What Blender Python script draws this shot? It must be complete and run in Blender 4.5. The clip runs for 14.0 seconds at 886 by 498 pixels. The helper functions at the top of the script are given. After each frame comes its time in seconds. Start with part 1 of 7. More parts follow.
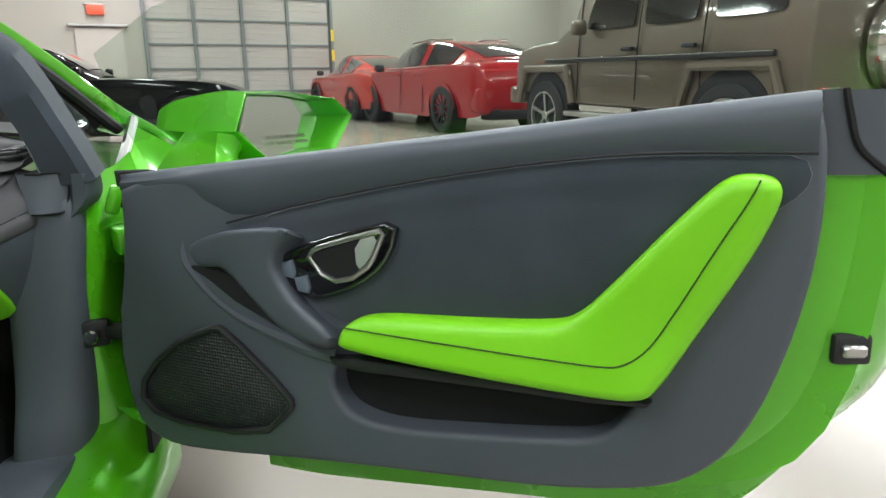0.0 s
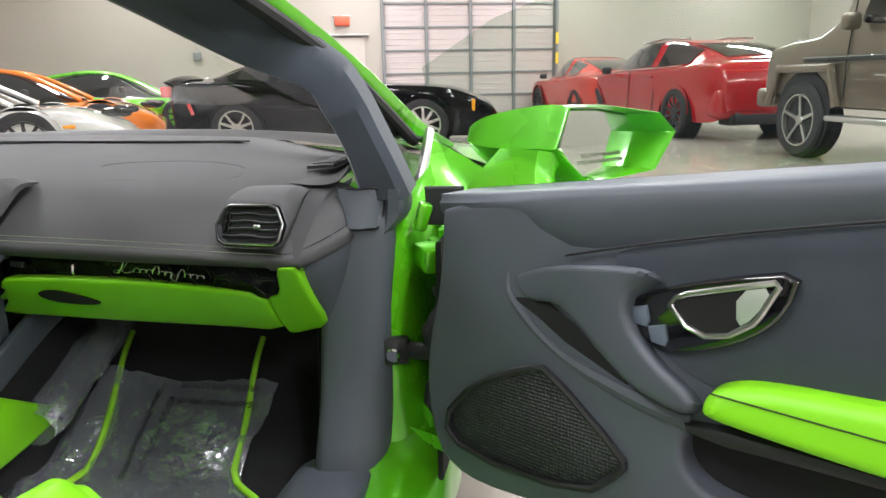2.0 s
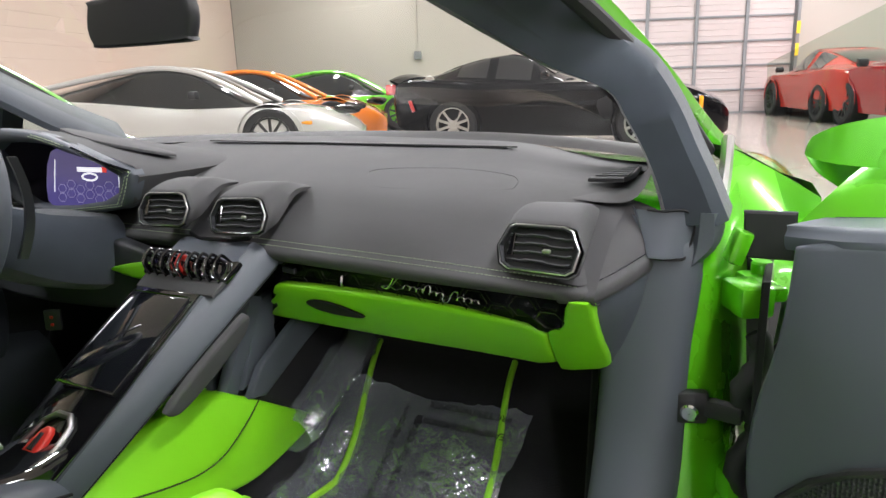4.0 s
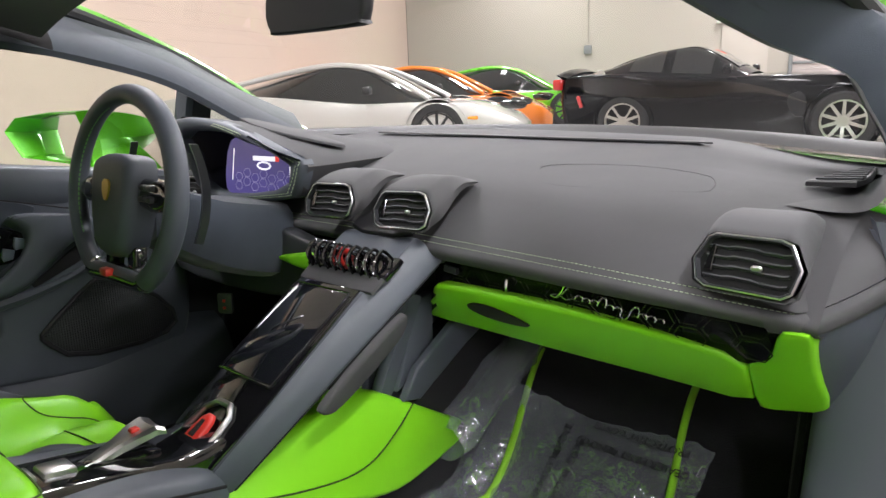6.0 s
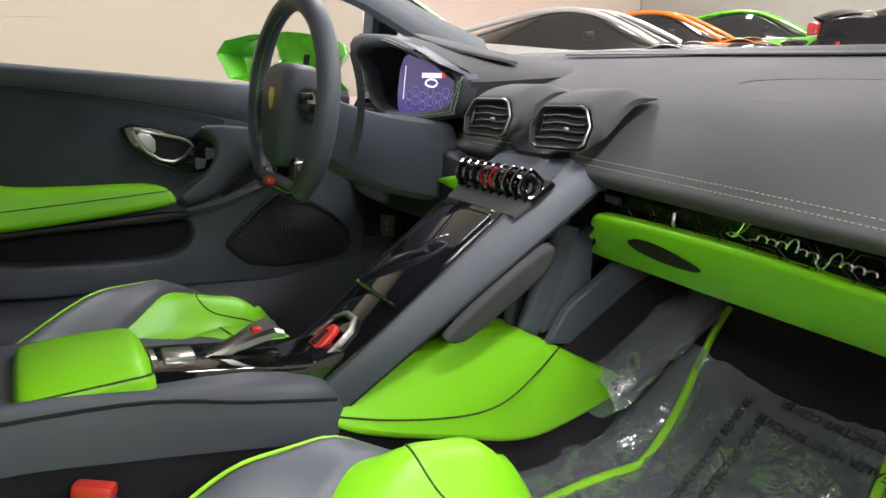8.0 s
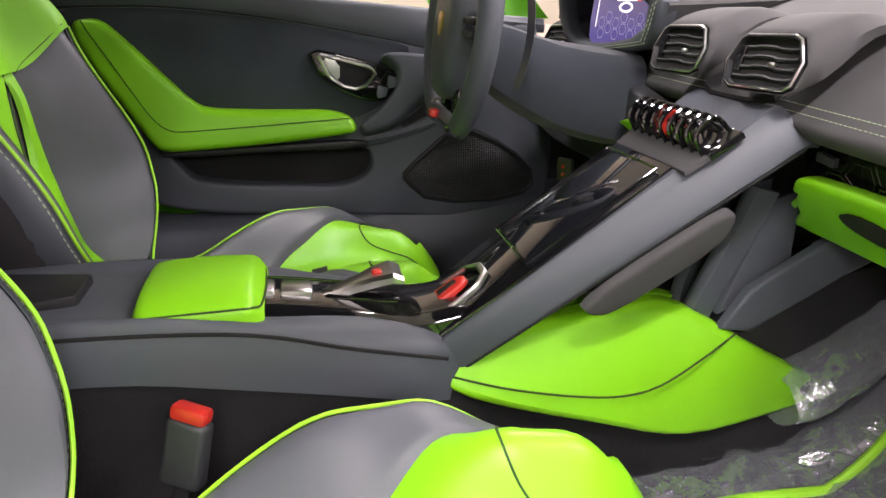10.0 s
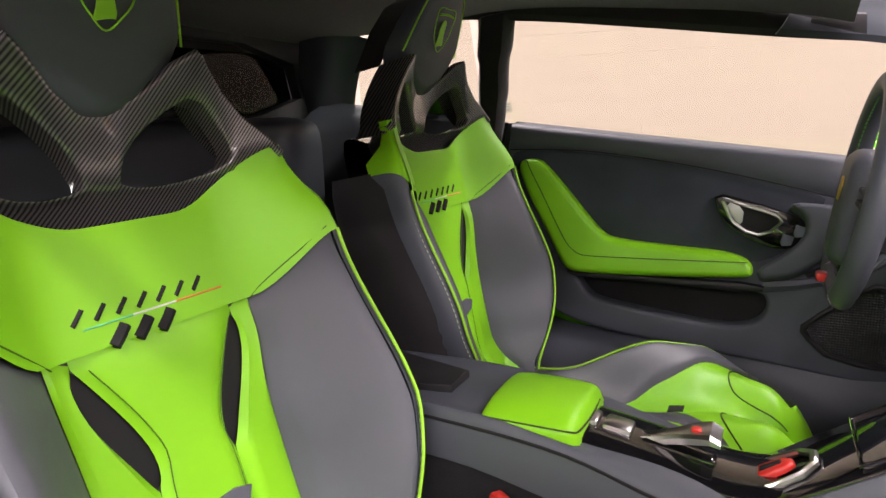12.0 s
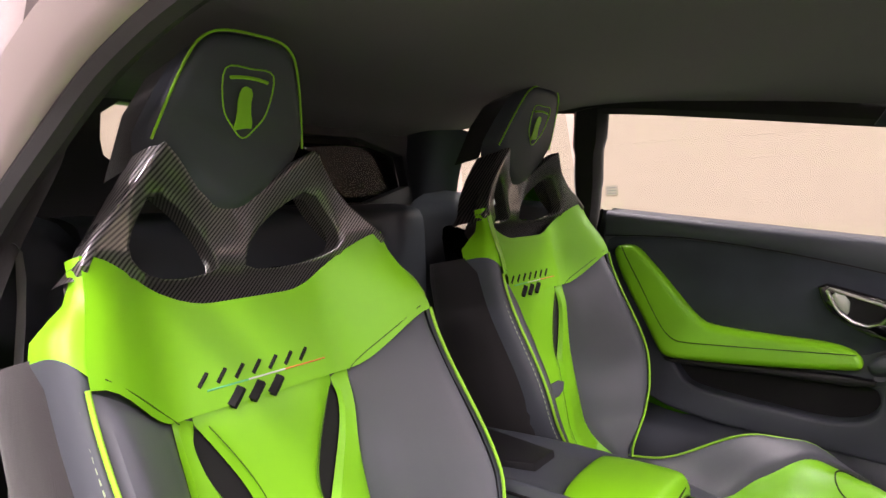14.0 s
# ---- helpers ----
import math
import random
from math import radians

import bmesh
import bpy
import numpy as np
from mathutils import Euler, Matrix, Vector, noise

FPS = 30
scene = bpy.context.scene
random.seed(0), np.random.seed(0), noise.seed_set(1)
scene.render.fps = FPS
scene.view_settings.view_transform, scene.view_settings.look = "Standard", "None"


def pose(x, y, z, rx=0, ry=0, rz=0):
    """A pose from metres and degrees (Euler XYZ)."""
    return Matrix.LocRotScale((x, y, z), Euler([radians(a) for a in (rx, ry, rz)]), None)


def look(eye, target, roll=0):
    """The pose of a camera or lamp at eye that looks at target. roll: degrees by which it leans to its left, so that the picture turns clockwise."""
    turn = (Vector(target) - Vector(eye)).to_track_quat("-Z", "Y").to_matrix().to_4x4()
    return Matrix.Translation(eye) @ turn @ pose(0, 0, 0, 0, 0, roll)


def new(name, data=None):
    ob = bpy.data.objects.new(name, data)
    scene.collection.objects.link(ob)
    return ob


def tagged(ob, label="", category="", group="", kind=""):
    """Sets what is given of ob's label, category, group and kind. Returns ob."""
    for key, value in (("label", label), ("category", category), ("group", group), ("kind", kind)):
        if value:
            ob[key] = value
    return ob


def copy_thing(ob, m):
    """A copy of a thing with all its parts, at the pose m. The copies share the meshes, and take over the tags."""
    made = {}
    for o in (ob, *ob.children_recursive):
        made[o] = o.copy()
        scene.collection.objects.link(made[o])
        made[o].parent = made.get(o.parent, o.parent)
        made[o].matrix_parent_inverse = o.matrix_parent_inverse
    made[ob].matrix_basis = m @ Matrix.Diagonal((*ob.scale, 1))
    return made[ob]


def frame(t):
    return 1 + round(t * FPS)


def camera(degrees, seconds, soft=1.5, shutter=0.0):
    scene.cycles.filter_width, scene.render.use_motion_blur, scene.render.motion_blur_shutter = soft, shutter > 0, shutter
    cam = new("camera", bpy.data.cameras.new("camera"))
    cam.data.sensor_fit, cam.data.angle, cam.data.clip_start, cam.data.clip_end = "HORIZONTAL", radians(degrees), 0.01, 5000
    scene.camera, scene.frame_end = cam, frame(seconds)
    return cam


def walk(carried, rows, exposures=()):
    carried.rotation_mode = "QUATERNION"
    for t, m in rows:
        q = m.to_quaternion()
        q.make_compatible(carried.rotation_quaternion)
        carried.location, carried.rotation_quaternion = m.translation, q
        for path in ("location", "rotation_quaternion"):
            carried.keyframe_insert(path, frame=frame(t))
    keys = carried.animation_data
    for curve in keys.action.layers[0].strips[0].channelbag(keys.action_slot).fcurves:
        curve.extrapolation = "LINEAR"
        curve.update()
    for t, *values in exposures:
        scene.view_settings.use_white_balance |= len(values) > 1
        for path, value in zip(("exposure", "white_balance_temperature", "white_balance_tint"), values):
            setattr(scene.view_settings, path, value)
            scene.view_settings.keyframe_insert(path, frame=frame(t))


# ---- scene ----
cam = camera(66.26, 14.0)
# seconds, eye, target, roll
ROWS = [
    (0, (1.3115, -0.1062, 0.9001), (1.5527, 1.8150, 0.3991), -0.59),
    (0.5, (1.2960, -0.0687, 0.9044), (1.4222, 1.8621, 0.3982), -0.84),
    (1, (1.2458, -0.0348, 0.9096), (1.2215, 1.9012, 0.4083), -1.06),
    (1.5, (1.1824, -0.0048, 0.9170), (0.9872, 1.9234, 0.4234), -1.24),
    (2, (1.1237, 0.0196, 0.9181), (0.7718, 1.9276, 0.4325), -1.33),
    (2.5, (1.0728, 0.0470, 0.9167), (0.5801, 1.9252, 0.4374), -1.46),
    (3, (1.0098, 0.0773, 0.9148), (0.3992, 1.9215, 0.4393), -1.59),
    (3.5, (0.9493, 0.1074, 0.9201), (0.2278, 1.9123, 0.4492), -1.64),
    (3.7, (0.9438, 0.1205, 0.9276), (0.1483, 1.8928, 0.4521), -1.75),
    (5.8, (0.8699, 0.2016, 0.9217), (-0.3638, 1.7039, 0.4515), -2.13),
    (6, (0.8683, 0.2095, 0.9143), (-0.4070, 1.6754, 0.4402), -2.18),
    (6.5, (0.8752, 0.2398, 0.8972), (-0.5041, 1.6047, 0.4127), -2.20),
    (7, (0.8818, 0.2831, 0.8864), (-0.6010, 1.5270, 0.3826), -2.21),
    (7.5, (0.8799, 0.3149, 0.8641), (-0.7026, 1.4139, 0.3278), -2.39),
    (8, (0.8579, 0.3436, 0.8378), (-0.7953, 1.3098, 0.2604), -2.47),
    (8.2, (0.8409, 0.3560, 0.8278), (-0.8358, 1.2691, 0.2321), -2.55),
    (10.3, (0.8012, 0.5103, 0.8178), (-1.0580, 0.6514, 0.0945), -3.40),
    (10.5, (0.8128, 0.5314, 0.8285), (-1.0544, 0.5204, 0.1118), -3.40),
    (11, (0.8338, 0.5685, 0.8495), (-1.0149, 0.1800, 0.1929), -3.47),
    (11.5, (0.8570, 0.6050, 0.8751), (-0.9511, -0.0703, 0.3509), -3.50),
    (12, (0.8846, 0.6143, 0.8973), (-0.8701, -0.2697, 0.5238), -3.31),
    (12.5, (0.9023, 0.6363, 0.9015), (-0.8108, -0.3635, 0.6450), -3.22),
    (13, (0.9145, 0.6489, 0.9032), (-0.7708, -0.4079, 0.6959), -3.15),
    (13.5, (0.9260, 0.6580, 0.9089), (-0.7341, -0.4450, 0.7430), -3.16),
    (14, (0.9290, 0.6688, 0.9076), (-0.6989, -0.4866, 0.7853), -3.06),
]
EXPOSURES = [(0, -0.38, 6300, 4), (0.8, -0.12, 6450, 9), (3.5, 0.08, 6500, 11), (6.2, 0.22, 6500, 14), (8.2, 0.24, 6600, 15), (10.4, 0.60, 7000, 25), (11.3, 0.50, 7000, 27), (14, 0.42, 7000, 30)]
walk(cam, [(t, look(eye, target, roll)) for t, eye, target, roll in ROWS], EXPOSURES)

# ---- light and sky of the hall ----
ROOM = pose(0, 0, 0, 0, 0, 22)
WALL_Y, WALL_L, WALL_R, WALL_B, CEIL = 16.1, -5.42, 14.5, -9.0, 4.6
world = bpy.data.worlds.new("world")
scene.world = world
world.use_nodes = True
world.node_tree.nodes["Background"].inputs[0].default_value = (0.85, 0.85, 0.9, 1)
world.node_tree.nodes["Background"].inputs[1].default_value = 0.05
LAMP_SPOTS = [(x, y) for x in (-2.2, 2.6, 7.4, 12.0) for y in (-5.5, -0.6, 4.4, 9.4, 14.0)]
for lx, ly in LAMP_SPOTS:
    la = bpy.data.lights.new("hall_light", "AREA")
    la.shape, la.size, la.size_y, la.energy, la.color = "RECTANGLE", 0.3, 2.4, 205.0, (0.965, 0.965, 0.99)
    new("hall_light", la).matrix_world = ROOM @ pose(lx, ly, CEIL - 0.16)

# ---- materials ----
MATS = {}


def material(name, color, rough=0.5, metal=0.0, bump=0.0, scale=200.0, vary=0.1, vary_scale=6.0, coat=0.0, sheen=0.0,
             emit=0.0, emit_color=None, spec=0.5, detail=4.0, coat_rough=0.05):
    """A principled surface with colour variation and relief at two scales."""
    m = bpy.data.materials.new(name)
    m.use_nodes = True
    nt = m.node_tree
    b = nt.nodes["Principled BSDF"]
    b.inputs["Roughness"].default_value = rough
    b.inputs["Metallic"].default_value = metal
    b.inputs["Coat Weight"].default_value = coat
    b.inputs["Coat Roughness"].default_value = coat_rough
    b.inputs["Sheen Weight"].default_value = sheen
    b.inputs["Specular IOR Level"].default_value = spec
    co = nt.nodes.new("ShaderNodeTexCoord")
    n1 = nt.nodes.new("ShaderNodeTexNoise")
    n1.inputs["Scale"].default_value, n1.inputs["Detail"].default_value = vary_scale, 5.0
    nt.links.new(co.outputs["Object"], n1.inputs["Vector"])
    mix = nt.nodes.new("ShaderNodeMix")
    mix.data_type = "RGBA"
    mix.inputs["A"].default_value = (*[c * (1 - vary) for c in color], 1)
    mix.inputs["B"].default_value = (*[min(1.0, c * (1 + vary)) for c in color], 1)
    nt.links.new(n1.outputs["Fac"], mix.inputs["Factor"])
    nt.links.new(mix.outputs["Result"], b.inputs["Base Color"])
    rr = nt.nodes.new("ShaderNodeMapRange")
    rr.inputs["To Min"].default_value, rr.inputs["To Max"].default_value = max(0.0, rough * 0.85), min(1.0, rough * 1.15)
    nt.links.new(n1.outputs["Fac"], rr.inputs["Value"])
    nt.links.new(rr.outputs["Result"], b.inputs["Roughness"])
    if bump > 0:
        n2 = nt.nodes.new("ShaderNodeTexNoise")
        n2.inputs["Scale"].default_value, n2.inputs["Detail"].default_value = scale, detail
        nt.links.new(co.outputs["Object"], n2.inputs["Vector"])
        bp = nt.nodes.new("ShaderNodeBump")
        bp.inputs["Strength"].default_value, bp.inputs["Distance"].default_value = bump, 0.001
        nt.links.new(n2.outputs["Fac"], bp.inputs["Height"])
        nt.links.new(bp.outputs["Normal"], b.inputs["Normal"])
    if emit > 0:
        b.inputs["Emission Color"].default_value = (*(emit_color or color), 1)
        b.inputs["Emission Strength"].default_value = emit
    MATS[name] = m
    return m


def leather(name, color, rough):
    """Pebbled hide: cell grain over soft creases."""
    m = material(name, color, rough, vary=0.07, vary_scale=9.0, spec=0.4)
    nt = m.node_tree
    co = nt.nodes["Texture Coordinate"]
    vo = nt.nodes.new("ShaderNodeTexVoronoi")
    vo.feature, vo.inputs["Scale"].default_value = "DISTANCE_TO_EDGE", 620.0
    nz = nt.nodes.new("ShaderNodeTexNoise")
    nz.inputs["Scale"].default_value, nz.inputs["Detail"].default_value = 40.0, 3.0
    nt.links.new(co.outputs["Object"], vo.inputs["Vector"])
    nt.links.new(co.outputs["Object"], nz.inputs["Vector"])
    b1, b2 = nt.nodes.new("ShaderNodeBump"), nt.nodes.new("ShaderNodeBump")
    b1.inputs["Strength"].default_value, b1.inputs["Distance"].default_value = 0.18, 0.0005
    b2.inputs["Strength"].default_value, b2.inputs["Distance"].default_value = 0.2, 0.0015
    nt.links.new(vo.outputs["Distance"], b1.inputs["Height"])
    nt.links.new(nz.outputs["Fac"], b2.inputs["Height"])
    nt.links.new(b2.outputs["Normal"], b1.inputs["Normal"])
    nt.links.new(b1.outputs["Normal"], nt.nodes["Principled BSDF"].inputs["Normal"])
    return m


def glass(name, tint, rough=0.0, gloss=0.035):
    """A thin pane: mostly clear with a gloss that grows at grazing angles."""
    m = bpy.data.materials.new(name)
    m.use_nodes = True
    nt = m.node_tree
    nt.nodes.clear()
    out, tr, gl, mx, lw, pw, mr = [nt.nodes.new("ShaderNode" + k) for k in
                                   ("OutputMaterial", "BsdfTransparent", "BsdfGlossy", "MixShader", "LayerWeight", "Math", "MapRange")]
    tr.inputs[0].default_value = (*tint, 1)
    gl.inputs["Roughness"].default_value = rough
    lw.inputs["Blend"].default_value = 0.5
    pw.operation, pw.inputs[1].default_value = "POWER", 4.0
    mr.inputs["To Min"].default_value, mr.inputs["To Max"].default_value = gloss, min(1.0, gloss + 0.4)
    nt.links.new(lw.outputs["Facing"], pw.inputs[0])
    nt.links.new(pw.outputs[0], mr.inputs["Value"])
    nt.links.new(mr.outputs[0], mx.inputs[0])
    nt.links.new(tr.outputs[0], mx.inputs[1])
    nt.links.new(gl.outputs[0], mx.inputs[2])
    nt.links.new(mx.outputs[0], out.inputs[0])
    MATS[name] = m
    return m


def pattern_bump(m, node, setup, strength, distance, out="Fac"):
    nt = m.node_tree
    t = nt.nodes.new(node)
    for k, v in setup.items():
        t.inputs[k].default_value = v
    nt.links.new(nt.nodes["Texture Coordinate"].outputs["Object"], t.inputs["Vector"])
    bp = nt.nodes.new("ShaderNodeBump")
    bp.inputs["Strength"].default_value, bp.inputs["Distance"].default_value = strength, distance
    nt.links.new(t.outputs[out], bp.inputs["Height"])
    nt.links.new(bp.outputs["Normal"], nt.nodes["Principled BSDF"].inputs["Normal"])
    return t


def carbon(name):
    """Twill weave under lacquer: diagonal bands of two greys."""
    m = material(name, (0.03, 0.03, 0.032), 0.30, coat=1.0, vary=0.05)
    nt = m.node_tree
    b = nt.nodes["Principled BSDF"]
    co = nt.nodes["Texture Coordinate"]
    mp = nt.nodes.new("ShaderNodeMapping")
    mp.inputs["Rotation"].default_value = (0.3, 0.6, 0.8)
    w1, w2 = nt.nodes.new("ShaderNodeTexWave"), nt.nodes.new("ShaderNodeTexWave")
    w1.inputs["Scale"].default_value, w2.inputs["Scale"].default_value = 88.0, 60.0
    w1.bands_direction, w2.bands_direction = "X", "Y"
    nt.links.new(co.outputs["Object"], mp.inputs[0])
    mul = nt.nodes.new("ShaderNodeMath")
    mul.operation = "MULTIPLY"
    for w, i in ((w1, 0), (w2, 1)):
        nt.links.new(mp.outputs[0], w.inputs[0])
        nt.links.new(w.outputs["Fac"], mul.inputs[i])
    mx = nt.nodes.new("ShaderNodeMix")
    mx.data_type = "RGBA"
    mx.inputs["A"].default_value, mx.inputs["B"].default_value = (0.010, 0.010, 0.011, 1), (0.24, 0.23, 0.225, 1)
    nt.links.new(w1.outputs["Fac"], mx.inputs["Factor"])
    nt.links.new(mx.outputs["Result"], b.inputs["Base Color"])
    b.inputs["Metallic"].default_value = 0.5
    return m


GREY = leather("grey_leather", (0.071, 0.081, 0.098), 0.50)
GREY.node_tree.nodes["Principled BSDF"].inputs["Specular IOR Level"].default_value = 0.42
DASHL = leather("dash_leather", (0.066, 0.066, 0.069), 0.72)
DASHL.node_tree.nodes["Principled BSDF"].inputs["Specular IOR Level"].default_value = 0.25
SUEDE = material("dark_suede", (0.038, 0.047, 0.060), 0.95, bump=0.35, scale=900, vary=0.5, vary_scale=7, sheen=0.35, spec=0.2)
LINER = material("headliner_suede", (0.021, 0.0195, 0.021), 0.95, bump=0.4, scale=700, vary=0.35, vary_scale=9, sheen=0.3, spec=0.2)
SEATG = leather("seat_grey_leather", (0.094, 0.101, 0.118), 0.50)
GREEN = leather("green_leather", (0.205, 0.60, 0.012), 0.42)
PAINT = material("green_paint", (0.105, 0.48, 0.008), 0.28, metal=0.25, coat=1.0, vary=0.04, bump=0.03, scale=1500)
PIPE = material("green_piping", (0.30, 0.70, 0.03), 0.5, bump=0.3, scale=900)
STITCH = material("pale_stitch", (0.40, 0.50, 0.32), 0.7)
DKSTITCH = material("dark_stitch", (0.03, 0.06, 0.01), 0.8)
PLASTIC = material("dark_plastic", (0.03, 0.032, 0.036), 0.5, bump=0.25, scale=600)
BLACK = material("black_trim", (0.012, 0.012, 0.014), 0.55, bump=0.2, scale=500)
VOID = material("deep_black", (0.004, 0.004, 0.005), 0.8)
GLOSS = material("piano_black", (0.006, 0.006, 0.007), 0.06, coat=1.0, vary=0.0, spec=0.6)
CHROME = material("chrome", (0.75, 0.75, 0.76), 0.12, metal=1.0, vary=0.03)
SATIN = material("satin_metal", (0.55, 0.55, 0.54), 0.3, metal=1.0, vary=0.06, bump=0.05, scale=400)
CARPET = material("black_carpet", (0.014, 0.014, 0.016), 1.0, bump=1.0, scale=420, vary=0.4, vary_scale=30, sheen=0.15, spec=0.1)
RUBBER = material("rubber", (0.014, 0.014, 0.015), 0.75, bump=0.2, scale=300)
RED = material("red_plastic", (0.6, 0.03, 0.02), 0.35, coat=0.4)
CARBON = carbon("carbon_fibre")
SCREEN = material("dark_screen", (0.008, 0.009, 0.012), 0.04, coat=1.0, vary=0.0)
CLUSTER = material("display_purple", (0.05, 0.04, 0.16), 0.2, emit=0.55, emit_color=(0.09, 0.075, 0.24), vary=0.25, vary_scale=25)
WHITELIT = material("display_white", (0.8, 0.8, 0.85), 0.3, emit=1.0)
REDLIT = material("display_red", (0.7, 0.05, 0.04), 0.3, emit=0.8)
MIRROR = material("mirror_silver", (0.86, 0.87, 0.87), 0.015, metal=1.0, vary=0.0)
PANE = glass("door_pane", (0.84, 0.89, 0.85), 0.0, 0.022)
SHIELD = glass("windscreen_pane", (0.88, 0.90, 0.86), 0.0, 0.022)
DARKPANE = glass("dark_pane", (0.16, 0.165, 0.17), 0.0, 0.018)
SPEAKER = material("speaker_mesh", (0.022, 0.024, 0.026), 0.5)
pattern_bump(SPEAKER, "ShaderNodeTexVoronoi", {"Scale": 190.0, "Randomness": 0.15}, 1.0, 0.004, "Distance")

FLOORM = material("epoxy_floor", (0.31, 0.275, 0.245), 0.24, bump=0.12, scale=60, vary=0.12, vary_scale=1.2, coat=0.25)
WALLM = material("wall_paint", (0.37, 0.34, 0.30), 0.6, bump=0.25, scale=90, vary=0.03, vary_scale=0.7)
BLOCKM = material("painted_block", (0.50, 0.395, 0.335), 0.6, bump=0.25, scale=60, vary=0.025, vary_scale=2.0)
CEILM = material("ceiling_paint", (0.56, 0.55, 0.54), 0.8, bump=0.3, scale=50, vary=0.05)
DOORPAN = material("garage_panel", (0.44, 0.39, 0.375), 0.45, vary=0.03, bump=0.1, scale=40)
GALV = material("galvanised_steel", (0.17, 0.18, 0.185), 0.6, metal=0.0, vary=0.12, vary_scale=20)
PLATEM = material("plate_grey", (0.36, 0.30, 0.26), 0.5)
YELLOW = material("yellow_marking", (0.75, 0.52, 0.03), 0.5)
REDBOX = material("red_enamel", (0.72, 0.10, 0.05), 0.4)
LAMPM = material("lamp_diffuser", (0.9, 0.88, 0.84), 0.4, emit=14.0, emit_color=(0.98, 0.955, 0.985))
COVER = material("pillar_cover", (0.27, 0.225, 0.22), 0.35, bump=0.1, scale=300, coat=0.3)
WHITEP = material("white_enamel", (0.75, 0.74, 0.72), 0.4)

# ---- mesh tools ----


def V(*a):
    return Vector(a)


def part(name, bm, mat, parent=None, label="", sharp=38):
    """One mesh object from a bmesh, under a thing or a part."""
    bmesh.ops.recalc_face_normals(bm, faces=bm.faces)
    me = bpy.data.meshes.new(name)
    bm.to_mesh(me)
    bm.free()
    me.materials.append(mat)
    me.polygons.foreach_set("use_smooth", [True] * len(me.polygons))
    me.set_sharp_from_angle(angle=radians(sharp))
    ob = new(name, me)
    if parent:
        ob.parent = parent
    if label:
        ob["label"] = label
    return ob


def thing(name, label, category, group="", at=(0, 0, 0)):
    ob = new(name)
    ob.empty_display_size = 0.05
    ob.location = at
    bpy.context.view_layer.update()
    return tagged(ob, label, category, group)


def chaikin(pts, times=2, closed=True):
    for _ in range(times):
        out, n = [], len(pts)
        for i in range(n if closed else n - 1):
            a, b = pts[i], pts[(i + 1) % n]
            out += [tuple(p * 0.75 + q * 0.25 for p, q in zip(a, b)), tuple(p * 0.25 + q * 0.75 for p, q in zip(a, b))]
        pts = out if closed else [pts[0]] + out[1:-1] + [pts[-1]]
    return pts


def spline(pts, n, closed=False):
    """Catmull-Rom through points, n steps a span."""
    P = [Vector(p) for p in pts]
    m, out = len(P), []
    for i in range(m if closed else m - 1):
        if closed:
            a, b, c, d = P[i - 1], P[i], P[(i + 1) % m], P[(i + 2) % m]
        else:
            b, c = P[i], P[i + 1]
            a = P[i - 1] if i else b * 2 - c
            d = P[i + 2] if i + 2 < m else c * 2 - b
        for k in range(n):
            t = k / n
            out.append(0.5 * (2 * b + (c - a) * t + (2 * a - 5 * b + 4 * c - d) * t * t + (3 * b - a - 3 * c + d) * t ** 3))
    if not closed:
        out.append(P[-1])
    return out


def grid(rows, close_u=False, close_v=False, caps=False, bm=None):
    """A surface through rows of points."""
    bm = bm or bmesh.new()
    vs = [[bm.verts.new(p) for p in r] for r in rows]
    nr, nc = len(vs), len(vs[0])
    for i in range(nr if close_v else nr - 1):
        for j in range(nc if close_u else nc - 1):
            q = [vs[i][j], vs[i][(j + 1) % nc], vs[(i + 1) % nr][(j + 1) % nc], vs[(i + 1) % nr][j]]
            bm.faces.new(q)
    if caps:
        bm.faces.new(vs[0])
        bm.faces.new(vs[-1])
    return bm


def loft(rows, nu=4, nv=4, close_u=False, caps=False):
    """A smooth surface through coarse rows of control points."""
    rows = [spline(r, nu, close_u) for r in rows]
    cols = [spline(c, nv) for c in zip(*rows)]
    return grid([list(r) for r in zip(*cols)], close_u, False, caps)


def tube(path, r, n=8, closed=False, bm=None, flat=1.0):
    bm = bm or bmesh.new()
    P = [Vector(p) for p in path]
    m = len(P)
    rows, up = [], None
    for i in range(m):
        a, b = (P[i - 1], P[(i + 1) % m]) if closed else (P[max(i - 1, 0)], P[min(i + 1, m - 1)])
        d = (b - a).normalized()
        if up is None:
            up = d.orthogonal().normalized()
        up = (up - d * up.dot(d)).normalized()
        s = d.cross(up)
        rad = r[i] if isinstance(r, (list, tuple)) else r
        rows.append([P[i] + up * math.cos(k * math.tau / n) * rad + s * math.sin(k * math.tau / n) * rad * flat for k in range(n)])
    grid(rows, True, closed, not closed, bm)
    return bm


def area2(pts):
    return sum(a[0] * b[1] - b[0] * a[1] for a, b in zip(pts, pts[1:] + pts[:1]))


def inset(pts, d):
    """The outline moved inwards by d (counter-clockwise outline)."""
    out, n = [], len(pts)
    for i in range(n):
        a, b, c = V(*pts[i - 1]), V(*pts[i]), V(*pts[(i + 1) % n])
        e, f = (b - a), (c - b)
        e = e.normalized() if e.length > 1e-9 else f.normalized()
        f = f.normalized() if f.length > 1e-9 else e
        n1, n2 = V(-e.y, e.x), V(-f.y, f.x)
        k = (n1 + n2)
        k = k / max(0.5, k.length_squared / 2) if k.length > 1e-6 else n1
        out.append(tuple(b + k * d))
    return out


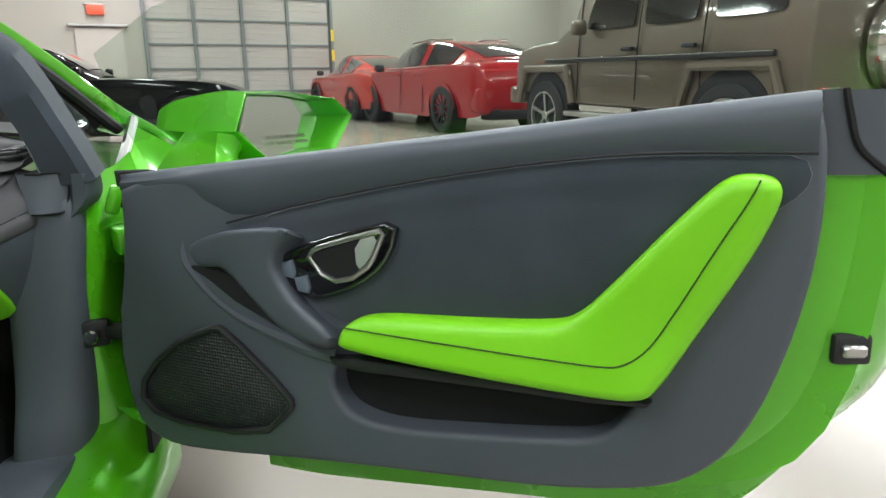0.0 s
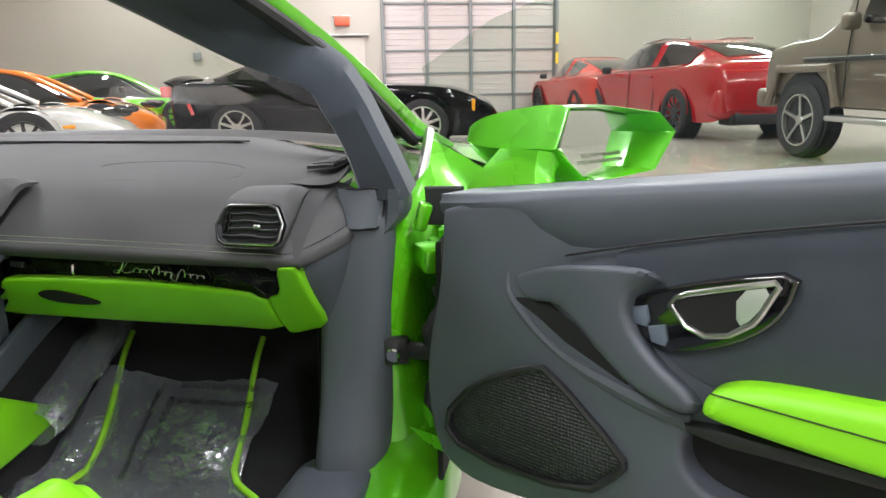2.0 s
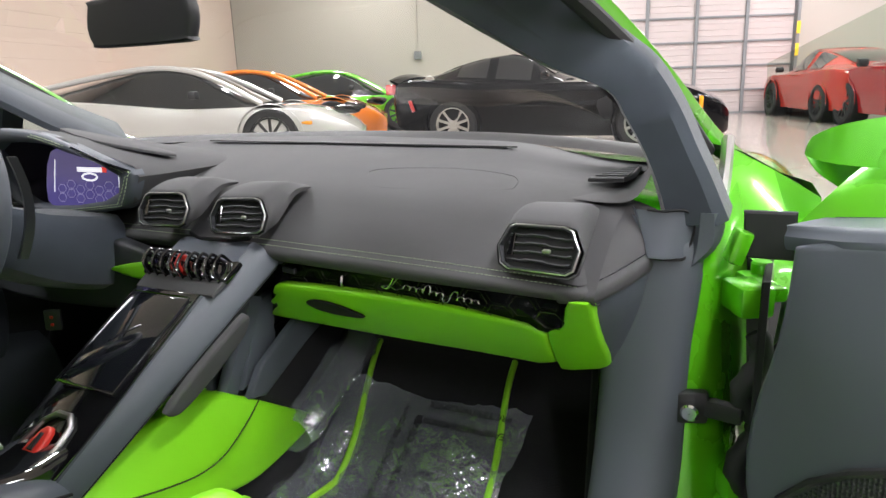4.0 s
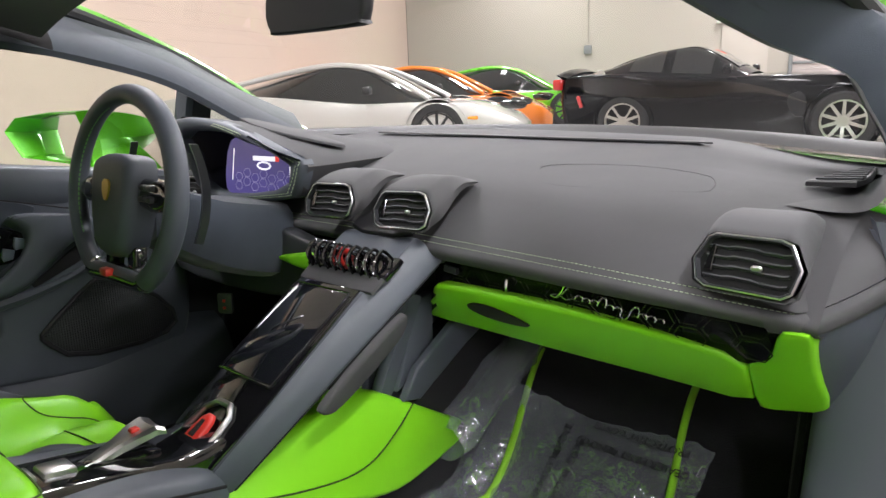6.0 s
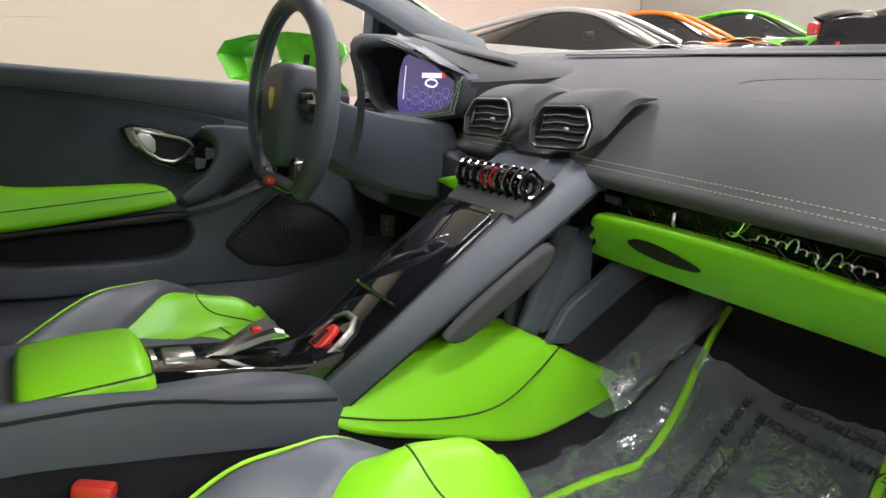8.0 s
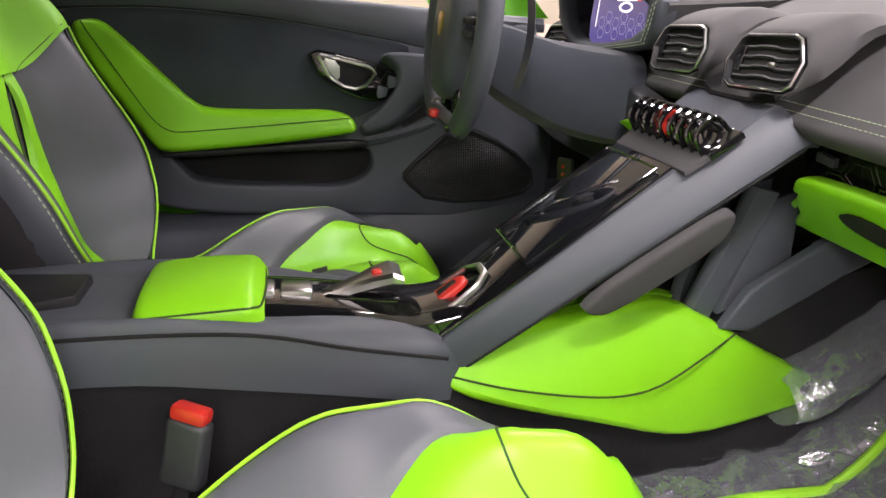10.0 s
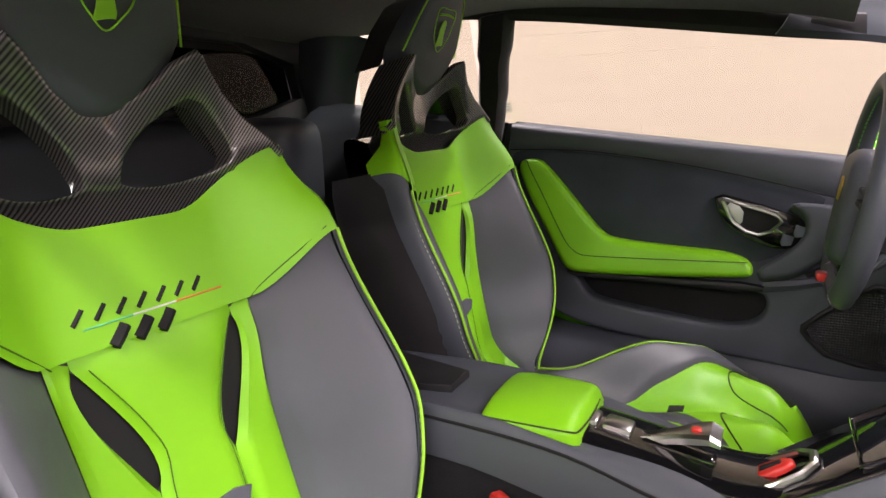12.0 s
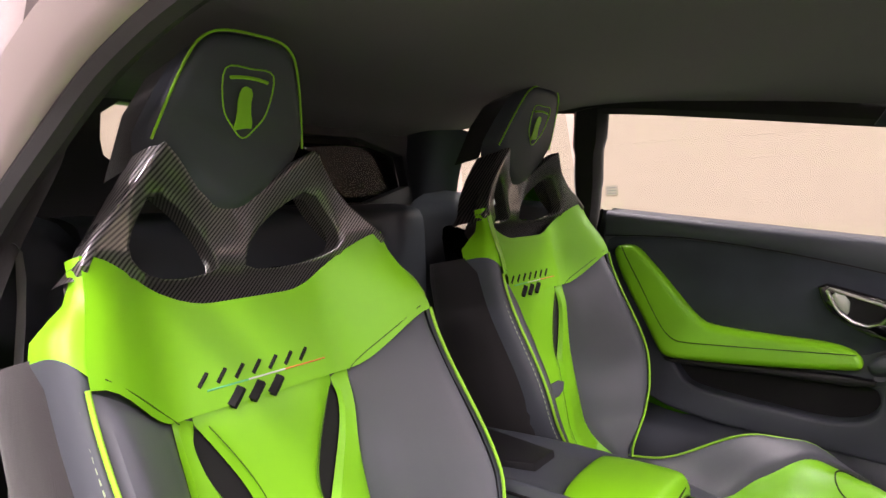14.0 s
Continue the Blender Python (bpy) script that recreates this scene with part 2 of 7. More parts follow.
def panel(outline, place, depth, bevel=0.006, steps=3, holes=(), back=True, bm=None):
    """A plate of a given outline with rounded front edges; place(u, v, w) puts it in the world, w being the rise."""
    bm = bm or bmesh.new()
    loops = []
    for k, pts in enumerate([list(outline)] + [list(h) for h in holes]):
        if (area2(pts) < 0) == (k == 0):
            pts = pts[::-1]
        rings = [(0.0, 0.0)] + [(bevel * (1 - math.cos(a)), depth - bevel + bevel * math.sin(a))
                                for a in [i * math.pi / 2 / steps for i in range(steps + 1)]]
        rows = [[bm.verts.new(place(u, v, w)) for u, v in (inset(pts, d) if d else pts)] for d, w in rings]
        n = len(pts)
        for r0, r1 in zip(rows, rows[1:]):
            for j in range(n):
                bm.faces.new((r0[j], r0[(j + 1) % n], r1[(j + 1) % n], r1[j]))
        loops.append((rows, n))
    def cap(level):
        es = [bm.edges.get((rows[level][j], rows[level][(j + 1) % n])) for rows, n in loops for j in range(n)]
        bmesh.ops.triangle_fill(bm, use_beauty=True, edges=es)
    cap(-1)
    if back:
        cap(0)
    return bm


def on_x(x0, sign=-1):
    return lambda u, v, w: (x0 + sign * w, u, v)


def on_y(y0, sign=-1):
    return lambda u, v, w: (u, y0 + sign * w, v)


def on_z(z0, sign=1):
    return lambda u, v, w: (u, v, z0 + sign * w)


def on_axes(o, a, b):
    o, a, b = Vector(o), Vector(a).normalized(), Vector(b)
    b = (b - a * b.dot(a)).normalized()
    c = a.cross(b)
    return lambda u, v, w: o + a * u + b * v + c * w


def block(sx, sy, sz, m=None, bevel=0.01, seg=2, bm=None):
    """A box with rounded edges."""
    bm = bm or bmesh.new()
    r = bmesh.ops.create_cube(bm, size=1.0)
    vs = r["verts"]
    bmesh.ops.scale(bm, vec=(sx, sy, sz), verts=vs)
    if bevel:
        es = list({e for v in vs for e in v.link_edges})
        r2 = bmesh.ops.bevel(bm, geom=es, offset=bevel, segments=seg, profile=0.5, affect="EDGES")
        vs = list({v for f in r2["faces"] for v in f.verts} | {v for v in vs if v.is_valid})
    if m is not None:
        bmesh.ops.transform(bm, matrix=m, verts=vs)
    return bm


def disc(r, depth, m=None, n=32, bevel=0.0, bm=None):
    """A short cylinder along z with rounded rims."""
    rings = [(0.001, 0), (r - bevel, 0), (r, bevel), (r, depth - bevel), (r - bevel, depth), (0.001, depth)]
    return spun(rings, n, m, bm)


def spun(profile, n=32, m=None, bm=None, arc=math.tau):
    """A profile of (radius, height) turned round z."""
    m = m or Matrix()
    rows = [[m @ V(r * math.cos(k * arc / n), r * math.sin(k * arc / n), z) for k in range(n)] for r, z in profile]
    return grid(rows, True, False, False, bm)


def words(name, body, size, m, mat, parent=None, depth=0.0004):
    cu = bpy.data.curves.new(name, "FONT")
    cu.body, cu.size, cu.extrude, cu.align_x, cu.align_y = body, size, depth, "CENTER", "CENTER"
    tmp = bpy.data.objects.new(name, cu)
    me = bpy.data.meshes.new_from_object(tmp)
    bpy.data.objects.remove(tmp)
    me.materials.append(mat)
    ob = new(name, me)
    if parent:
        ob.parent = parent
    ob.matrix_basis = m
    return ob


def smooth01(a, b, x):
    t = min(1.0, max(0.0, (x - a) / (b - a)))
    return t * t * (3 - 2 * t)


def stitches(path, r=0.0011, dash=0.006, gap=0.004, bm=None):
    """A row of short threads along a path."""
    bm = bm or bmesh.new()
    P = [Vector(p) for p in path]
    run, i, rest = 0.0, 0, []
    total = sum((b - a).length for a, b in zip(P, P[1:]))

    def at(d):
        for a, b in zip(P, P[1:]):
            seg = (b - a).length
            if d <= seg:
                return a + (b - a) * (d / seg if seg else 0)
            d -= seg
        return P[-1]
    while run + dash < total:
        tube([at(run), at(run + dash / 2), at(run + dash)], r, 4, bm=bm)
        run += dash + gap
    return bm

# ---- the hall ----


def structure(name, bm, mat, label, category, m=ROOM):
    ob = part(name, bm, mat)
    ob.matrix_world = m
    return tagged(ob, label, category, kind="structure")


structure("floor", block(60, 60, 0.2, pose(0, 0, -0.1), 0), FLOORM, "polished beige epoxy concrete floor of the hall", "floor")
structure("ceiling", block(WALL_R - WALL_L, WALL_Y - WALL_B, 0.2, pose((WALL_R + WALL_L) / 2, (WALL_Y + WALL_B) / 2, CEIL + 0.1), 0), CEILM,
          "plain pale hall ceiling", "ceiling")
GX0, GX1, GH = 3.07, 7.40, 4.24
far_wall = bmesh.new()
for x0, x1, z0, z1 in ((WALL_L, GX0, 0, CEIL), (GX1, WALL_R, 0, CEIL), (GX0, GX1, GH, CEIL)):
    block(x1 - x0, 0.25, z1 - z0, pose((x0 + x1) / 2, WALL_Y + 0.125, (z0 + z1) / 2), 0, 1, far_wall)
structure("wall_far", far_wall, WALLM, "cream painted hall wall with a garage opening", "wall")
structure("wall_right", block(0.25, WALL_Y - WALL_B, CEIL, pose(WALL_R + 0.125, (WALL_Y + WALL_B) / 2, CEIL / 2), 0), WALLM, "cream painted side wall", "wall")
structure("wall_back", block(WALL_R - WALL_L, 0.25, CEIL, pose((WALL_R + WALL_L) / 2, WALL_B - 0.125, CEIL / 2), 0), WALLM, "cream painted rear wall", "wall")
wall_left = structure("wall_left", block(0.25, WALL_Y - WALL_B, CEIL, pose(WALL_L - 0.137, (WALL_Y + WALL_B) / 2, CEIL / 2), 0), BLOCKM,
                      "cream painted concrete block wall", "wall")

# sectional garage door: panels, ribs, stiles and side tracks
gd = tagged(new("door_1"), "closed sectional garage door with steel ribs", "garage door", kind="structure")
gd.matrix_world = ROOM
cols, rows_ = 4, 8
cw, rh = (GX1 - GX0) / cols, 0.53
for r in range(rows_):
    for c in range(cols):
        bm = block(cw - 0.05, 0.03, rh - 0.035, pose(GX0 + (c + 0.5) * cw, WALL_Y + 0.10, (r + 0.5) * rh), 0.006, 1)
        for k in range(3):
            block(cw - 0.12, 0.012, 0.02, pose(GX0 + (c + 0.5) * cw, WALL_Y + 0.083, (r + 0.25 + 0.25 * k) * rh), 0.004, 1, bm)
        part("panel", bm, DOORPAN, gd)
for r in range(rows_ + 1):
    part("rib", block(GX1 - GX0 - 0.04, 0.05, 0.045, pose((GX0 + GX1) / 2, WALL_Y + 0.075, min(max(r * rh, 0.02), GH - 0.02)), 0.006, 1), GALV, gd)
for c in range(cols + 1):
    part("stile", block(0.075, 0.045, GH - 0.02, pose(min(max(GX0 + c * cw, GX0 + 0.04), GX1 - 0.04), WALL_Y + 0.055, GH / 2), 0.006, 1), GALV, gd)
for x in (GX0 + 0.03, GX1 - 0.03):
    part("track", block(0.07, 0.09, GH, pose(x, WALL_Y - 0.05, GH / 2), 0.008, 1), GALV, gd, "galvanised side track")
for z in (1.36, 1.83):
    part("marking", block(0.075, 0.02, 0.26, pose(GX1 - 0.03, WALL_Y - 0.105, z), 0.003, 1), YELLOW, gd, "yellow warning mark")

# personnel door with a ledge, alarm box, conduit box
CREAM = material("cream_enamel", (0.44, 0.40, 0.36), 0.45, vary=0.04)
md = tagged(new("door_2"), "closed cream steel personnel door", "door", kind="structure")
md.matrix_world = ROOM
part("leaf", block(0.92, 0.05, 1.89, pose(2.2, WALL_Y - 0.028, 0.945), 0.004, 1), CREAM, md)
part("ledge", block(1.15, 0.12, 0.05, pose(2.2, WALL_Y - 0.06, 1.955), 0.008, 1), SATIN, md, "metal drip ledge")
part("door_handle", tube([(2.54, WALL_Y - 0.05, 1.0), (2.54, WALL_Y - 0.11, 1.0), (2.43, WALL_Y - 0.11, 1.0)], 0.011), SATIN, md, "steel lever handle")
ab = thing("alarm_box", "red enamelled alarm box on the wall", "alarm box")
ab.matrix_world = ROOM
bm = block(0.34, 0.1, 0.2, pose(2.18, WALL_Y - 0.052, 2.26), 0.02, 2)
part("housing", bm, REDBOX, ab)
part("bracket", block(0.42, 0.04, 0.03, pose(2.18, WALL_Y - 0.022, 2.38), 0.006, 1), SATIN, ab, "steel top bracket")
cb = thing("conduit_box", "grey electrical box on a thin conduit", "electrical box")
cb.matrix_world = ROOM
part("box", block(0.17, 0.07, 0.19, pose(-1.06, WALL_Y - 0.037, 1.53), 0.015, 2), GALV, cb)
part("conduit", tube([(-1.06, WALL_Y - 0.02, z) for z in (1.69, 3.0, CEIL)], 0.014), WALLM, cb, "painted thin conduit")

wp = thing("wall_plate", "small grey slotted plate low on the block wall", "wall plate")
wp.matrix_world = ROOM
part("plate", block(0.012, 0.11, 0.095, pose(WALL_L + 0.006, 0.36, 0.98), 0.003, 1), PLATEM, wp)
for k in range(3):
    part("slot", block(0.004, 0.08, 0.010, pose(WALL_L + 0.0135, 0.36, 0.955 + 0.025 * k), 0.001, 1), GALV, wp)
lamp0 = None
for lx, ly in LAMP_SPOTS:
    if lamp0 is None:
        lamp0 = thing("ceiling_lamp", "long white strip lamp hung under the ceiling", "ceiling lamp", "hall lamps")
        part("tray", block(0.36, 2.5, 0.06, pose(0, 0, -0.06), 0.01, 1), WHITEP, lamp0)
        part("diffuser", block(0.28, 2.4, 0.03, pose(0, 0, -0.10), 0.008, 1), LAMPM, lamp0, "glowing white diffuser")
        lamp0.matrix_basis = ROOM @ pose(lx, ly, CEIL)
    else:
        copy_thing(lamp0, ROOM @ pose(lx, ly, CEIL))

# ---- the green sports car: body ----
car = thing("sports_car", "bright green low sports car body with open passenger side", "car")


def both(name, build, mat, parent, label=""):
    """A part on each flank: build(s) gets +1 for the passenger flank and -1 for the driver flank."""
    for s in (1, -1):
        part(name, build(s), mat, parent, label)


def mx(pts, s):
    return [(s * p[0], p[1], p[2]) for p in pts]


def strip(path, width_dir, w, thick_dir, th, bevel=0.3, n=6):
    """A bar of rounded rectangular section along a smooth path."""
    P = spline(path, n)
    wd, td = Vector(width_dir).normalized(), Vector(thick_dir).normalized()
    sec = [(-0.5, -0.5 + bevel), (-0.5 + bevel / 2, -0.5), (0.5 - bevel / 2, -0.5), (0.5, -0.5 + bevel), (0.5, 0.5 - bevel), (0.5 - bevel / 2, 0.5),
           (-0.5 + bevel / 2, 0.5), (-0.5, 0.5 - bevel)]
    rows = []
    for i, p in enumerate(P):
        ww = w[min(i * len(w) // len(P), len(w) - 1)] if isinstance(w, list) else w
        rows.append([p + wd * a * ww + td * b * th for a, b in sec])
    return grid(rows, True, False, True)


# bonnet, wings and tail shell
part("bonnet", loft([[(x, y + 0.25 * (1 - abs(x) / 0.7) * k, z - 0.02 * (x / 0.7) ** 2) for x in (-0.7, -0.45, -0.15, 0.15, 0.45, 0.7)]
                     for y, z, k in ((1.60, 0.775, 0.6), (2.0, 0.72, 0.8), (2.4, 0.62, 1.0), (2.7, 0.50, 1.0), (2.76, 0.42, 1.0))], 4, 4), PAINT, car)
both("front_wing", lambda s: loft([mx(r, s) for r in (
    [(0.76, 1.48, 0.80), (0.838, 1.458, 0.797), (0.92, 1.417, 0.76), (0.985, 1.385, 0.725), (0.975, 1.35, 0.55), (0.91, 1.31, 0.28)],
    [(0.72, 1.6, 0.775), (0.80, 1.6, 0.775), (0.89, 1.6, 0.74), (0.95, 1.6, 0.64), (0.96, 1.6, 0.52), (0.94, 1.6, 0.45)],
    [(0.71, 2.0, 0.71), (0.80, 2.0, 0.735), (0.90, 2.0, 0.715), (0.955, 2.0, 0.66), (0.96, 2.0, 0.63), (0.955, 2.0, 0.60)],
    [(0.69, 2.4, 0.60), (0.78, 2.4, 0.62), (0.88, 2.4, 0.60), (0.93, 2.4, 0.52), (0.93, 2.4, 0.42), (0.90, 2.38, 0.30)],
    [(0.60, 2.78, 0.42), (0.7, 2.76, 0.43), (0.8, 2.7, 0.42), (0.86, 2.66, 0.36), (0.87, 2.64, 0.28), (0.84, 2.62, 0.18)])], 3, 4), PAINT, car)
both("wing_end", lambda s: loft([mx(r, s) for r in (
    [(0.838, 1.457, 0.796), (0.92, 1.416, 0.759), (0.985, 1.384, 0.724)], [(0.842, 1.365, 0.743), (0.91, 1.365, 0.70), (0.985, 1.365, 0.655)], [(0.842, 1.27, 0.685), (0.90, 1.29, 0.63), (0.98, 1.335, 0.54)])], 2, 3), PAINT, car)
part("front_bumper", loft([[(x, 2.98 - 0.5 * abs(x) ** 2 + dy, z) for x in (-0.84, -0.5, 0, 0.5, 0.84)] for z, dy in ((0.42, -0.2), (0.34, -0.05), (0.22, 0.0), (0.12, -0.03))], 4, 3), PAINT, car)
both("rear_wing", lambda s: loft([mx(r, s) for r in (
    [(0.60, -0.10, 0.96), (0.72, -0.10, 0.88), (0.88, -0.10, 0.80), (0.94, -0.10, 0.60), (0.90, -0.10, 0.25)],
    [(0.60, -0.45, 0.93), (0.76, -0.45, 0.86), (0.94, -0.45, 0.76), (0.97, -0.45, 0.62), (0.96, -0.45, 0.55)],
    [(0.58, -1.0, 0.86), (0.74, -1.0, 0.82), (0.92, -1.0, 0.74), (0.965, -1.0, 0.66), (0.96, -1.0, 0.60)],
    [(0.55, -1.5, 0.80), (0.70, -1.5, 0.78), (0.85, -1.5, 0.70), (0.90, -1.5, 0.5), (0.88, -1.48, 0.3)])], 3, 4), PAINT, car)
part("engine_cover", loft([[(x, y, z - 0.03 * (x / 0.6) ** 2) for x in (-0.6, -0.3, 0, 0.3, 0.6)] for y, z in ((-0.46, 0.93), (-0.9, 0.92), (-1.3, 0.86), (-1.6, 0.80), (-1.62, 0.60), (-1.58, 0.3))], 3, 3), PAINT, car)
part("underbody", block(1.5, 3.6, 0.05, pose(0, 0.62, 0.125), 0.01, 1), BLACK, car)


def car_wheel(name, parent, x, y, r, w, rim_mat, spokes=10, s=1):
    """A tyre with a spoked rim under it."""
    m = Matrix.Translation((x, y, r)) @ Matrix.Rotation(math.pi / 2 * s, 4, "Y")
    rr = r * 0.72
    tyre = part(name, spun([(rr, -w / 2), (r - 0.03, -w / 2), (r, -w / 2 + 0.03), (r, w / 2 - 0.03), (r - 0.03, w / 2), (rr, w / 2), (rr * 0.96, 0)], 36, m), RUBBER, parent)
    bm = spun([(rr * 0.97, -w / 2 + 0.03), (rr * 0.97, w / 2 - 0.005), (rr * 0.9, w / 2 - 0.005), (rr * 0.88, w / 2 - 0.05)], 36, m)
    for k in range(spokes):
        a = k * math.tau / spokes
        d, e = V(math.cos(a), math.sin(a), 0), V(-math.sin(a), math.cos(a), 0)
        q = [d * 0.04 + e * 0.02, d * rr * 0.93 + e * 0.016, d * rr * 0.93 - e * 0.016, d * 0.04 - e * 0.02]
        lo = [bm.verts.new(m @ (p + V(0, 0, w / 2 - 0.06 + 0.03 * (i in (1, 2))))) for i, p in enumerate(q)]
        hi = [bm.verts.new(m @ (p * 0.99 + V(0, 0, w / 2 - 0.035 + 0.025 * (i in (1, 2))))) for i, p in enumerate(q)]
        bm.faces.new(hi)
        for i in range(4):
            bm.faces.new((lo[i], lo[(i + 1) % 4], hi[(i + 1) % 4], hi[i]))
    disc(0.055, 0.03, m @ Matrix.Translation((0, 0, w / 2 - 0.05)), 20, 0.006, bm)
    part("rim", bm, rim_mat, tyre, "spoked metal rim")
    part("brake_disc", disc(rr * 0.75, 0.02, m @ Matrix.Translation((0, 0, w / 2 - 0.12)), 28, 0.003), SATIN, tyre, "steel brake disc")
    return tyre


for s in (1, -1):
    car_wheel("wheel", car, s * 0.83, 1.98, 0.335, 0.24, BLACK, 10, s)
    car_wheel("wheel", car, s * 0.81, -0.66, 0.345, 0.30, BLACK, 10, s)

# sills, hinge pillar, kick trim
both("sill", lambda s: loft([mx([(0.72, y, 0.16), (0.73, y, z - 0.02), (0.77, y, z), (0.85, y, z), (0.91, y, z - 0.03), (0.935, y, 0.18), (0.93, y, 0.13)], s)
                             for y, z in ((-0.25, 0.25), (0.2, 0.24), (0.7, 0.235), (1.0, 0.245), (1.10, 0.28), (1.18, 0.34))], 3, 3), PAINT, car)
both("hinge_pillar", lambda s: loft([mx(r, s) for r in (
    [(0.77, 1.06, 0.20), (0.80, 1.065, 0.20), (0.845, 1.08, 0.20), (0.885, 1.13, 0.20), (0.90, 1.22, 0.20), (0.91, 1.32, 0.20)],
    [(0.775, 1.085, 0.28), (0.80, 1.087, 0.28), (0.835, 1.10, 0.28), (0.87, 1.14, 0.28), (0.885, 1.22, 0.28), (0.90, 1.32, 0.28)],
    [(0.785, 1.09, 0.36), (0.805, 1.092, 0.36), (0.835, 1.105, 0.36), (0.865, 1.14, 0.36), (0.88, 1.22, 0.36), (0.89, 1.32, 0.36)],
    [(0.785, 1.09, 0.50), (0.80, 1.092, 0.50), (0.825, 1.105, 0.50), (0.85, 1.14, 0.50), (0.87, 1.22, 0.50), (0.88, 1.32, 0.50)],
    [(0.79, 1.10, 0.64), (0.805, 1.102, 0.64), (0.825, 1.115, 0.64), (0.845, 1.15, 0.64), (0.86, 1.22, 0.64), (0.87, 1.32, 0.64)],
    [(0.79, 1.14, 0.72), (0.80, 1.145, 0.72), (0.815, 1.16, 0.72), (0.83, 1.19, 0.72), (0.84, 1.24, 0.72), (0.85, 1.32, 0.74)])], 4, 4), PAINT, car)
both("kick_trim", lambda s: loft([mx(r, s) for r in (
    [(0.686, 1.20, 0.13), (0.688, 1.06, 0.13), (0.692, 0.985, 0.13), (0.755, 0.985, 0.13), (0.79, 1.05, 0.13), (0.80, 1.10, 0.13)],
    [(0.686, 1.25, 0.25), (0.688, 1.08, 0.25), (0.694, 1.015, 0.25), (0.76, 1.015, 0.25), (0.803, 1.06, 0.25), (0.810, 1.11, 0.25)],
    [(0.687, 1.28, 0.36), (0.690, 1.10, 0.36), (0.700, 1.05, 0.36), (0.765, 1.05, 0.36), (0.811, 1.08, 0.36), (0.816, 1.12, 0.36)],
    [(0.688, 1.28, 0.52), (0.692, 1.13, 0.52), (0.706, 1.07, 0.52), (0.77, 1.065, 0.52), (0.813, 1.085, 0.52), (0.818, 1.12, 0.52)],
    [(0.68, 1.30, 0.66), (0.70, 1.16, 0.66), (0.735, 1.085, 0.66), (0.77, 1.08, 0.66), (0.822, 1.095, 0.66), (0.826, 1.13, 0.66)],
    [(0.69, 1.32, 0.715), (0.705, 1.18, 0.715), (0.735, 1.10, 0.715), (0.77, 1.095, 0.715), (0.79, 1.11, 0.715), (0.80, 1.14, 0.715)])], 4, 4), GREY, car, "grey leather kick trim")
both("sill_trim", lambda s: loft([mx([(0.60, y, 0.14), (0.63, y, 0.20 + 0.09 * (s < 0)), (0.67, y, 0.255 + dz + 0.11 * (s < 0)), (0.74, y, 0.268 + dz + 0.12 * (s < 0)), (0.80, y, 0.262 + dz + 0.10 * (s < 0)), (0.805, y, 0.20)], s) for y, dz in ((-0.25, 0.0), (0.3, 0.0), (0.7, 0.0), (0.95, 0.0), (1.04, -0.01), (1.09, -0.02))], 3, 2), GREY, car, "grey leather sill trim")
# leg of the screen pillar, its foot and the cover beside the dashboard


def edge_strip(rows, s):
    """A sharp-edged band through rows of (inner x, inner y, outer x, outer y, z)."""
    sec = [[(a, b, z), (a + 0.012, b - 0.012, z), (c - 0.008, d - 0.012, z), (c, d, z), (c, d + 0.05, z), (a + 0.015, b + 0.06, z)] for a, b, c, d, z in rows]
    cols = [spline(mx(c, s), 3) for c in zip(*sec)]
    return grid([list(r) for r in zip(*cols)], True, False, True)


LEG = [((0.782, 1.115, 0.728), (0.868, 1.115, 0.732)), ((0.766, 1.115, 0.783), (0.845, 1.115, 0.784)), ((0.746, 1.115, 0.831), (0.822, 1.115, 0.831)), ((0.722, 1.113, 0.872), (0.795, 1.116, 0.887)),
       ((0.697, 1.108, 0.909), (0.757, 1.125, 0.941)), ((0.632, 1.05, 0.941), (0.720, 1.11, 0.974)), ((0.581, 0.98, 0.979), (0.678, 1.05, 1.017)), ((0.548, 0.91, 1.010), (0.640, 0.96, 1.052)),
       ((0.525, 0.78, 1.046), (0.600, 0.78, 1.092)), ((0.515, 0.62, 1.076), (0.580, 0.62, 1.118))]


def pillar_leg(s):
    """The trim that climbs from the dashboard's end and turns back along the windscreen to the roof."""
    if s < 0:
        return edge_strip([(0.775, 1.11, 0.847, 1.105, 0.727), (0.742, 1.11, 0.806, 1.105, 0.816), (0.698, 1.105, 0.761, 1.10, 0.905), (0.675, 1.10, 0.735, 1.095, 0.94)], s)
    rows = []
    for a, b in LEG:
        a, b = Vector(a), Vector(b)
        d = (b - a) * 0.14
        f = V(-0.002, -0.012, -0.006)
        rows.append([a, a + d + f, b - d + f, b, b + V(0.0, 0.05, 0.01), a + V(0.015, 0.055, 0.01)])
    return grid([list(r) for r in zip(*[spline(c, 4) for c in zip(*rows)])], True, False, True)


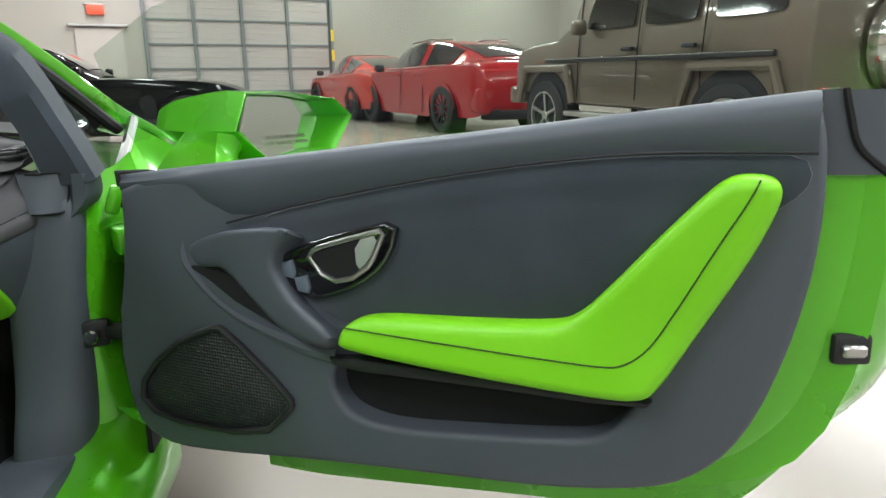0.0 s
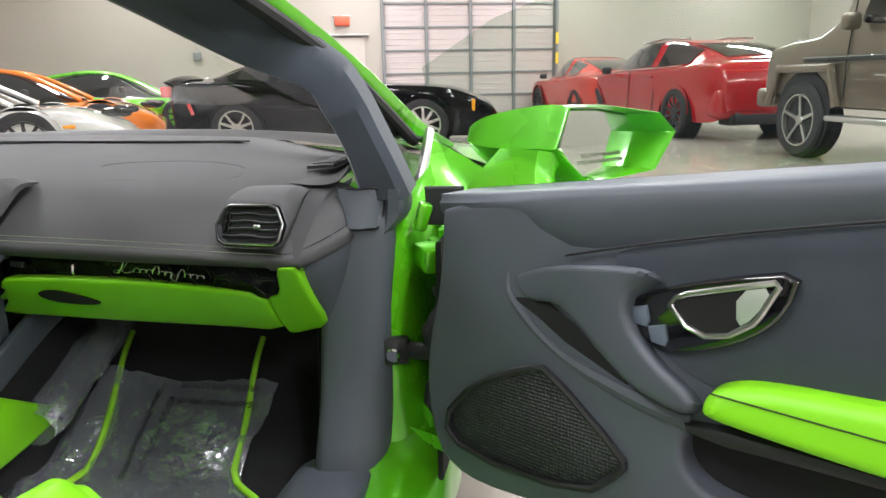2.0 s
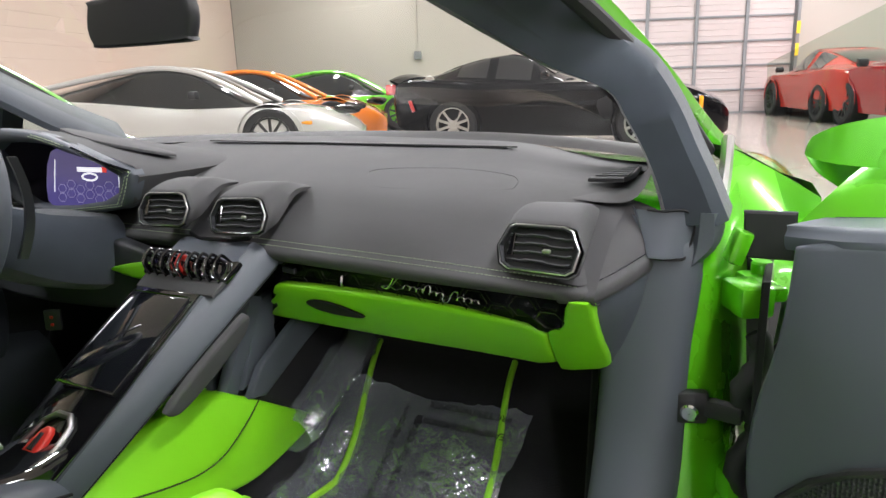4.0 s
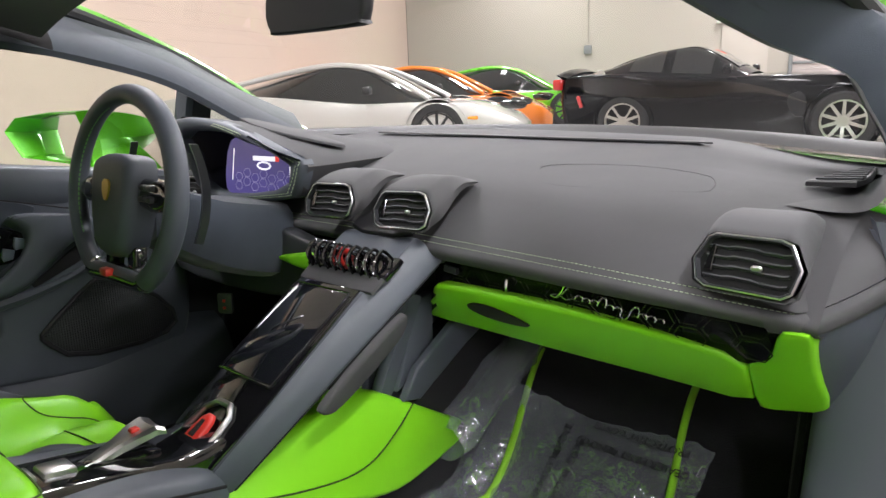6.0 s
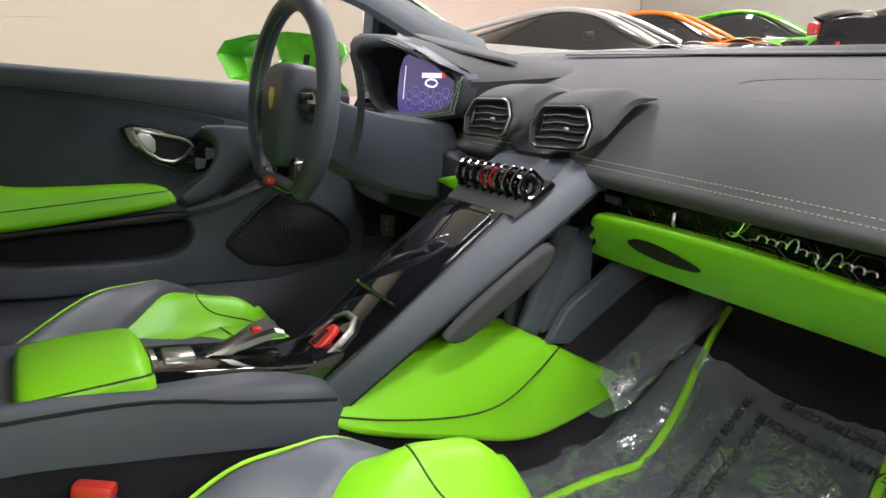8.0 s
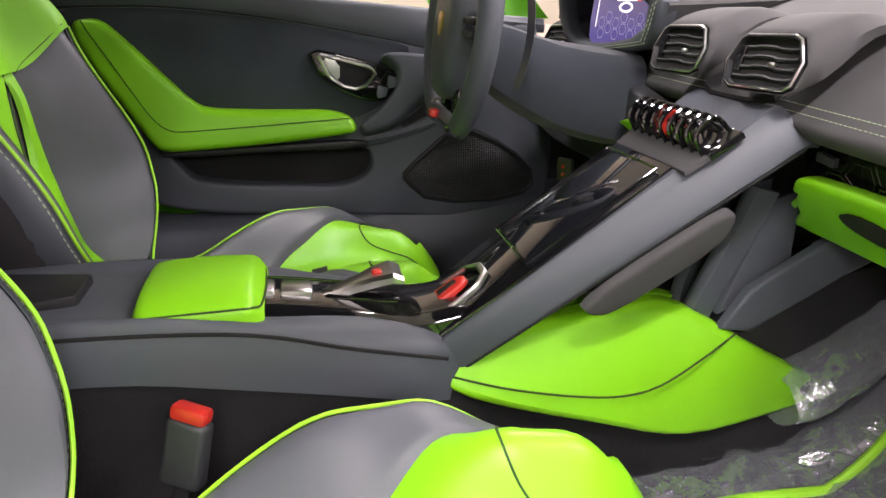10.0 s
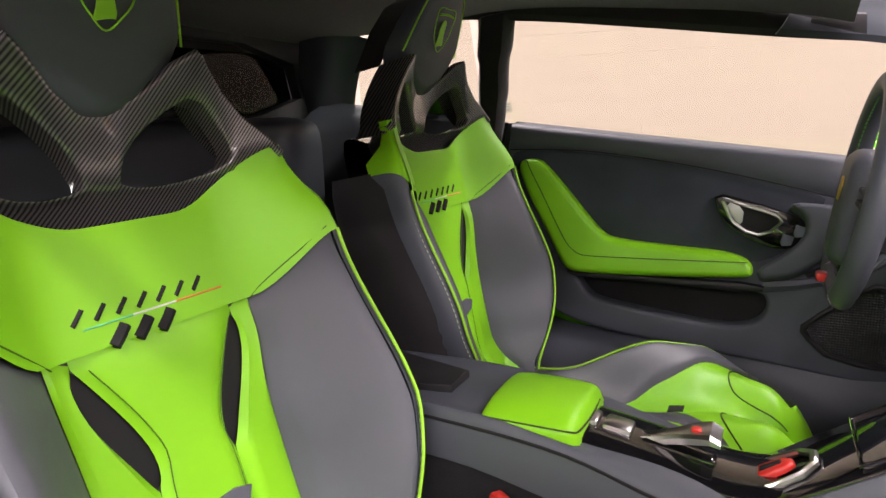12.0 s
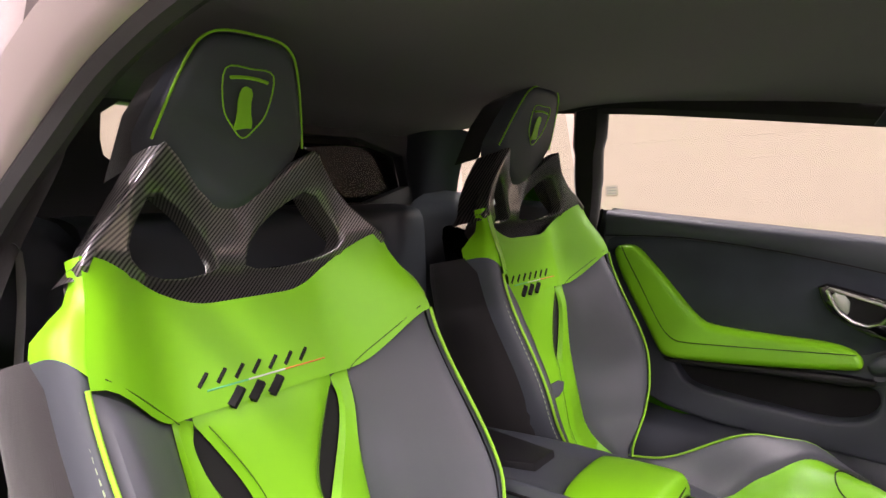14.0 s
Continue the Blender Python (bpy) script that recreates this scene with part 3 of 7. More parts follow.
both("pillar_leg", lambda s: pillar_leg(s), SUEDE, car, "dark suede pillar leg")
both("pillar_foot", lambda s: edge_strip([(0.803, 1.10, 0.822, 1.10, 0.652), (0.808, 1.105, 0.847, 1.105, 0.684), (0.810, 1.105, 0.847, 1.105, 0.7265)], s), GREY, car, "grey leather pillar foot")
both("side_cover", lambda s: grid([mx(r, s) for r in ([(0.725, 1.12, 0.728), (0.735, 1.092, 0.7275), (0.77, 1.083, 0.727), (0.80, 1.094, 0.727), (0.812, 1.105, 0.727)], [(0.74, 1.10, 0.69), (0.75, 1.078, 0.69), (0.775, 1.074, 0.69), (0.80, 1.088, 0.69), (0.812, 1.10, 0.69)], [(0.75, 1.09, 0.664), (0.758, 1.068, 0.664), (0.778, 1.066, 0.664), (0.798, 1.080, 0.664), (0.806, 1.095, 0.664)], [(0.75, 1.10, 0.660), (0.76, 1.085, 0.660), (0.778, 1.08, 0.660), (0.797, 1.09, 0.660), (0.803, 1.10, 0.660)])]), GREY, car, "grey leather side cover")
both("pillar_seam", lambda s: tube(mx(spline([(0.752, 1.088, 0.7285), (0.775, 1.082, 0.7285), (0.803, 1.094, 0.728), (0.814, 1.10, 0.705), (0.806, 1.092, 0.668), (0.798, 1.082, 0.661), (0.76, 1.072, 0.662)], 5), s), 0.002, 5), VOID, car)
part("screen_pillar_trim", strip(mx([(0.715, 1.42, 0.80), (0.68, 1.20, 0.885), (0.645, 1.00, 0.982), (0.61, 0.80, 1.034), (0.595, 0.62, 1.066)], -1), (-0.75, 0.2, 0.55), 0.165, (0.4, 0.6, 0.7), 0.035, 0.3), SUEDE, car, "dark suede windscreen pillar trim")
part("screen_pillar_trim", strip([(0.735, 1.42, 0.795), (0.722, 1.30, 0.860), (0.708, 1.19, 0.918)], (0.75, 0.2, 0.55), 0.05, (-0.4, 0.6, 0.7), 0.03, 0.3), SUEDE, car, "dark suede windscreen pillar trim")
both("screen_pillar", lambda s: strip(mx([(x + 0.034 * (s < 0), y, z - 0.012 * (s < 0)) for x, y, z in ((0.835, 1.68, 0.75), (0.795, 1.50, 0.815), (0.735, 1.27, 0.935), (0.675, 1.04, 1.035), (0.61, 0.75, 1.125), (0.575, 0.45, 1.17))], s),
                                      (s * 0.8, 0.2, 0.5), 0.032, (s * 0.3, 0.5, 0.8), 0.022, 0.3), PAINT, car, "green painted windscreen pillar")
both("pillar_seal", lambda s: tube(mx(spline([(0.80, 1.46, 0.79), (0.745, 1.25, 0.915), (0.69, 1.04, 1.01), (0.625, 0.75, 1.10), (0.60, 0.45, 1.14)], 6), s), 0.013, 8), RUBBER, car, "black rubber seal")
both("quarter_frame", lambda s: tube(mx(spline([(0.832, 1.47, 0.81), (0.838, 1.37, 0.748), (0.837, 1.27, 0.685)], 5), s), 0.011, 8), SATIN, car, "grey quarter pane frame")
both("quarter_pane", lambda s: panel([(1.17, 0.70), (1.275, 0.692), (1.45, 0.80), (1.25, 0.90), (1.17, 0.89)], lambda u, v, w: (s * (0.832 - (v - 0.69) * 0.42 + w), u, v), 0.004, 0.001, 1), PANE, car, "clear quarter pane")

# roof, headliner, windscreen


def lean(x):
    return 0.042 * smooth01(-0.3, 0.58, x)


def sag(x, y):
    """The roof's droop towards its sides, less over the driver's shoulder."""
    return 0.052 * (x / 0.58) ** 2 * (1 - (0.85 * smooth01(0.5, 0.0, y) - 0.35 * smooth01(0.45, 0.72, y) if x < 0 else 0))


part("roof_skin", loft([[(x * k, y, z + 0.012 + lean(x) - sag(x, y)) for x in (-0.58, -0.4, -0.15, 0.15, 0.4, 0.58)] for y, z, k in
                        ((0.70, 1.14, 0.95), (0.45, 1.16, 1.0), (0.1, 1.167, 1.02), (-0.25, 1.155, 1.0), (-0.52, 1.125, 0.95))], 4, 4), PAINT, car)
part("headliner", loft([[(x * k, y, z + lean(x) - sag(x, y)) for x in (-0.57, -0.4, -0.15, 0.15, 0.4, 0.57)] for y, z, k in
                        ((0.72, 1.09, 0.93), (0.62, 1.112, 0.95), (0.45, 1.125, 1.0), (0.1, 1.13, 1.0), (-0.2, 1.115, 0.99), (-0.36, 1.112, 0.96), (-0.465, 1.10, 0.93))], 5, 5), LINER, car, "dark suede headliner")
for s, rail in ((1, [(0.535, 0.72, 1.112), (0.56, 0.45, 1.13), (0.575, 0.1, 1.134), (0.57, -0.2, 1.112), (0.58, -0.42, 1.032)]), (-1, [(0.57, 0.74, 1.018), (0.575, 0.60, 1.040), (0.58, 0.35, 1.084), (0.58, 0.10, 1.124), (0.58, -0.2, 1.155), (0.57, -0.34, 1.12), (0.55, -0.44, 1.04)])):
    part("roof_rail", strip(mx(rail, s), (s, 0, 0.25), 0.07, (0, 0, 1), 0.045, 0.35), LINER, car, "dark suede roof rail")
part("door_seal", tube(spline([(0.590, 0.75, 1.105), (0.600, 0.45, 1.105), (0.606, 0.25, 1.088), (0.612, 0.12, 1.050), (0.625, 0.03, 0.992), (0.655, -0.04, 0.91), (0.69, -0.09, 0.80), (0.72, -0.12, 0.60), (0.72, -0.10, 0.40), (0.71, 0.0, 0.36)], 6), 0.015, 8), RUBBER, car, "black rubber door seal")
part("opening_frame", strip([(0.600, 0.60, 1.142), (0.612, 0.42, 1.136), (0.622, 0.25, 1.118), (0.632, 0.10, 1.078), (0.645, 0.0, 1.014), (0.672, -0.075, 0.915), (0.70, -0.12, 0.80), (0.735, -0.15, 0.60)], (0.1, -0.62, 0.78), 0.062, (1, 0, 0.3), 0.03, 0.3), COVER, car, "pale grey frame round the door opening")
ws = loft([[(-0.72, 1.42, 0.785), (-0.45, 1.62, 0.80), (0, 1.715, 0.805), (0.45, 1.62, 0.80), (0.72, 1.42, 0.785)],
           [(-0.66, 1.12, 0.935), (-0.4, 1.25, 0.955), (0, 1.31, 0.965), (0.4, 1.25, 0.955), (0.66, 1.12, 0.935)],
           [(-0.56, 0.70, 1.095), (-0.35, 0.76, 1.11), (0, 0.79, 1.12), (0.35, 0.76, 1.11), (0.56, 0.70, 1.095)]], 6, 6)
wso = part("windscreen", ws, SHIELD, car, "clear raked windscreen")
wso.visible_shadow = False
part("cowl", loft([[(x, 1.70 - 0.62 * abs(x) ** 2.1 + dy, z) for x in (-0.74, -0.5, -0.2, 0.2, 0.5, 0.74)] for dy, z in ((-0.06, 0.79), (-0.02, 0.803), (0.02, 0.802), (0.12, 0.77))], 4, 3), BLACK, car, "black cowl strip")

# middle pillars, rear bulkhead, rear panes
for s, y0, wd, sk in ((1, -0.085, [0.16, 0.13, 0.085, 0.08, 0.08], [0.16, 0.15, 0.13, 0.12, 0.12]), (-1, 0.014, [0.16, 0.11, 0.06, 0.068, 0.08], [0.10, 0.08, 0.045, 0.045, 0.045])):
    part("middle_pillar", strip([(s * x, y + y0, z + lean(s) * (z > 1)) for x, y, z in ((0.72, -0.13, 0.45), (0.69, -0.08, 0.70), (0.645, -0.02, 0.88), (0.595, 0.010, 1.0), (0.565, 0.036, 1.12))], (0, 1, 0.1), wd, (s, 0.1, 0.3), 0.05, 0.35), LINER, car, "dark trimmed middle pillar")
    part("pillar_skin", strip([(s * x, y + y0 + 0.04 * (s > 0), z + lean(s) * (z > 1)) for x, y, z in ((0.78, -0.16, 0.45), (0.76, -0.12, 0.70), (0.70, -0.05, 0.88), (0.645, -0.022, 1.0), (0.61, -0.005, 1.12))], (0, 1, 0.1), sk, (s, 0.1, 0.3), 0.03, 0.3), COVER, car, "grey middle pillar cover")
both("rear_side_trim", lambda s: loft([mx(r, s) for r in (
    [(0.66, -0.05, 0.25), (0.655, -0.05, 0.6), (0.62, -0.06, 0.86), (0.64, -0.06, 0.90)],
    [(0.62, -0.20, 0.25), (0.60, -0.20, 0.6), (0.57, -0.20, 0.88), (0.63, -0.20, 0.92)],
    [(0.52, -0.34, 0.25), (0.50, -0.33, 0.6), (0.49, -0.32, 0.88), (0.60, -0.34, 0.945)],
    [(0.40, -0.41, 0.25), (0.40, -0.40, 0.6), (0.40, -0.39, 0.88), (0.56, -0.42, 0.96)])], 4, 4), GREY, car, "dark leather rear side trim")
both("rear_pillar", lambda s: loft([mx(r, s) for r in (
    [(0.61, -0.27 - 0.10 * (s < 0), 0.935), (0.59, -0.24 - 0.10 * (s < 0), 1.0), (0.57, -0.2 - 0.09 * (s < 0), 1.10)], [(0.58, -0.34 - 0.05 * (s < 0), 0.94), (0.56, -0.30 - 0.07 * (s < 0), 1.0), (0.54, -0.25 - 0.07 * (s < 0), 1.11)],
    [(0.52, -0.42, 0.93), (0.51, -0.40, 1.0), (0.49, -0.36, 1.11)], [(0.505, -0.465, 0.92), (0.495, -0.45, 1.0), (0.475, -0.42, 1.11)])], 4, 4), GREY, car, "grey leather rear pillar trim")
bk = bmesh.new()
# the second, smaller hole is made up to let a bright patch through
panel([(-0.6, 0.15), (0.6, 0.15), (0.6, 0.93), (0.52, 1.14), (-0.52, 1.12), (-0.6, 0.93)], on_y(-0.47, 1), 0.03, 0.005, 2,
      holes=[chaikin([(-0.50, 0.93), (0.17, 0.93), (0.17, 1.085), (-0.46, 1.085)], 1), chaikin([(0.200, 1.018), (0.305, 1.012), (0.328, 1.03), (0.318, 1.115), (0.200, 1.115)], 1)], bm=bk)
part("bulkhead", bk, PLASTIC, car, "dark cabin bulkhead")
part("bulkhead_shelf", loft([[(x, y, z) for x in (-0.42, -0.2, 0, 0.2, 0.42)] for y, z in ((-0.44, 0.925), (-0.38, 0.915), (-0.345, 0.885), (-0.345, 0.75), (-0.36, 0.4))], 3, 3), GREY, car, "dark padded rear shelf")
part("engine_window", panel([(-0.50, 0.92), (0.20, 0.92), (0.20, 1.07), (-0.47, 1.07)], on_y(-0.478, 1), 0.006, 0.002, 1), DARKPANE, car, "tinted glass engine window")
# made-up clear pane over that hole, for the bright patch only
part("engine_side_pane", panel([(0.19, 1.0), (0.34, 1.0), (0.34, 1.125), (0.19, 1.125)], on_y(-0.478, 1), 0.006, 0.002, 1), PANE, car, "added clear pane that gives a bright patch beside the engine window")
# added backing: blocks the bright wall so the window reads black
part("engine_shroud", panel([(-0.56, 0.88), (0.18, 0.88), (0.18, 1.16), (-0.52, 1.16)], on_y(-0.53, 1), 0.02, 0.004, 1), BLACK, car, "added black backing that darkens the engine window")

both("rear_quarter_pane", lambda s: panel([(-0.04, 0.90), (-0.02, 1.12), (-0.26, 1.14), (-0.34, 1.06), (-0.38, 0.93)], lambda u, v, w: (s * (0.70 - (v - 0.85) * 0.5 + w), u, v), 0.004, 0.001, 1), PANE, car, "clear rear quarter pane")

# cabin floor and footwell carpet
part("cabin_floor", loft([[(x, y, z) for x in (-0.68, -0.4, 0, 0.4, 0.68)] for y, z in ((-0.46, 0.15), (0.3, 0.15), (0.9, 0.15), (1.06, 0.165), (1.15, 0.225), (1.30, 0.33), (1.46, 0.44), (1.50, 0.60))], 3, 4), CARPET, car, "black carpet over the cabin floor")
both("footwell_side", lambda s: panel([(0.2, 0.14), (1.5, 0.14), (1.5, 0.62), (1.15, 0.62), (1.10, 0.24), (0.2, 0.23)], on_x(s * 0.691, -s), 0.012, 0.004, 1), CARPET, car, "black carpeted footwell side")

part("footwell_trim", panel([(0.92, 0.13), (1.34, 0.13), (1.34, 0.74), (1.10, 0.74), (0.98, 0.40)], on_x(-0.700, -1), 0.012, 0.004, 1), PLASTIC, car, "dark trim beside the driver's footwell")

# hinges and check strap in the open gap
def hinge(z):
    bm = block(0.05, 0.07, 0.045, pose(0.885, 1.14, z, 0, 0, 30), 0.008, 2)
    block(0.03, 0.10, 0.022, pose(0.90, 1.17, z + 0.01, 0, 0, 30), 0.006, 2, bm)
    disc(0.016, 0.075, pose(0.90, 1.205, z - 0.037), 16, 0.003, bm)
    return bm


for z in (0.60, 0.31):
    part("hinge", hinge(z), PAINT, car, "green painted door hinge")
part("upper_bracket", block(0.024, 0.035, 0.05, pose(0.868, 1.145, 0.672, 0, 18, 20), 0.006, 2), PAINT, car)
part("gap_cover", panel([(0.872, 0.722), (0.940, 0.723), (0.940, 0.655), (0.876, 0.655)], on_y(1.16), 0.012, 0.003, 1), RUBBER, car, "black rubber gap cover")
sk = part("striker", block(0.045, 0.02, 0.05, pose(0.825, 1.093, 0.441, 0, 0, 20), 0.006, 2), BLACK, car, "black striker plate")
part("bolt", disc(0.013, 0.02, pose(0.825, 1.085, 0.441, 90, 0, 0), 18, 0.003), CHROME, sk, "bright steel bolt")
part("check_strap", block(0.06, 0.02, 0.028, pose(0.865, 1.095, 0.441, 0, 0, -10), 0.005, 2), BLACK, car, "black door check strap")
part("wiring_boot", tube([V(0.90 + 0.012 * math.sin(k * 0.6), 1.10 + 0.01 * math.cos(k * 0.5), 0.56 - 0.011 * k) for k in range(24)], [0.014 + 0.003 * (k % 2) for k in range(24)], 10), RUBBER, car, "ribbed black wiring boot")
# black sheet added for the darkness of the gap between hinges
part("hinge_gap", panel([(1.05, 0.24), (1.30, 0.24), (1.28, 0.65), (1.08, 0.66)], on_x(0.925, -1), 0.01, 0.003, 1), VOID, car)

# the entrance parts sit a little further out and up than the shell
for ob in car.children_recursive:
    if ob.name.split(".")[0] in ("hinge_pillar", "kick_trim", "pillar_foot", "side_cover", "pillar_seam", "hinge", "upper_bracket", "gap_cover", "striker", "bolt", "check_strap", "wiring_boot"):
        out = sum(v.co.x for v in ob.data.vertices)
        ob.data.transform(Matrix.Translation((math.copysign(0.011, out), 0.009, 0.016)))

# ---- doors, built shut on the passenger flank ----
HINGE, SWING = V(0.802, 1.218, 0), 60.0
# the cabin stands with a slight nose-down rake
RAKE = pose(0.0121, -0.0192, 0.0378, -2.006, -0.416, 0.205)


def bow(y, z):
    """How far the trim bulges towards the cabin."""
    return 0.012 * (1 - ((y - 0.5) / 0.55) ** 2) + 0.02 * (0.55 - z) * 0.5


def ledge_z(y):
    """Height of the seam under the upper ledge."""
    return 0.787 - 0.225 * max(0.0, y - 0.15) ** 1.55


def trim(x0):
    return lambda u, v, w: (x0 - w - bow(u, v), u, v)


SWITCH = material("window_switch", (0.11, 0.135, 0.17), 0.35, vary=0.03)
LEVER = material("bright_lever", (0.62, 0.66, 0.62), 0.35, metal=0.6)


def build_door():
    d = thing("car_door", "open green car door with grey leather trim and green armrest", "car door", "doors of the green car")
    shell = [(1.0, 0.715), (0.8, 0.745), (0.5, 0.780), (0.2, 0.818), (0.0, 0.836), (-0.05, 0.81), (-0.052, 0.70), (-0.04, 0.56), (0.0, 0.44), (0.07, 0.385),
             (0.2, 0.352), (0.6, 0.318), (0.90, 0.290), (0.975, 0.300), (1.0, 0.36), (1.005, 0.55)]
    part("shell", panel(chaikin(shell, 1), lambda u, v, w: (0.712 + w * (1 - 0.25 * smooth01(0.62, 0.86, v)) , u, v), 0.215, 0.03, 4), PAINT, d)
    pocket = chaikin([(0.604, 0.470), (0.592, 0.492), (0.42, 0.502), (0.185, 0.506), (0.207, 0.474), (0.228, 0.446), (0.281, 0.434), (0.392, 0.421), (0.510, 0.408), (0.572, 0.416), (0.600, 0.440)], 2)
    main = [(0.975, 0.728), (0.837, 0.745), (0.581, 0.773), (0.402, 0.795), (0.226, 0.814), (0.03, 0.836), (0.021, 0.80), (0.018, 0.754), (0.019, 0.697), (0.026, 0.637), (0.041, 0.567), (0.063, 0.498), (0.089, 0.449), (0.117, 0.419), (0.152, 0.395),
            (0.21, 0.378), (0.294, 0.364), (0.40, 0.355), (0.518, 0.345), (0.648, 0.333), (0.817, 0.311), (0.909, 0.303), (0.960, 0.312), (0.998, 0.340), (1.018, 0.43), (1.010, 0.514), (0.990, 0.586), (0.980, 0.648), (0.977, 0.70)]
    part("door_panel", panel(chaikin(main, 1), trim(0.715), 0.052, 0.010, 4, holes=[pocket]), GREY, d, "grey leather door panel")
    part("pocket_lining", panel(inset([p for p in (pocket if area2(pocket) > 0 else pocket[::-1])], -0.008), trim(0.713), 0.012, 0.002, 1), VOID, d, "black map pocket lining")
    # upper ledge
    rows = []
    for k, y in enumerate([1.0 - 0.97 * i / 24 for i in range(25)]):
        zt = 0.8514 - 0.111 * y
        q = smooth01(0.72, 0.87, y)
        zb = ledge_z(y) * (1 - q) + (zt - 0.028) * q
        zc = zb + 0.55 * (zt - zb)
        f = 0.003 * q + 0.024 * smooth01(0.925, 1.0, y)
        rows.append([(0.6665 + f - bow(y, zb), y, zb - 0.002), (0.6615 + f - bow(y, zb), y, zb + 0.004), (0.659 + f - bow(y, zc), y, zc), (0.6605 + f - bow(y, zt), y, zt - 0.012), (0.665 + f - bow(y, zt), y, zt - 0.005), (0.674 + f * 0.6 - bow(y, zt), y, zt - 0.0005), (0.69, y, zt), (0.775, y, zt), (0.78, y, zt - 0.03)])
    part("upper_ledge", grid(rows), GREY, d, "grey leather upper ledge", 60)
    part("belt_seal", tube([(0.782, 0.99 - 0.99 * i / 12, 0.7345 + 0.99 * i / 12 * 0.111) for i in range(13)], 0.007, 8), RUBBER, d, "black window seal")
    suede = [(0.700, 0.690)] + [(y, ledge_z(y) - 0.001) for y in (0.68, 0.62, 0.54, 0.46, 0.38, 0.3, 0.2, 0.1, 0.04)] + [(0.03, 0.76), (0.05, 0.735), (0.12, 0.69), (0.22, 0.600), (0.27, 0.58), (0.54, 0.552), (0.59, 0.556), (0.66, 0.60)]
    part("suede_insert", panel(chaikin(suede, 1), trim(0.667), 0.007, 0.003, 2), SUEDE, d, "dark suede door insert")
    seam = [(0.655 - bow(y, z), y, z) for y, z in [(y, ledge_z(y) + 0.0005) for y in (0.76, 0.74, 0.70, 0.64, 0.56, 0.48, 0.40, 0.30, 0.2, 0.1, 0.03)]]
    part("trim_seam", tube(spline(seam, 3), 0.0016, 6), VOID, d)
    arm = [(0.573, 0.538), (0.570, 0.550), (0.556, 0.565), (0.515, 0.577), (0.412, 0.581), (0.284, 0.590), (0.258, 0.602), (0.226, 0.636), (0.17, 0.702), (0.124, 0.752), (0.106, 0.765), (0.085, 0.767), (0.066, 0.764), (0.058, 0.752), (0.062, 0.730),
           (0.083, 0.679), (0.136, 0.582), (0.168, 0.525), (0.185, 0.512), (0.222, 0.509), (0.413, 0.516), (0.55, 0.526), (0.570, 0.530)]

    def arm_at(u, v, w):
        low = smooth01(0.60, 0.50, v) * smooth01(0.02, 0.22, u)
        return (0.668 - w * (0.75 + 0.35 * low) - bow(u, v), u, v)
    part("armrest", panel(chaikin(arm, 2), arm_at, 0.045, 0.016, 5), GREEN, d, "bright green leather armrest")
    st = [(0.562, 0.560), (0.469, 0.557), (0.373, 0.554), (0.297, 0.552), (0.234, 0.551), (0.206, 0.555), (0.180, 0.575), (0.154, 0.618), (0.12, 0.684), (0.090, 0.740), (0.080, 0.763)]
    line = spline([(arm_at(u, v, 0.046)[0], u, v) for u, v in st], 8)
    part("armrest_seam", tube(line, 0.0010, 5), DKSTITCH, d, "dark stitched seam")
    # near-black strip stands in for the shade below the armrest
    part("arm_shadow_gap", panel(chaikin([(0.60, 0.512), (0.40, 0.510), (0.172, 0.508), (0.182, 0.494), (0.42, 0.495), (0.59, 0.490)], 1), trim(0.668), 0.022, 0.006, 2), BLACK, d, "shade under the armrest, put in as a black strip")
    # brace that carries the handle
    br = [(0.845, 0.640), (0.815, 0.655), (0.729, 0.663), (0.658, 0.672), (0.628, 0.666), (0.652, 0.648), (0.664, 0.632), (0.660, 0.602), (0.630, 0.565), (0.578, 0.530), (0.585, 0.512), (0.603, 0.508), (0.657, 0.525), (0.692, 0.554), (0.736, 0.591), (0.768, 0.612), (0.825, 0.612)]
    part("brace", panel(chaikin(br, 1), lambda u, v, w: (0.672 - w * (1 - 0.72 * smooth01(0.70, 0.845, u)) - bow(u, v), u, v + w * 0.42 * (1 - smooth01(0.72, 0.845, u))), 0.048, 0.011, 4), GREY, d, "grey leather grab brace")
    # deep black sliver painted in for the shadow that the brace casts
    part("brace_hollow", panel([(0.848, 0.612), (0.793, 0.617), (0.750, 0.594), (0.704, 0.561), (0.668, 0.537), (0.674, 0.527), (0.716, 0.545), (0.764, 0.565), (0.808, 0.592)], trim(0.666), 0.004, 0.002, 1), VOID, d, "shadow line under the brace, put in as black")
    rim = [(0.855, 0.648), (0.856, 0.630), (0.846, 0.608), (0.806, 0.570), (0.755, 0.541), (0.669, 0.517), (0.592, 0.505)]
    part("hollow_rim", tube(spline([(0.6665 - bow(y, z), y, z) for y, z in rim], 6), [0.003 + 0.005 * min(1, k / 10) + 0.006 * min(1, max(0, k - 22) / 10) for k in range(37)], 8), GREY, d)
    # loudspeaker
    sp = [(0.905, 0.472), (0.812, 0.517), (0.788, 0.519), (0.677, 0.431), (0.677, 0.415), (0.733, 0.362), (0.927, 0.354), (0.975, 0.394)]
    g = part("speaker_grille", panel(chaikin(sp, 1), trim(0.668), 0.006, 0.002, 2), SPEAKER, d, "black perforated speaker grille")
    ring = [(0.659 - bow(y, z), y, z) for y, z in chaikin([((y - 0.82) * 1.03 + 0.82, (z - 0.43) * 1.04 + 0.43) for y, z in sp], 1)]
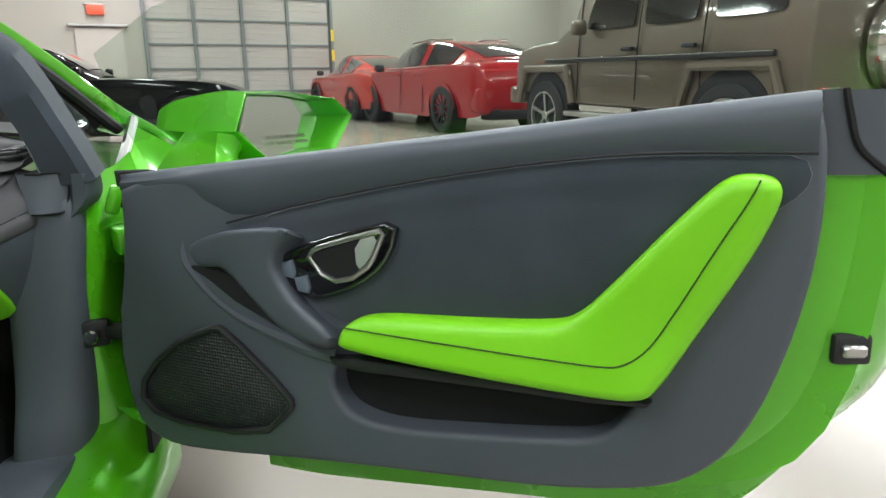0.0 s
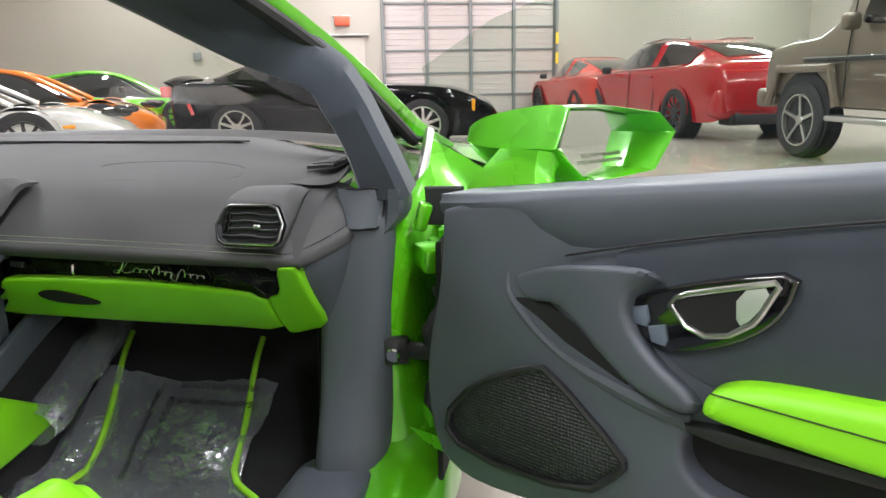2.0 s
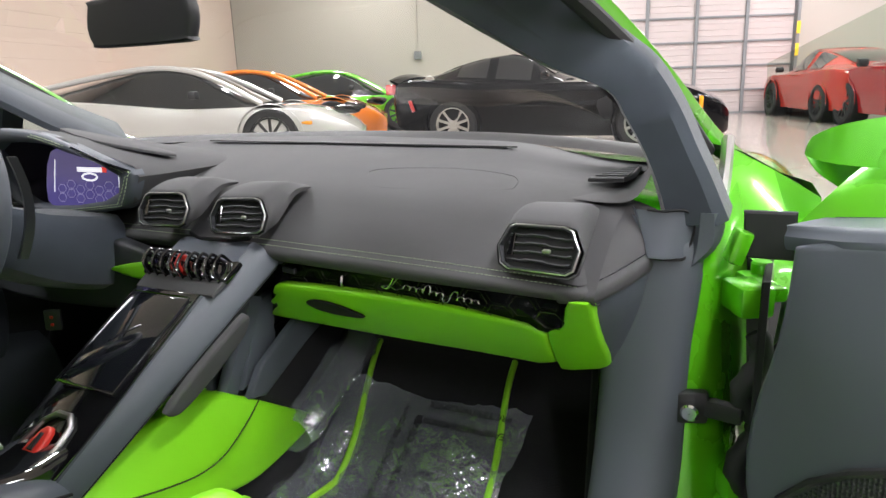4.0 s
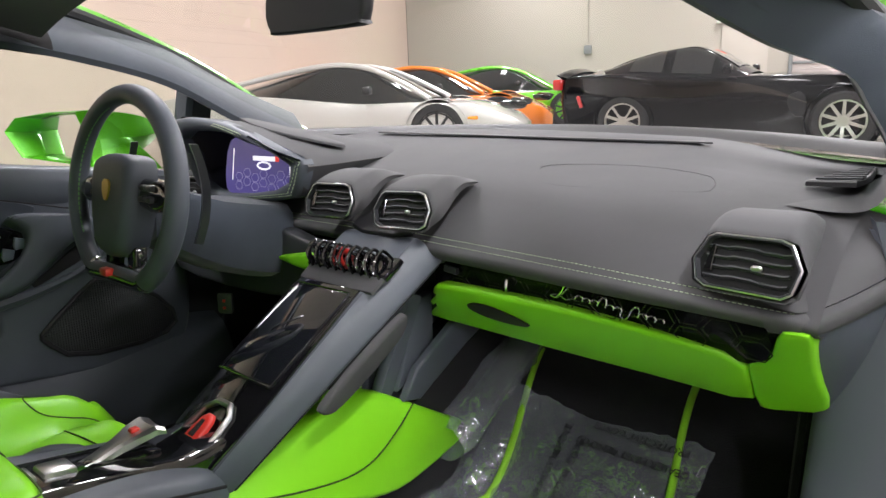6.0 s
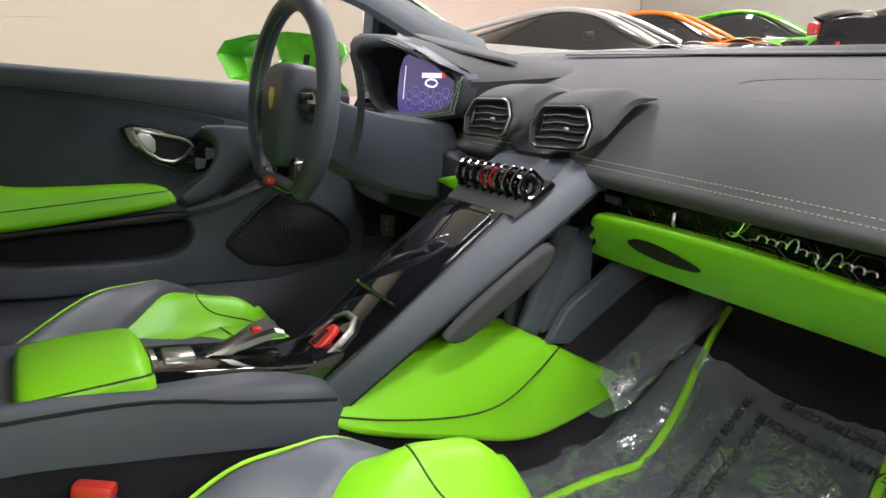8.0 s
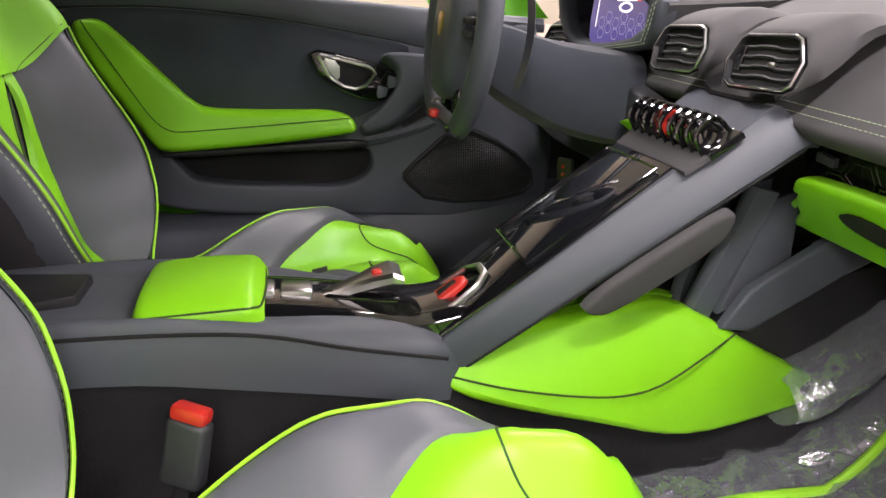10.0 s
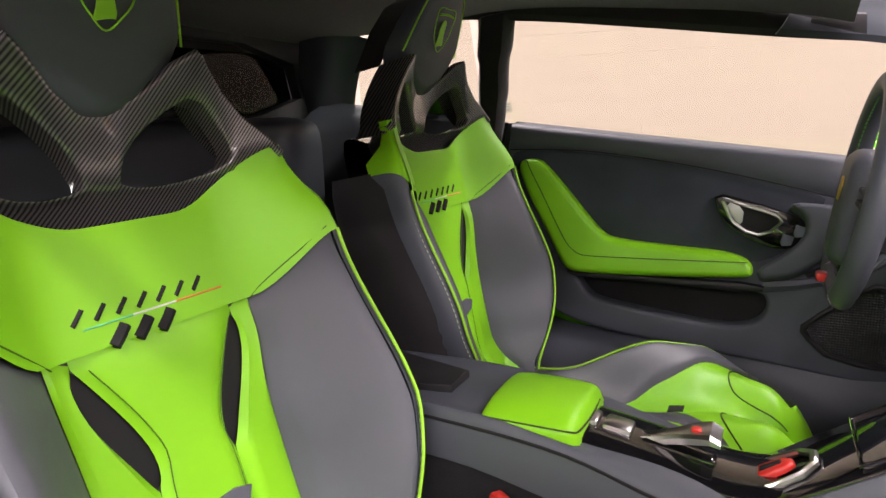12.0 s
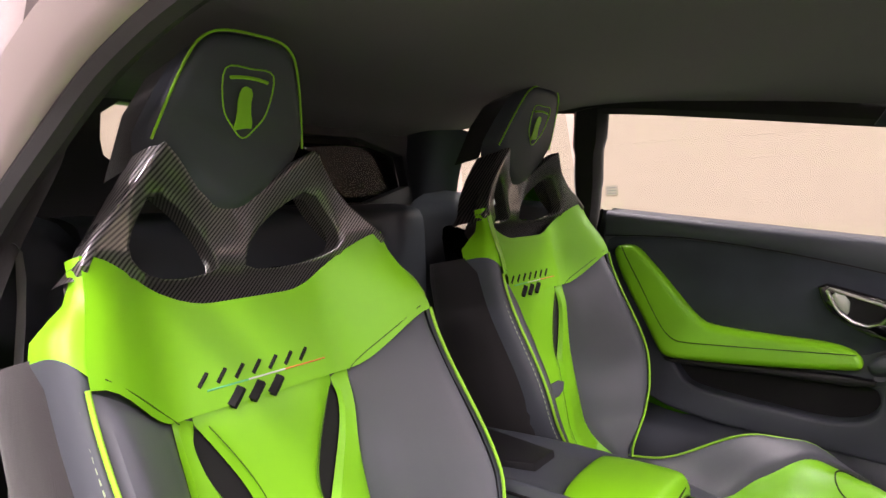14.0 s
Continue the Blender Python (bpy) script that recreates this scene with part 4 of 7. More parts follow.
    part("grille_rim", tube(ring, 0.0055, 8, True), BLACK, g, "black grille rim")
    # handle bezel with ring, lever and switches
    bz = [(0.486, 0.702), (0.565, 0.683), (0.625, 0.664), (0.674, 0.642), (0.676, 0.622), (0.650, 0.596), (0.622, 0.585), (0.575, 0.597), (0.524, 0.625), (0.498, 0.655)]
    b = part("handle_bezel", panel(chaikin(bz, 1), trim(0.665), 0.016, 0.005, 3), GLOSS, d, "piano black handle bezel")
    hq = chaikin([(0.620, 0.645), (0.600, 0.661), (0.506, 0.688), (0.526, 0.644), (0.553, 0.622), (0.580, 0.615), (0.600, 0.624)], 1)
    part("handle_ring", tube([(0.6475 - bow(y, z), y, z) for y, z in ((0.620, 0.645), (0.612, 0.655), (0.600, 0.661), (0.56, 0.673), (0.511, 0.687), (0.507, 0.683), (0.523, 0.649), (0.530, 0.639), (0.553, 0.622), (0.578, 0.616), (0.600, 0.624))], 0.0036, 8, True), SATIN, b, "satin metal handle ring")
    part("handle_well", panel(hq, trim(0.650), 0.002, 0.0008, 1), VOID, b, "black handle well")
    part("lever", panel(chaikin([(0.548, 0.672), (0.511, 0.683), (0.529, 0.645), (0.546, 0.632)], 1), trim(0.6495), 0.004, 0.001, 2), LEVER, b, "mirror bright lever")
    for k, (u, v) in enumerate(((0.655, 0.626), (0.632, 0.607))):
        part("switch", panel([(u + 0.012, v + 0.008), (u - 0.009, v + 0.014), (u - 0.013, v - 0.004), (u - 0.010, v - 0.012), (u + 0.007, v - 0.010)], trim(0.650), 0.006, 0.003, 2), SWITCH, b, "blue-grey window switch")
    # rounded shut face with the latch
    rows = []
    for z, k, q in ((0.835, 0.0, 0.0), (0.79, 0.0, 0.0), (0.70, 0.002, 0.0), (0.60, 0.014, 0.0), (0.50, 0.043, 0.0), (0.44, 0.078, 0.01), (0.405, 0.115, 0.02), (0.378, 0.19, 0.03), (0.357, 0.34, 0.03), (0.334, 0.55, 0.03), (0.305, 0.8, 0.03), (0.292, 0.93, 0.03), (0.287, 1.06, 0.03)):
        rows.append([(0.700, 0.035 + k, z + q * 1.3), (0.706, 0.0 + k, z + q * 0.6), (0.722, -0.045 + k + q, z), (0.765, -0.095 + k + 2 * q, z - q * 0.6), (0.83, -0.125 + k + 2.6 * q, z - q), (0.90, -0.135 + k + 2.8 * q, z - 1.2 * q), (0.945, -0.150 + k + 2.0 * q, z - 4.2 * q), (0.962, -0.135 + k + 1.6 * q, z - 6.5 * q)])
    part("shut_face", loft(rows, 3, 3), PAINT, d, "green painted shut face")
    la = part("latch", block(0.042, 0.014, 0.036, pose(0.714, -0.026, 0.570, 0, 0, 108), 0.006, 2), BLACK, d, "black latch plate")
    part("latch_jaw", block(0.026, 0.02, 0.014, pose(0.711, -0.027, 0.570, 0, 0, 108), 0.003, 1), SATIN, la, "steel latch jaw")
    part("shut_seal", tube(spline([(0.905, -0.135, 0.80), (0.905, -0.12, 0.60), (0.905, -0.06, 0.45), (0.905, 0.06, 0.345), (0.905, 0.3, 0.285), (0.905, 0.9, 0.215)], 6), 0.014, 8), RUBBER, d, "black shut seal")
    part("rear_cap", loft([[(0.695, 0.026, z), (0.700, -0.004, z), (0.716, -0.05, z), (0.758, -0.10, z), (0.82, -0.13, z)] for z in (0.848, 0.835, 0.81, 0.785, 0.762)], 3, 3), GREY, d, "dark end cap")
    part("cap_seal", tube(spline([(0.697, 0.006, 0.850), (0.697, 0.0, 0.825), (0.700, -0.012, 0.790), (0.712, -0.045, 0.760)], 5), 0.004, 6), VOID, d, "black cap seal")
    part("lower_tab", block(0.05, 0.07, 0.03, pose(0.76, 0.43, 0.335), 0.008, 2), PAINT, d)
    # frameless pane
    pn = [(1.09, 0.720), (1.09, 0.83), (1.06, 0.930), (0.90, 0.985), (0.67, 1.030), (0.32, 1.085), (0.03, 1.105), (-0.02, 0.96), (-0.05, 0.838)]
    w = part("window_pane", panel(pn, lambda u, v, q: (0.80 - (v - 0.80) * 0.6 + q, u, v), 0.005, 0.0015, 1), PANE, d, "clear frameless side pane")
    w.visible_shadow = False
    # outside mirror on its foot
    hx = [(0.865, 0.866), (0.94, 0.865), (1.025, 0.853), (1.058, 0.820), (1.020, 0.756), (0.90, 0.741), (0.842, 0.80)]
    c0 = V(0.965, 0.806)

    def ring_at(y, k, dx, dz, lean):
        pts = [(c0.x + (u - c0.x) * k + dx, c0.y + (v - c0.y) * k + dz) for u, v in hx]
        return [(u, y + lean * (u - 0.865), v) for u, v in pts]
    rows = [ring_at(0.905, 0.91, 0, 0, -0.25), ring_at(0.893, 0.92, 0, 0, -0.38), ring_at(0.883, 0.965, 0, 0, -0.5), ring_at(0.888, 1.0, 0, 0, -0.5), ring_at(0.915, 1.03, -0.004, 0.001, -0.48),
            ring_at(0.965, 0.95, -0.018, 0.0, -0.42), ring_at(1.02, 0.74, -0.045, 0.002, -0.3), ring_at(1.065, 0.40, -0.072, 0.006, -0.15), ring_at(1.085, 0.06, -0.090, 0.008, 0.0)]
    rows = [list(r) for r in zip(*[spline(c, 3) for c in zip(*rows)])]
    mi = part("outside_mirror", grid(rows, True, False, True), PAINT, d, "green mirror housing", 30)
    part("mirror_glass", panel([(c0.x + (u - c0.x) * 0.905, c0.y + (v - c0.y) * 0.905) for u, v in hx], lambda u, v, w: (u, 0.899 - 0.19 * (u - 0.85) - w, v), 0.006, 0.002, 1), MIRROR, mi, "silver mirror glass")
    part("mirror_foot", loft([[(0.80, 0.90, 0.735), (0.86, 0.90, 0.735), (0.87, 1.0, 0.728), (0.80, 1.05, 0.72)], [(0.81, 0.91, 0.765), (0.865, 0.905, 0.76), (0.87, 0.985, 0.76), (0.81, 1.02, 0.76)],
                               [(0.82, 0.91, 0.80), (0.90, 0.90, 0.785), (0.90, 0.97, 0.79), (0.83, 0.99, 0.80)]], 3, 3, True, True), PAINT, mi, "green mirror foot")
    return d


door = build_door()
driver_door = copy_thing(door, RAKE @ Matrix.Diagonal((-1, 1, 1, 1)))
for c in driver_door.children:
    if c.name.startswith("outside_mirror"):
        c.matrix_basis = Matrix.Translation((0, 0, 0.016)) @ c.matrix_basis
tagged(driver_door, "closed green car door with grey leather trim and green armrest")
door.matrix_basis = RAKE @ Matrix.Translation(HINGE) @ Matrix.Rotation(radians(SWING), 4, "Z") @ Matrix.Translation(-HINGE)
mg = [c for c in door.children_recursive if c.name.startswith("mirror_glass")][0]
for k, line in enumerate(("OBJECTS IN MIRROR ARE", "CLOSER THAN THEY APPEAR")):
    words("lettering", line, 0.0092, pose(0.955, 0.8715, 0.785 - 0.011 * k, 90, 0, -10.8), COVER, mg)

# ---- dashboard ----
dash = thing("dashboard", "dark grey leather dashboard with green glove box band", "dashboard")


def lip(x):
    """Height of the pad's front edge."""
    return 0.660 - 0.022 * max(0.0, x)


def nose(x):
    """How far forward the pad's front edge stands."""
    return 0.9886 - 0.0466 * x


PROFILE = [(0.045, -0.022), (0.016, -0.020), (0.002, -0.010), (0.0, 0.0), (0.010, 0.010), (0.040, 0.036), (0.080, 0.064), (0.130, 0.092), (0.220, 0.118), (0.330, 0.140), (0.470, 0.157), (0.580, 0.158)]


def pad_z(x, d):
    """Height of the pad at a distance behind its front edge."""
    for (d0, z0), (d1, z1) in zip(PROFILE[3:], PROFILE[4:]):
        if d <= d1:
            break
    k = 1 - 0.15 * smooth01(0.38, 0.66, abs(x))
    return lip(x) + (z0 + (z1 - z0) * (d - d0) / (d1 - d0)) * k


rows = []
for i in range(41):
    x = -0.665 + 1.387 * i / 40
    k = 1 - 0.15 * smooth01(0.38, 0.66, abs(x))
    rows.append([(x, nose(x) + d - (0.30 * abs(x) ** 2.2 if d > 0.4 else 0), lip(x) + z * k) for d, z in PROFILE])
rows = [spline(r, 3) for r in rows]
part("upper_pad", grid(rows), DASHL, dash, "grey leather upper pad", 60)
for d in (0.008, 0.016):
    path = [(x, nose(x) + d, pad_z(x, d) + 0.0006) for x in [-0.30 + 1.0 * k / 60 for k in range(61)]]
    part("pad_stitching", stitches(path, 0.00055, 0.0042, 0.0026), STITCH, dash, "pale green stitching")
part("airbag_seam", tube([(u, v, pad_z(u, v - nose(u)) + 0.0005) for u, v in chaikin([(0.25, 1.150), (0.225, 1.215), (0.50, 1.235), (0.53, 1.20), (0.53, 1.145), (0.30, 1.115)], 2)], 0.0008, 5, True), DASHL, dash)
part("defrost_slot", panel([(-0.35, 1.50), (0.42, 1.50), (0.46, 1.485), (0.44, 1.478), (-0.36, 1.478)], lambda u, v, w: (u, v - 0.06 - 0.30 * abs(u) ** 2.2, lip(u) + 0.1555 + w), 0.003, 0.001, 1), BLACK, dash, "black defrost slot")
gr = part("corner_grille", panel([(0.636, 1.235), (0.705, 1.190), (0.717, 1.22), (0.712, 1.29), (0.69, 1.29)], lambda u, v, w: (u, v, 0.759 + (v - 1.235) * 0.10 + (u - 0.638) * 0.16 + w), 0.008, 0.002, 1), BLACK, dash, "black corner speaker grille")
for k in range(6):
    part("slat", tube([(0.650 + 0.008 * k, 1.233 + 0.010 * k, 0.7705 + 0.002 * k), (0.710, 1.200 + 0.016 * k, 0.776 + 0.0016 * k)], 0.0018, 6), PLASTIC, gr)
# end cap next to the open door
part("lip_wrap", loft([[(0.660, 0.964, 0.652), (0.665, 0.956, 0.645), (0.672, 0.962, 0.628), (0.672, 0.99, 0.624)], [(0.700, 0.960, 0.653), (0.709, 0.955, 0.646), (0.713, 0.966, 0.630), (0.708, 0.99, 0.625)],
                       [(0.732, 1.012, 0.662), (0.741, 1.010, 0.655), (0.745, 1.025, 0.640), (0.738, 1.045, 0.635)], [(0.762, 1.075, 0.678), (0.770, 1.076, 0.671), (0.773, 1.090, 0.656), (0.766, 1.105, 0.650)]], 3, 4), DASHL, dash, "grey leather edge roll")
part("pad_shoulder", loft([[(0.64, 0.975, 0.662), (0.700, 0.962, 0.655), (0.733, 1.015, 0.664), (0.763, 1.078, 0.680)], [(0.64, 1.06, 0.706), (0.70, 1.05, 0.703), (0.735, 1.07, 0.704), (0.765, 1.095, 0.708)], [(0.64, 1.16, 0.741), (0.70, 1.16, 0.745), (0.735, 1.15, 0.742), (0.765, 1.13, 0.735)]], 3, 4), DASHL, dash)
part("pad_corner", loft([[(0.62, 1.16, 0.742), (0.64, 1.26, 0.757), (0.64, 1.40, 0.768)], [(0.70, 1.12, 0.742), (0.70, 1.25, 0.757), (0.695, 1.40, 0.770)], [(0.738, 1.13, 0.752), (0.735, 1.25, 0.785), (0.725, 1.40, 0.80)], [(0.760, 1.15, 0.80), (0.752, 1.25, 0.83), (0.735, 1.40, 0.815)]], 3, 3), DASHL, dash)
part("end_cap", loft([[(0.700, 0.985, 0.629), (0.712, 0.972, 0.629), (0.745, 1.030, 0.641), (0.773, 1.092, 0.656)], [(0.700, 1.04, 0.580), (0.714, 1.022, 0.580), (0.744, 1.050, 0.592), (0.768, 1.10, 0.612)], [(0.70, 1.09, 0.505), (0.716, 1.078, 0.505), (0.727, 1.084, 0.510), (0.740, 1.095, 0.522)]], 3, 4), GREY, dash, "grey leather end cap")
part("end_cap", panel(chaikin([(0.97, 0.640), (1.05, 0.68), (1.12, 0.70), (1.17, 0.69), (1.16, 0.60), (1.115, 0.515), (1.08, 0.50), (1.03, 0.56), (0.98, 0.61)], 2), on_x(-0.63, -1), 0.035, 0.014, 4), GREY, dash, "grey leather end cap")
part("lower_fascia", loft([[(x, y, z) for x in (-0.64, -0.3, 0.1, 0.5, 0.72)] for y, z in ((1.03, 0.65), (1.04, 0.60), (1.09, 0.54), (1.13, 0.495), (1.40, 0.485))], 3, 3), BLACK, dash, "black lower fascia")


FASCIA = material("black_fascia", (0.004, 0.004, 0.005), 0.15, spec=0.16, vary=0.0)


HEXM = material("hexagon_black", (0.016, 0.018, 0.010), 0.25, spec=0.5, vary=0.0)


def fascia_at(u, v, w):
    return (u, 1.001 - 0.06 * (u - 0.45) + 0.8 * max(0.0, 0.604 - v) - w, v)


part("trim_plate", panel([(0.130, 0.580), (0.36, 0.580), (0.55, 0.574), (0.640, 0.566), (0.664, 0.580), (0.684, 0.640), (0.55, 0.646), (0.40, 0.650), (0.130, 0.656)], fascia_at, 0.006, 0.002, 1), FASCIA, dash, "piano black trim plate")
for i in range(14):
    for j in range(2):
        cx, cz = 0.195 + 0.038 * i, 0.592 + 0.034 * j + (0.017 if i % 2 else 0)
        if cx > 0.655 or cz > 0.636:
            continue
        part("hexagon", tube([fascia_at(cx + 0.021 * math.cos(a), cz + 0.017 * math.sin(a), 0.0065) for a in [k * math.tau / 6 for k in range(6)]], 0.0009, 4, True), HEXM, dash)
# flowing chrome emblem, a plain run of slanted loops behind a tall first stroke
wave = [fascia_at(u, v + 0.005, 0.010) for u, v in ((0.376, 0.608), (0.386, 0.606), (0.398, 0.616), (0.408, 0.629), (0.401, 0.630), (0.394, 0.616), (0.384, 0.606), (0.378, 0.609), (0.390, 0.611), (0.402, 0.606), (0.412, 0.609))]
TALL = (0.9, 0.8, 0.9, 1.8, 0.8, 0.8, -1.2, 1.7, 0.8, 0.9, 0.8)
for k, r in enumerate(TALL):
    for j in range(8):
        th = math.tau * j / 8
        rise = 0.0036 * r * (1 - math.cos(th))
        wave.append(fascia_at(0.416 + 0.0118 * (k + j / 8) - 0.0024 * math.sin(th) + 0.35 * rise, 0.614 - 0.0008 * k + rise, 0.010))
part("emblem", tube(spline(wave, 3), 0.0013, 6), CHROME, dash, "flowing chrome emblem")
part("warning_lamp", panel([(0.165, 0.624), (0.192, 0.622), (0.192, 0.612), (0.165, 0.614)], fascia_at, 0.008, 0.001, 1), PLASTIC, dash)
part("latch_button", panel(chaikin([(0.291, 0.622), (0.298, 0.622), (0.295, 0.603), (0.291, 0.603)], 1), fascia_at, 0.010, 0.002, 1), CHROME, dash, "bright latch button")


def glove_at(u, v, w):
    """The lid leans back towards its lower edge."""
    k = (v - 0.545) / 0.05
    return (u, 1.545 - 0.95 * v + 0.030 - w * (1 - 0.15 * k * k) + 0.006 * max(0.0, k) ** 3, v)


lid = [(0.160, 0.596), (0.180, 0.600), (0.36, 0.600), (0.44, 0.596), (0.53, 0.590), (0.640, 0.575), (0.634, 0.53), (0.629, 0.482), (0.518, 0.490), (0.40, 0.493), (0.30, 0.497), (0.20, 0.503), (0.080, 0.508), (0.098, 0.525), (0.136, 0.549), (0.112, 0.549), (0.150, 0.572), (0.142, 0.575)]
part("glove_lid", panel(chaikin(lid, 1), glove_at, 0.030, 0.010, 4), GREEN, dash, "green leather glove box lid")
part("lid_handle", panel(chaikin([(0.211, 0.569), (0.247, 0.576), (0.292, 0.565), (0.331, 0.543), (0.262, 0.541), (0.217, 0.552)], 2), glove_at, 0.0315, 0.001, 1), VOID, dash, "black leaf shaped pull")


def endg_at(u, v, w):
    return (u, 1.552 - 0.95 * v + 0.028 - w, v)


part("band_end", panel(chaikin([(0.6375, 0.573), (0.656, 0.578), (0.668, 0.586), (0.684, 0.633), (0.700, 0.636), (0.719, 0.635), (0.715, 0.60), (0.715, 0.565), (0.7225, 0.518), (0.712, 0.498), (0.675, 0.486), (0.647, 0.477), (0.631, 0.480)], 1), endg_at, 0.028, 0.007, 4), GREEN, dash, "green leather band end")
part("band_tip", panel(chaikin([(-0.226, 0.596), (-0.19, 0.606), (-0.10, 0.622), (-0.10, 0.58), (-0.172, 0.585)], 1), on_y(0.990), 0.03, 0.008, 3), GREEN, dash, "green leather band tip")


HEX = [(-0.50, -0.02), (-0.40, 0.40), (-0.33, 0.47), (0.28, 0.50), (0.38, 0.44), (0.50, 0.05), (0.46, -0.36), (0.38, -0.46), (-0.34, -0.48), (-0.44, -0.38)]


def vent(cx, y, cz, w, h, tilt, back, skew):
    ax = on_axes((cx, y, cz), (math.cos(tilt), math.sin(tilt), 0), (0, 0.35, 1))
    at = lambda u, v, q: ax(u, v, q)
    out = [(u * w * 1.09, v * h * 1.12) for u, v in HEX]
    mid = [(u * w, v * h) for u, v in HEX]
    inn = [(u * w * 0.94, v * h * 0.91) for u, v in HEX]
    # hood running back into the pad
    r0 = [Vector(at(u, v, 0.004)) for u, v in out]
    r1 = [p + V(0, 0.035, 0.010 + 0.004 * (p.z > cz)) for p in r0]
    r2 = [V(cx + (p.x - cx) * 0.86 + 0.4 * skew, y + back * 0.62, cz + 0.036 + (p.z - cz) * 0.45) for p in r0]
    r3 = [V(cx + (p.x - cx) * 0.62 + skew, y + back, cz + 0.036 + (p.z - cz) * 0.10) for p in r0]
    rows_ = [[V(*at(u, v, -0.004)) for u, v in out], r0, r1, r2, r3]
    hood = part("air_vent", grid([r for r in zip(*[spline(c, 3) for c in zip(*rows_)])], True), DASHL, dash, "grey leather hooded air vent", 50)
    part("bezel", grid([[at(u, v, q) for u, v in loop] for loop, q in ((mid, 0.0), (mid, 0.006), ([(u * 0.985, v * 0.98) for u, v in mid], 0.008), ([(u * 1.02, v * 1.03) for u, v in inn], 0.008), (inn, 0.005), (inn, -0.006))], True), PLASTIC, hood, "dark vent bezel")
    part("bezel_edge", tube([at(u * 1.0, v * 1.0, 0.006) for u, v in mid], 0.0016, 6, True), SATIN, hood, "thin grey bezel edge")
    part("vent_well", panel(inn, at, -0.006, -0.001, 1), VOID, hood, "black vent well")
    for k in range(4):
        v = h * (-0.27 + 0.18 * k)
        half = w * 0.40
        pts = [at(-half + 2 * half * i / 12, v + h * 0.014 * (1 if (i // 4) % 2 else -1), 0.001) for i in range(13)]
        part("vane", tube(pts, 0.0019, 6, flat=1.5), PLASTIC, hood)
    part("thumb_tab", block(w * 0.10, 0.006, h * 0.10, Matrix.Translation(at(w * 0.1, -h * 0.03, 0.003)), 0.002, 1), SATIN, hood, "bright thumb tab")
    part("thumb_wheel", panel([(-w * 0.40, -h * 0.2), (-w * 0.32, -h * 0.2), (-w * 0.32, h * 0.28), (-w * 0.36, h * 0.28)], at, 0.004, 0.001, 1), GLOSS, hood, "ribbed thumb wheel")
    return hood


vent(0.120, 0.967, 0.715, 0.106, 0.060, 0.14, 0.135, 0.012)
vent(-0.048, 0.962, 0.719, 0.112, 0.060, 0.06, 0.135, 0.012)
vent(0.643, 0.971, 0.697, 0.122, 0.064, -0.20, 0.15, 0.0)
vent(-0.56, 0.99, 0.70, 0.122, 0.064, 0.15, 0.14, 0.0)

# instrument binnacle
bo = [(-0.545, 0.845), (-0.50, 0.866), (-0.37, 0.858), (-0.30, 0.845), (-0.150, 0.790), (-0.140, 0.772), (-0.165, 0.722), (-0.185, 0.708), (-0.36, 0.690), (-0.50, 0.695), (-0.555, 0.77)]
bi = [(-0.515, 0.835), (-0.37, 0.838), (-0.305, 0.826), (-0.178, 0.782), (-0.192, 0.730), (-0.36, 0.706), (-0.49, 0.712), (-0.525, 0.77)]
bin_at = lambda u, v, w: (u, 1.005 - w - 0.25 * (v - 0.70) * (v > 0.8), v)
bn = part("binnacle", panel(chaikin(bo, 1), bin_at, 0.03, 0.01, 3, holes=[chaikin(bi, 1)]), GREY, dash, "grey leather instrument binnacle")
r0 = [V(*bin_at(u, v, 0.015)) for u, v in bo]
r1 = [V(p.x * 0.96 - 0.014, 1.08, 0.775 + (p.z - 0.775) * 0.85) for p in r0]
r2 = [V(p.x * 0.82 - 0.05, 1.30, 0.78 + (p.z - 0.78) * 0.35) for p in r0]
part("binnacle_hood", grid([r for r in zip(*[spline(c, 4) for c in zip(r0, r1, r2)])], True), DASHL, bn, "grey leather hood", 50)
part("hood_flap", panel(chaikin([(-0.42, 1.02), (-0.33, 1.10), (-0.20, 1.13), (-0.17, 1.11), (-0.22, 1.05), (-0.30, 1.0)], 1), lambda u, v, w: (u, v, 0.822 - 0.10 * (v - 1.05) + 0.22 * (-0.25 - u) + w), 0.006, 0.003, 2), DASHL, bn, "leather flap on the hood")
part("display", panel(chaikin([(-0.425, 0.722), (-0.415, 0.812), (-0.37, 0.828), (-0.25, 0.826), (-0.174, 0.782), (-0.192, 0.722), (-0.33, 0.703), (-0.40, 0.703)], 1), lambda u, v, w: (u, 1.0 + 0.1 * (v - 0.76) - w, v), 0.006, 0.001, 1), CLUSTER, bn, "lit purple instrument display")
dsp = lambda u, v, w=0.0065: (u, 1.0 + 0.1 * (v - 0.76) - w, v)
part("display_mark", block(0.075, 0.001, 0.009, Matrix.Translation(dsp(-0.285, 0.782)), 0), WHITELIT, bn, "white lit bar")
part("display_mark", block(0.012, 0.001, 0.010, Matrix.Translation(dsp(-0.242, 0.7825, 0.0072)), 0), REDLIT, bn, "red lit bar")
part("display_mark", tube([dsp(-0.285 + 0.022 * math.cos(a), 0.768 + 0.007 * math.sin(a), 0.007) for a in [k * math.tau / 10 for k in range(10)]], 0.0018, 5, True), WHITELIT, bn, "white lit ring")
dh = bmesh.new()
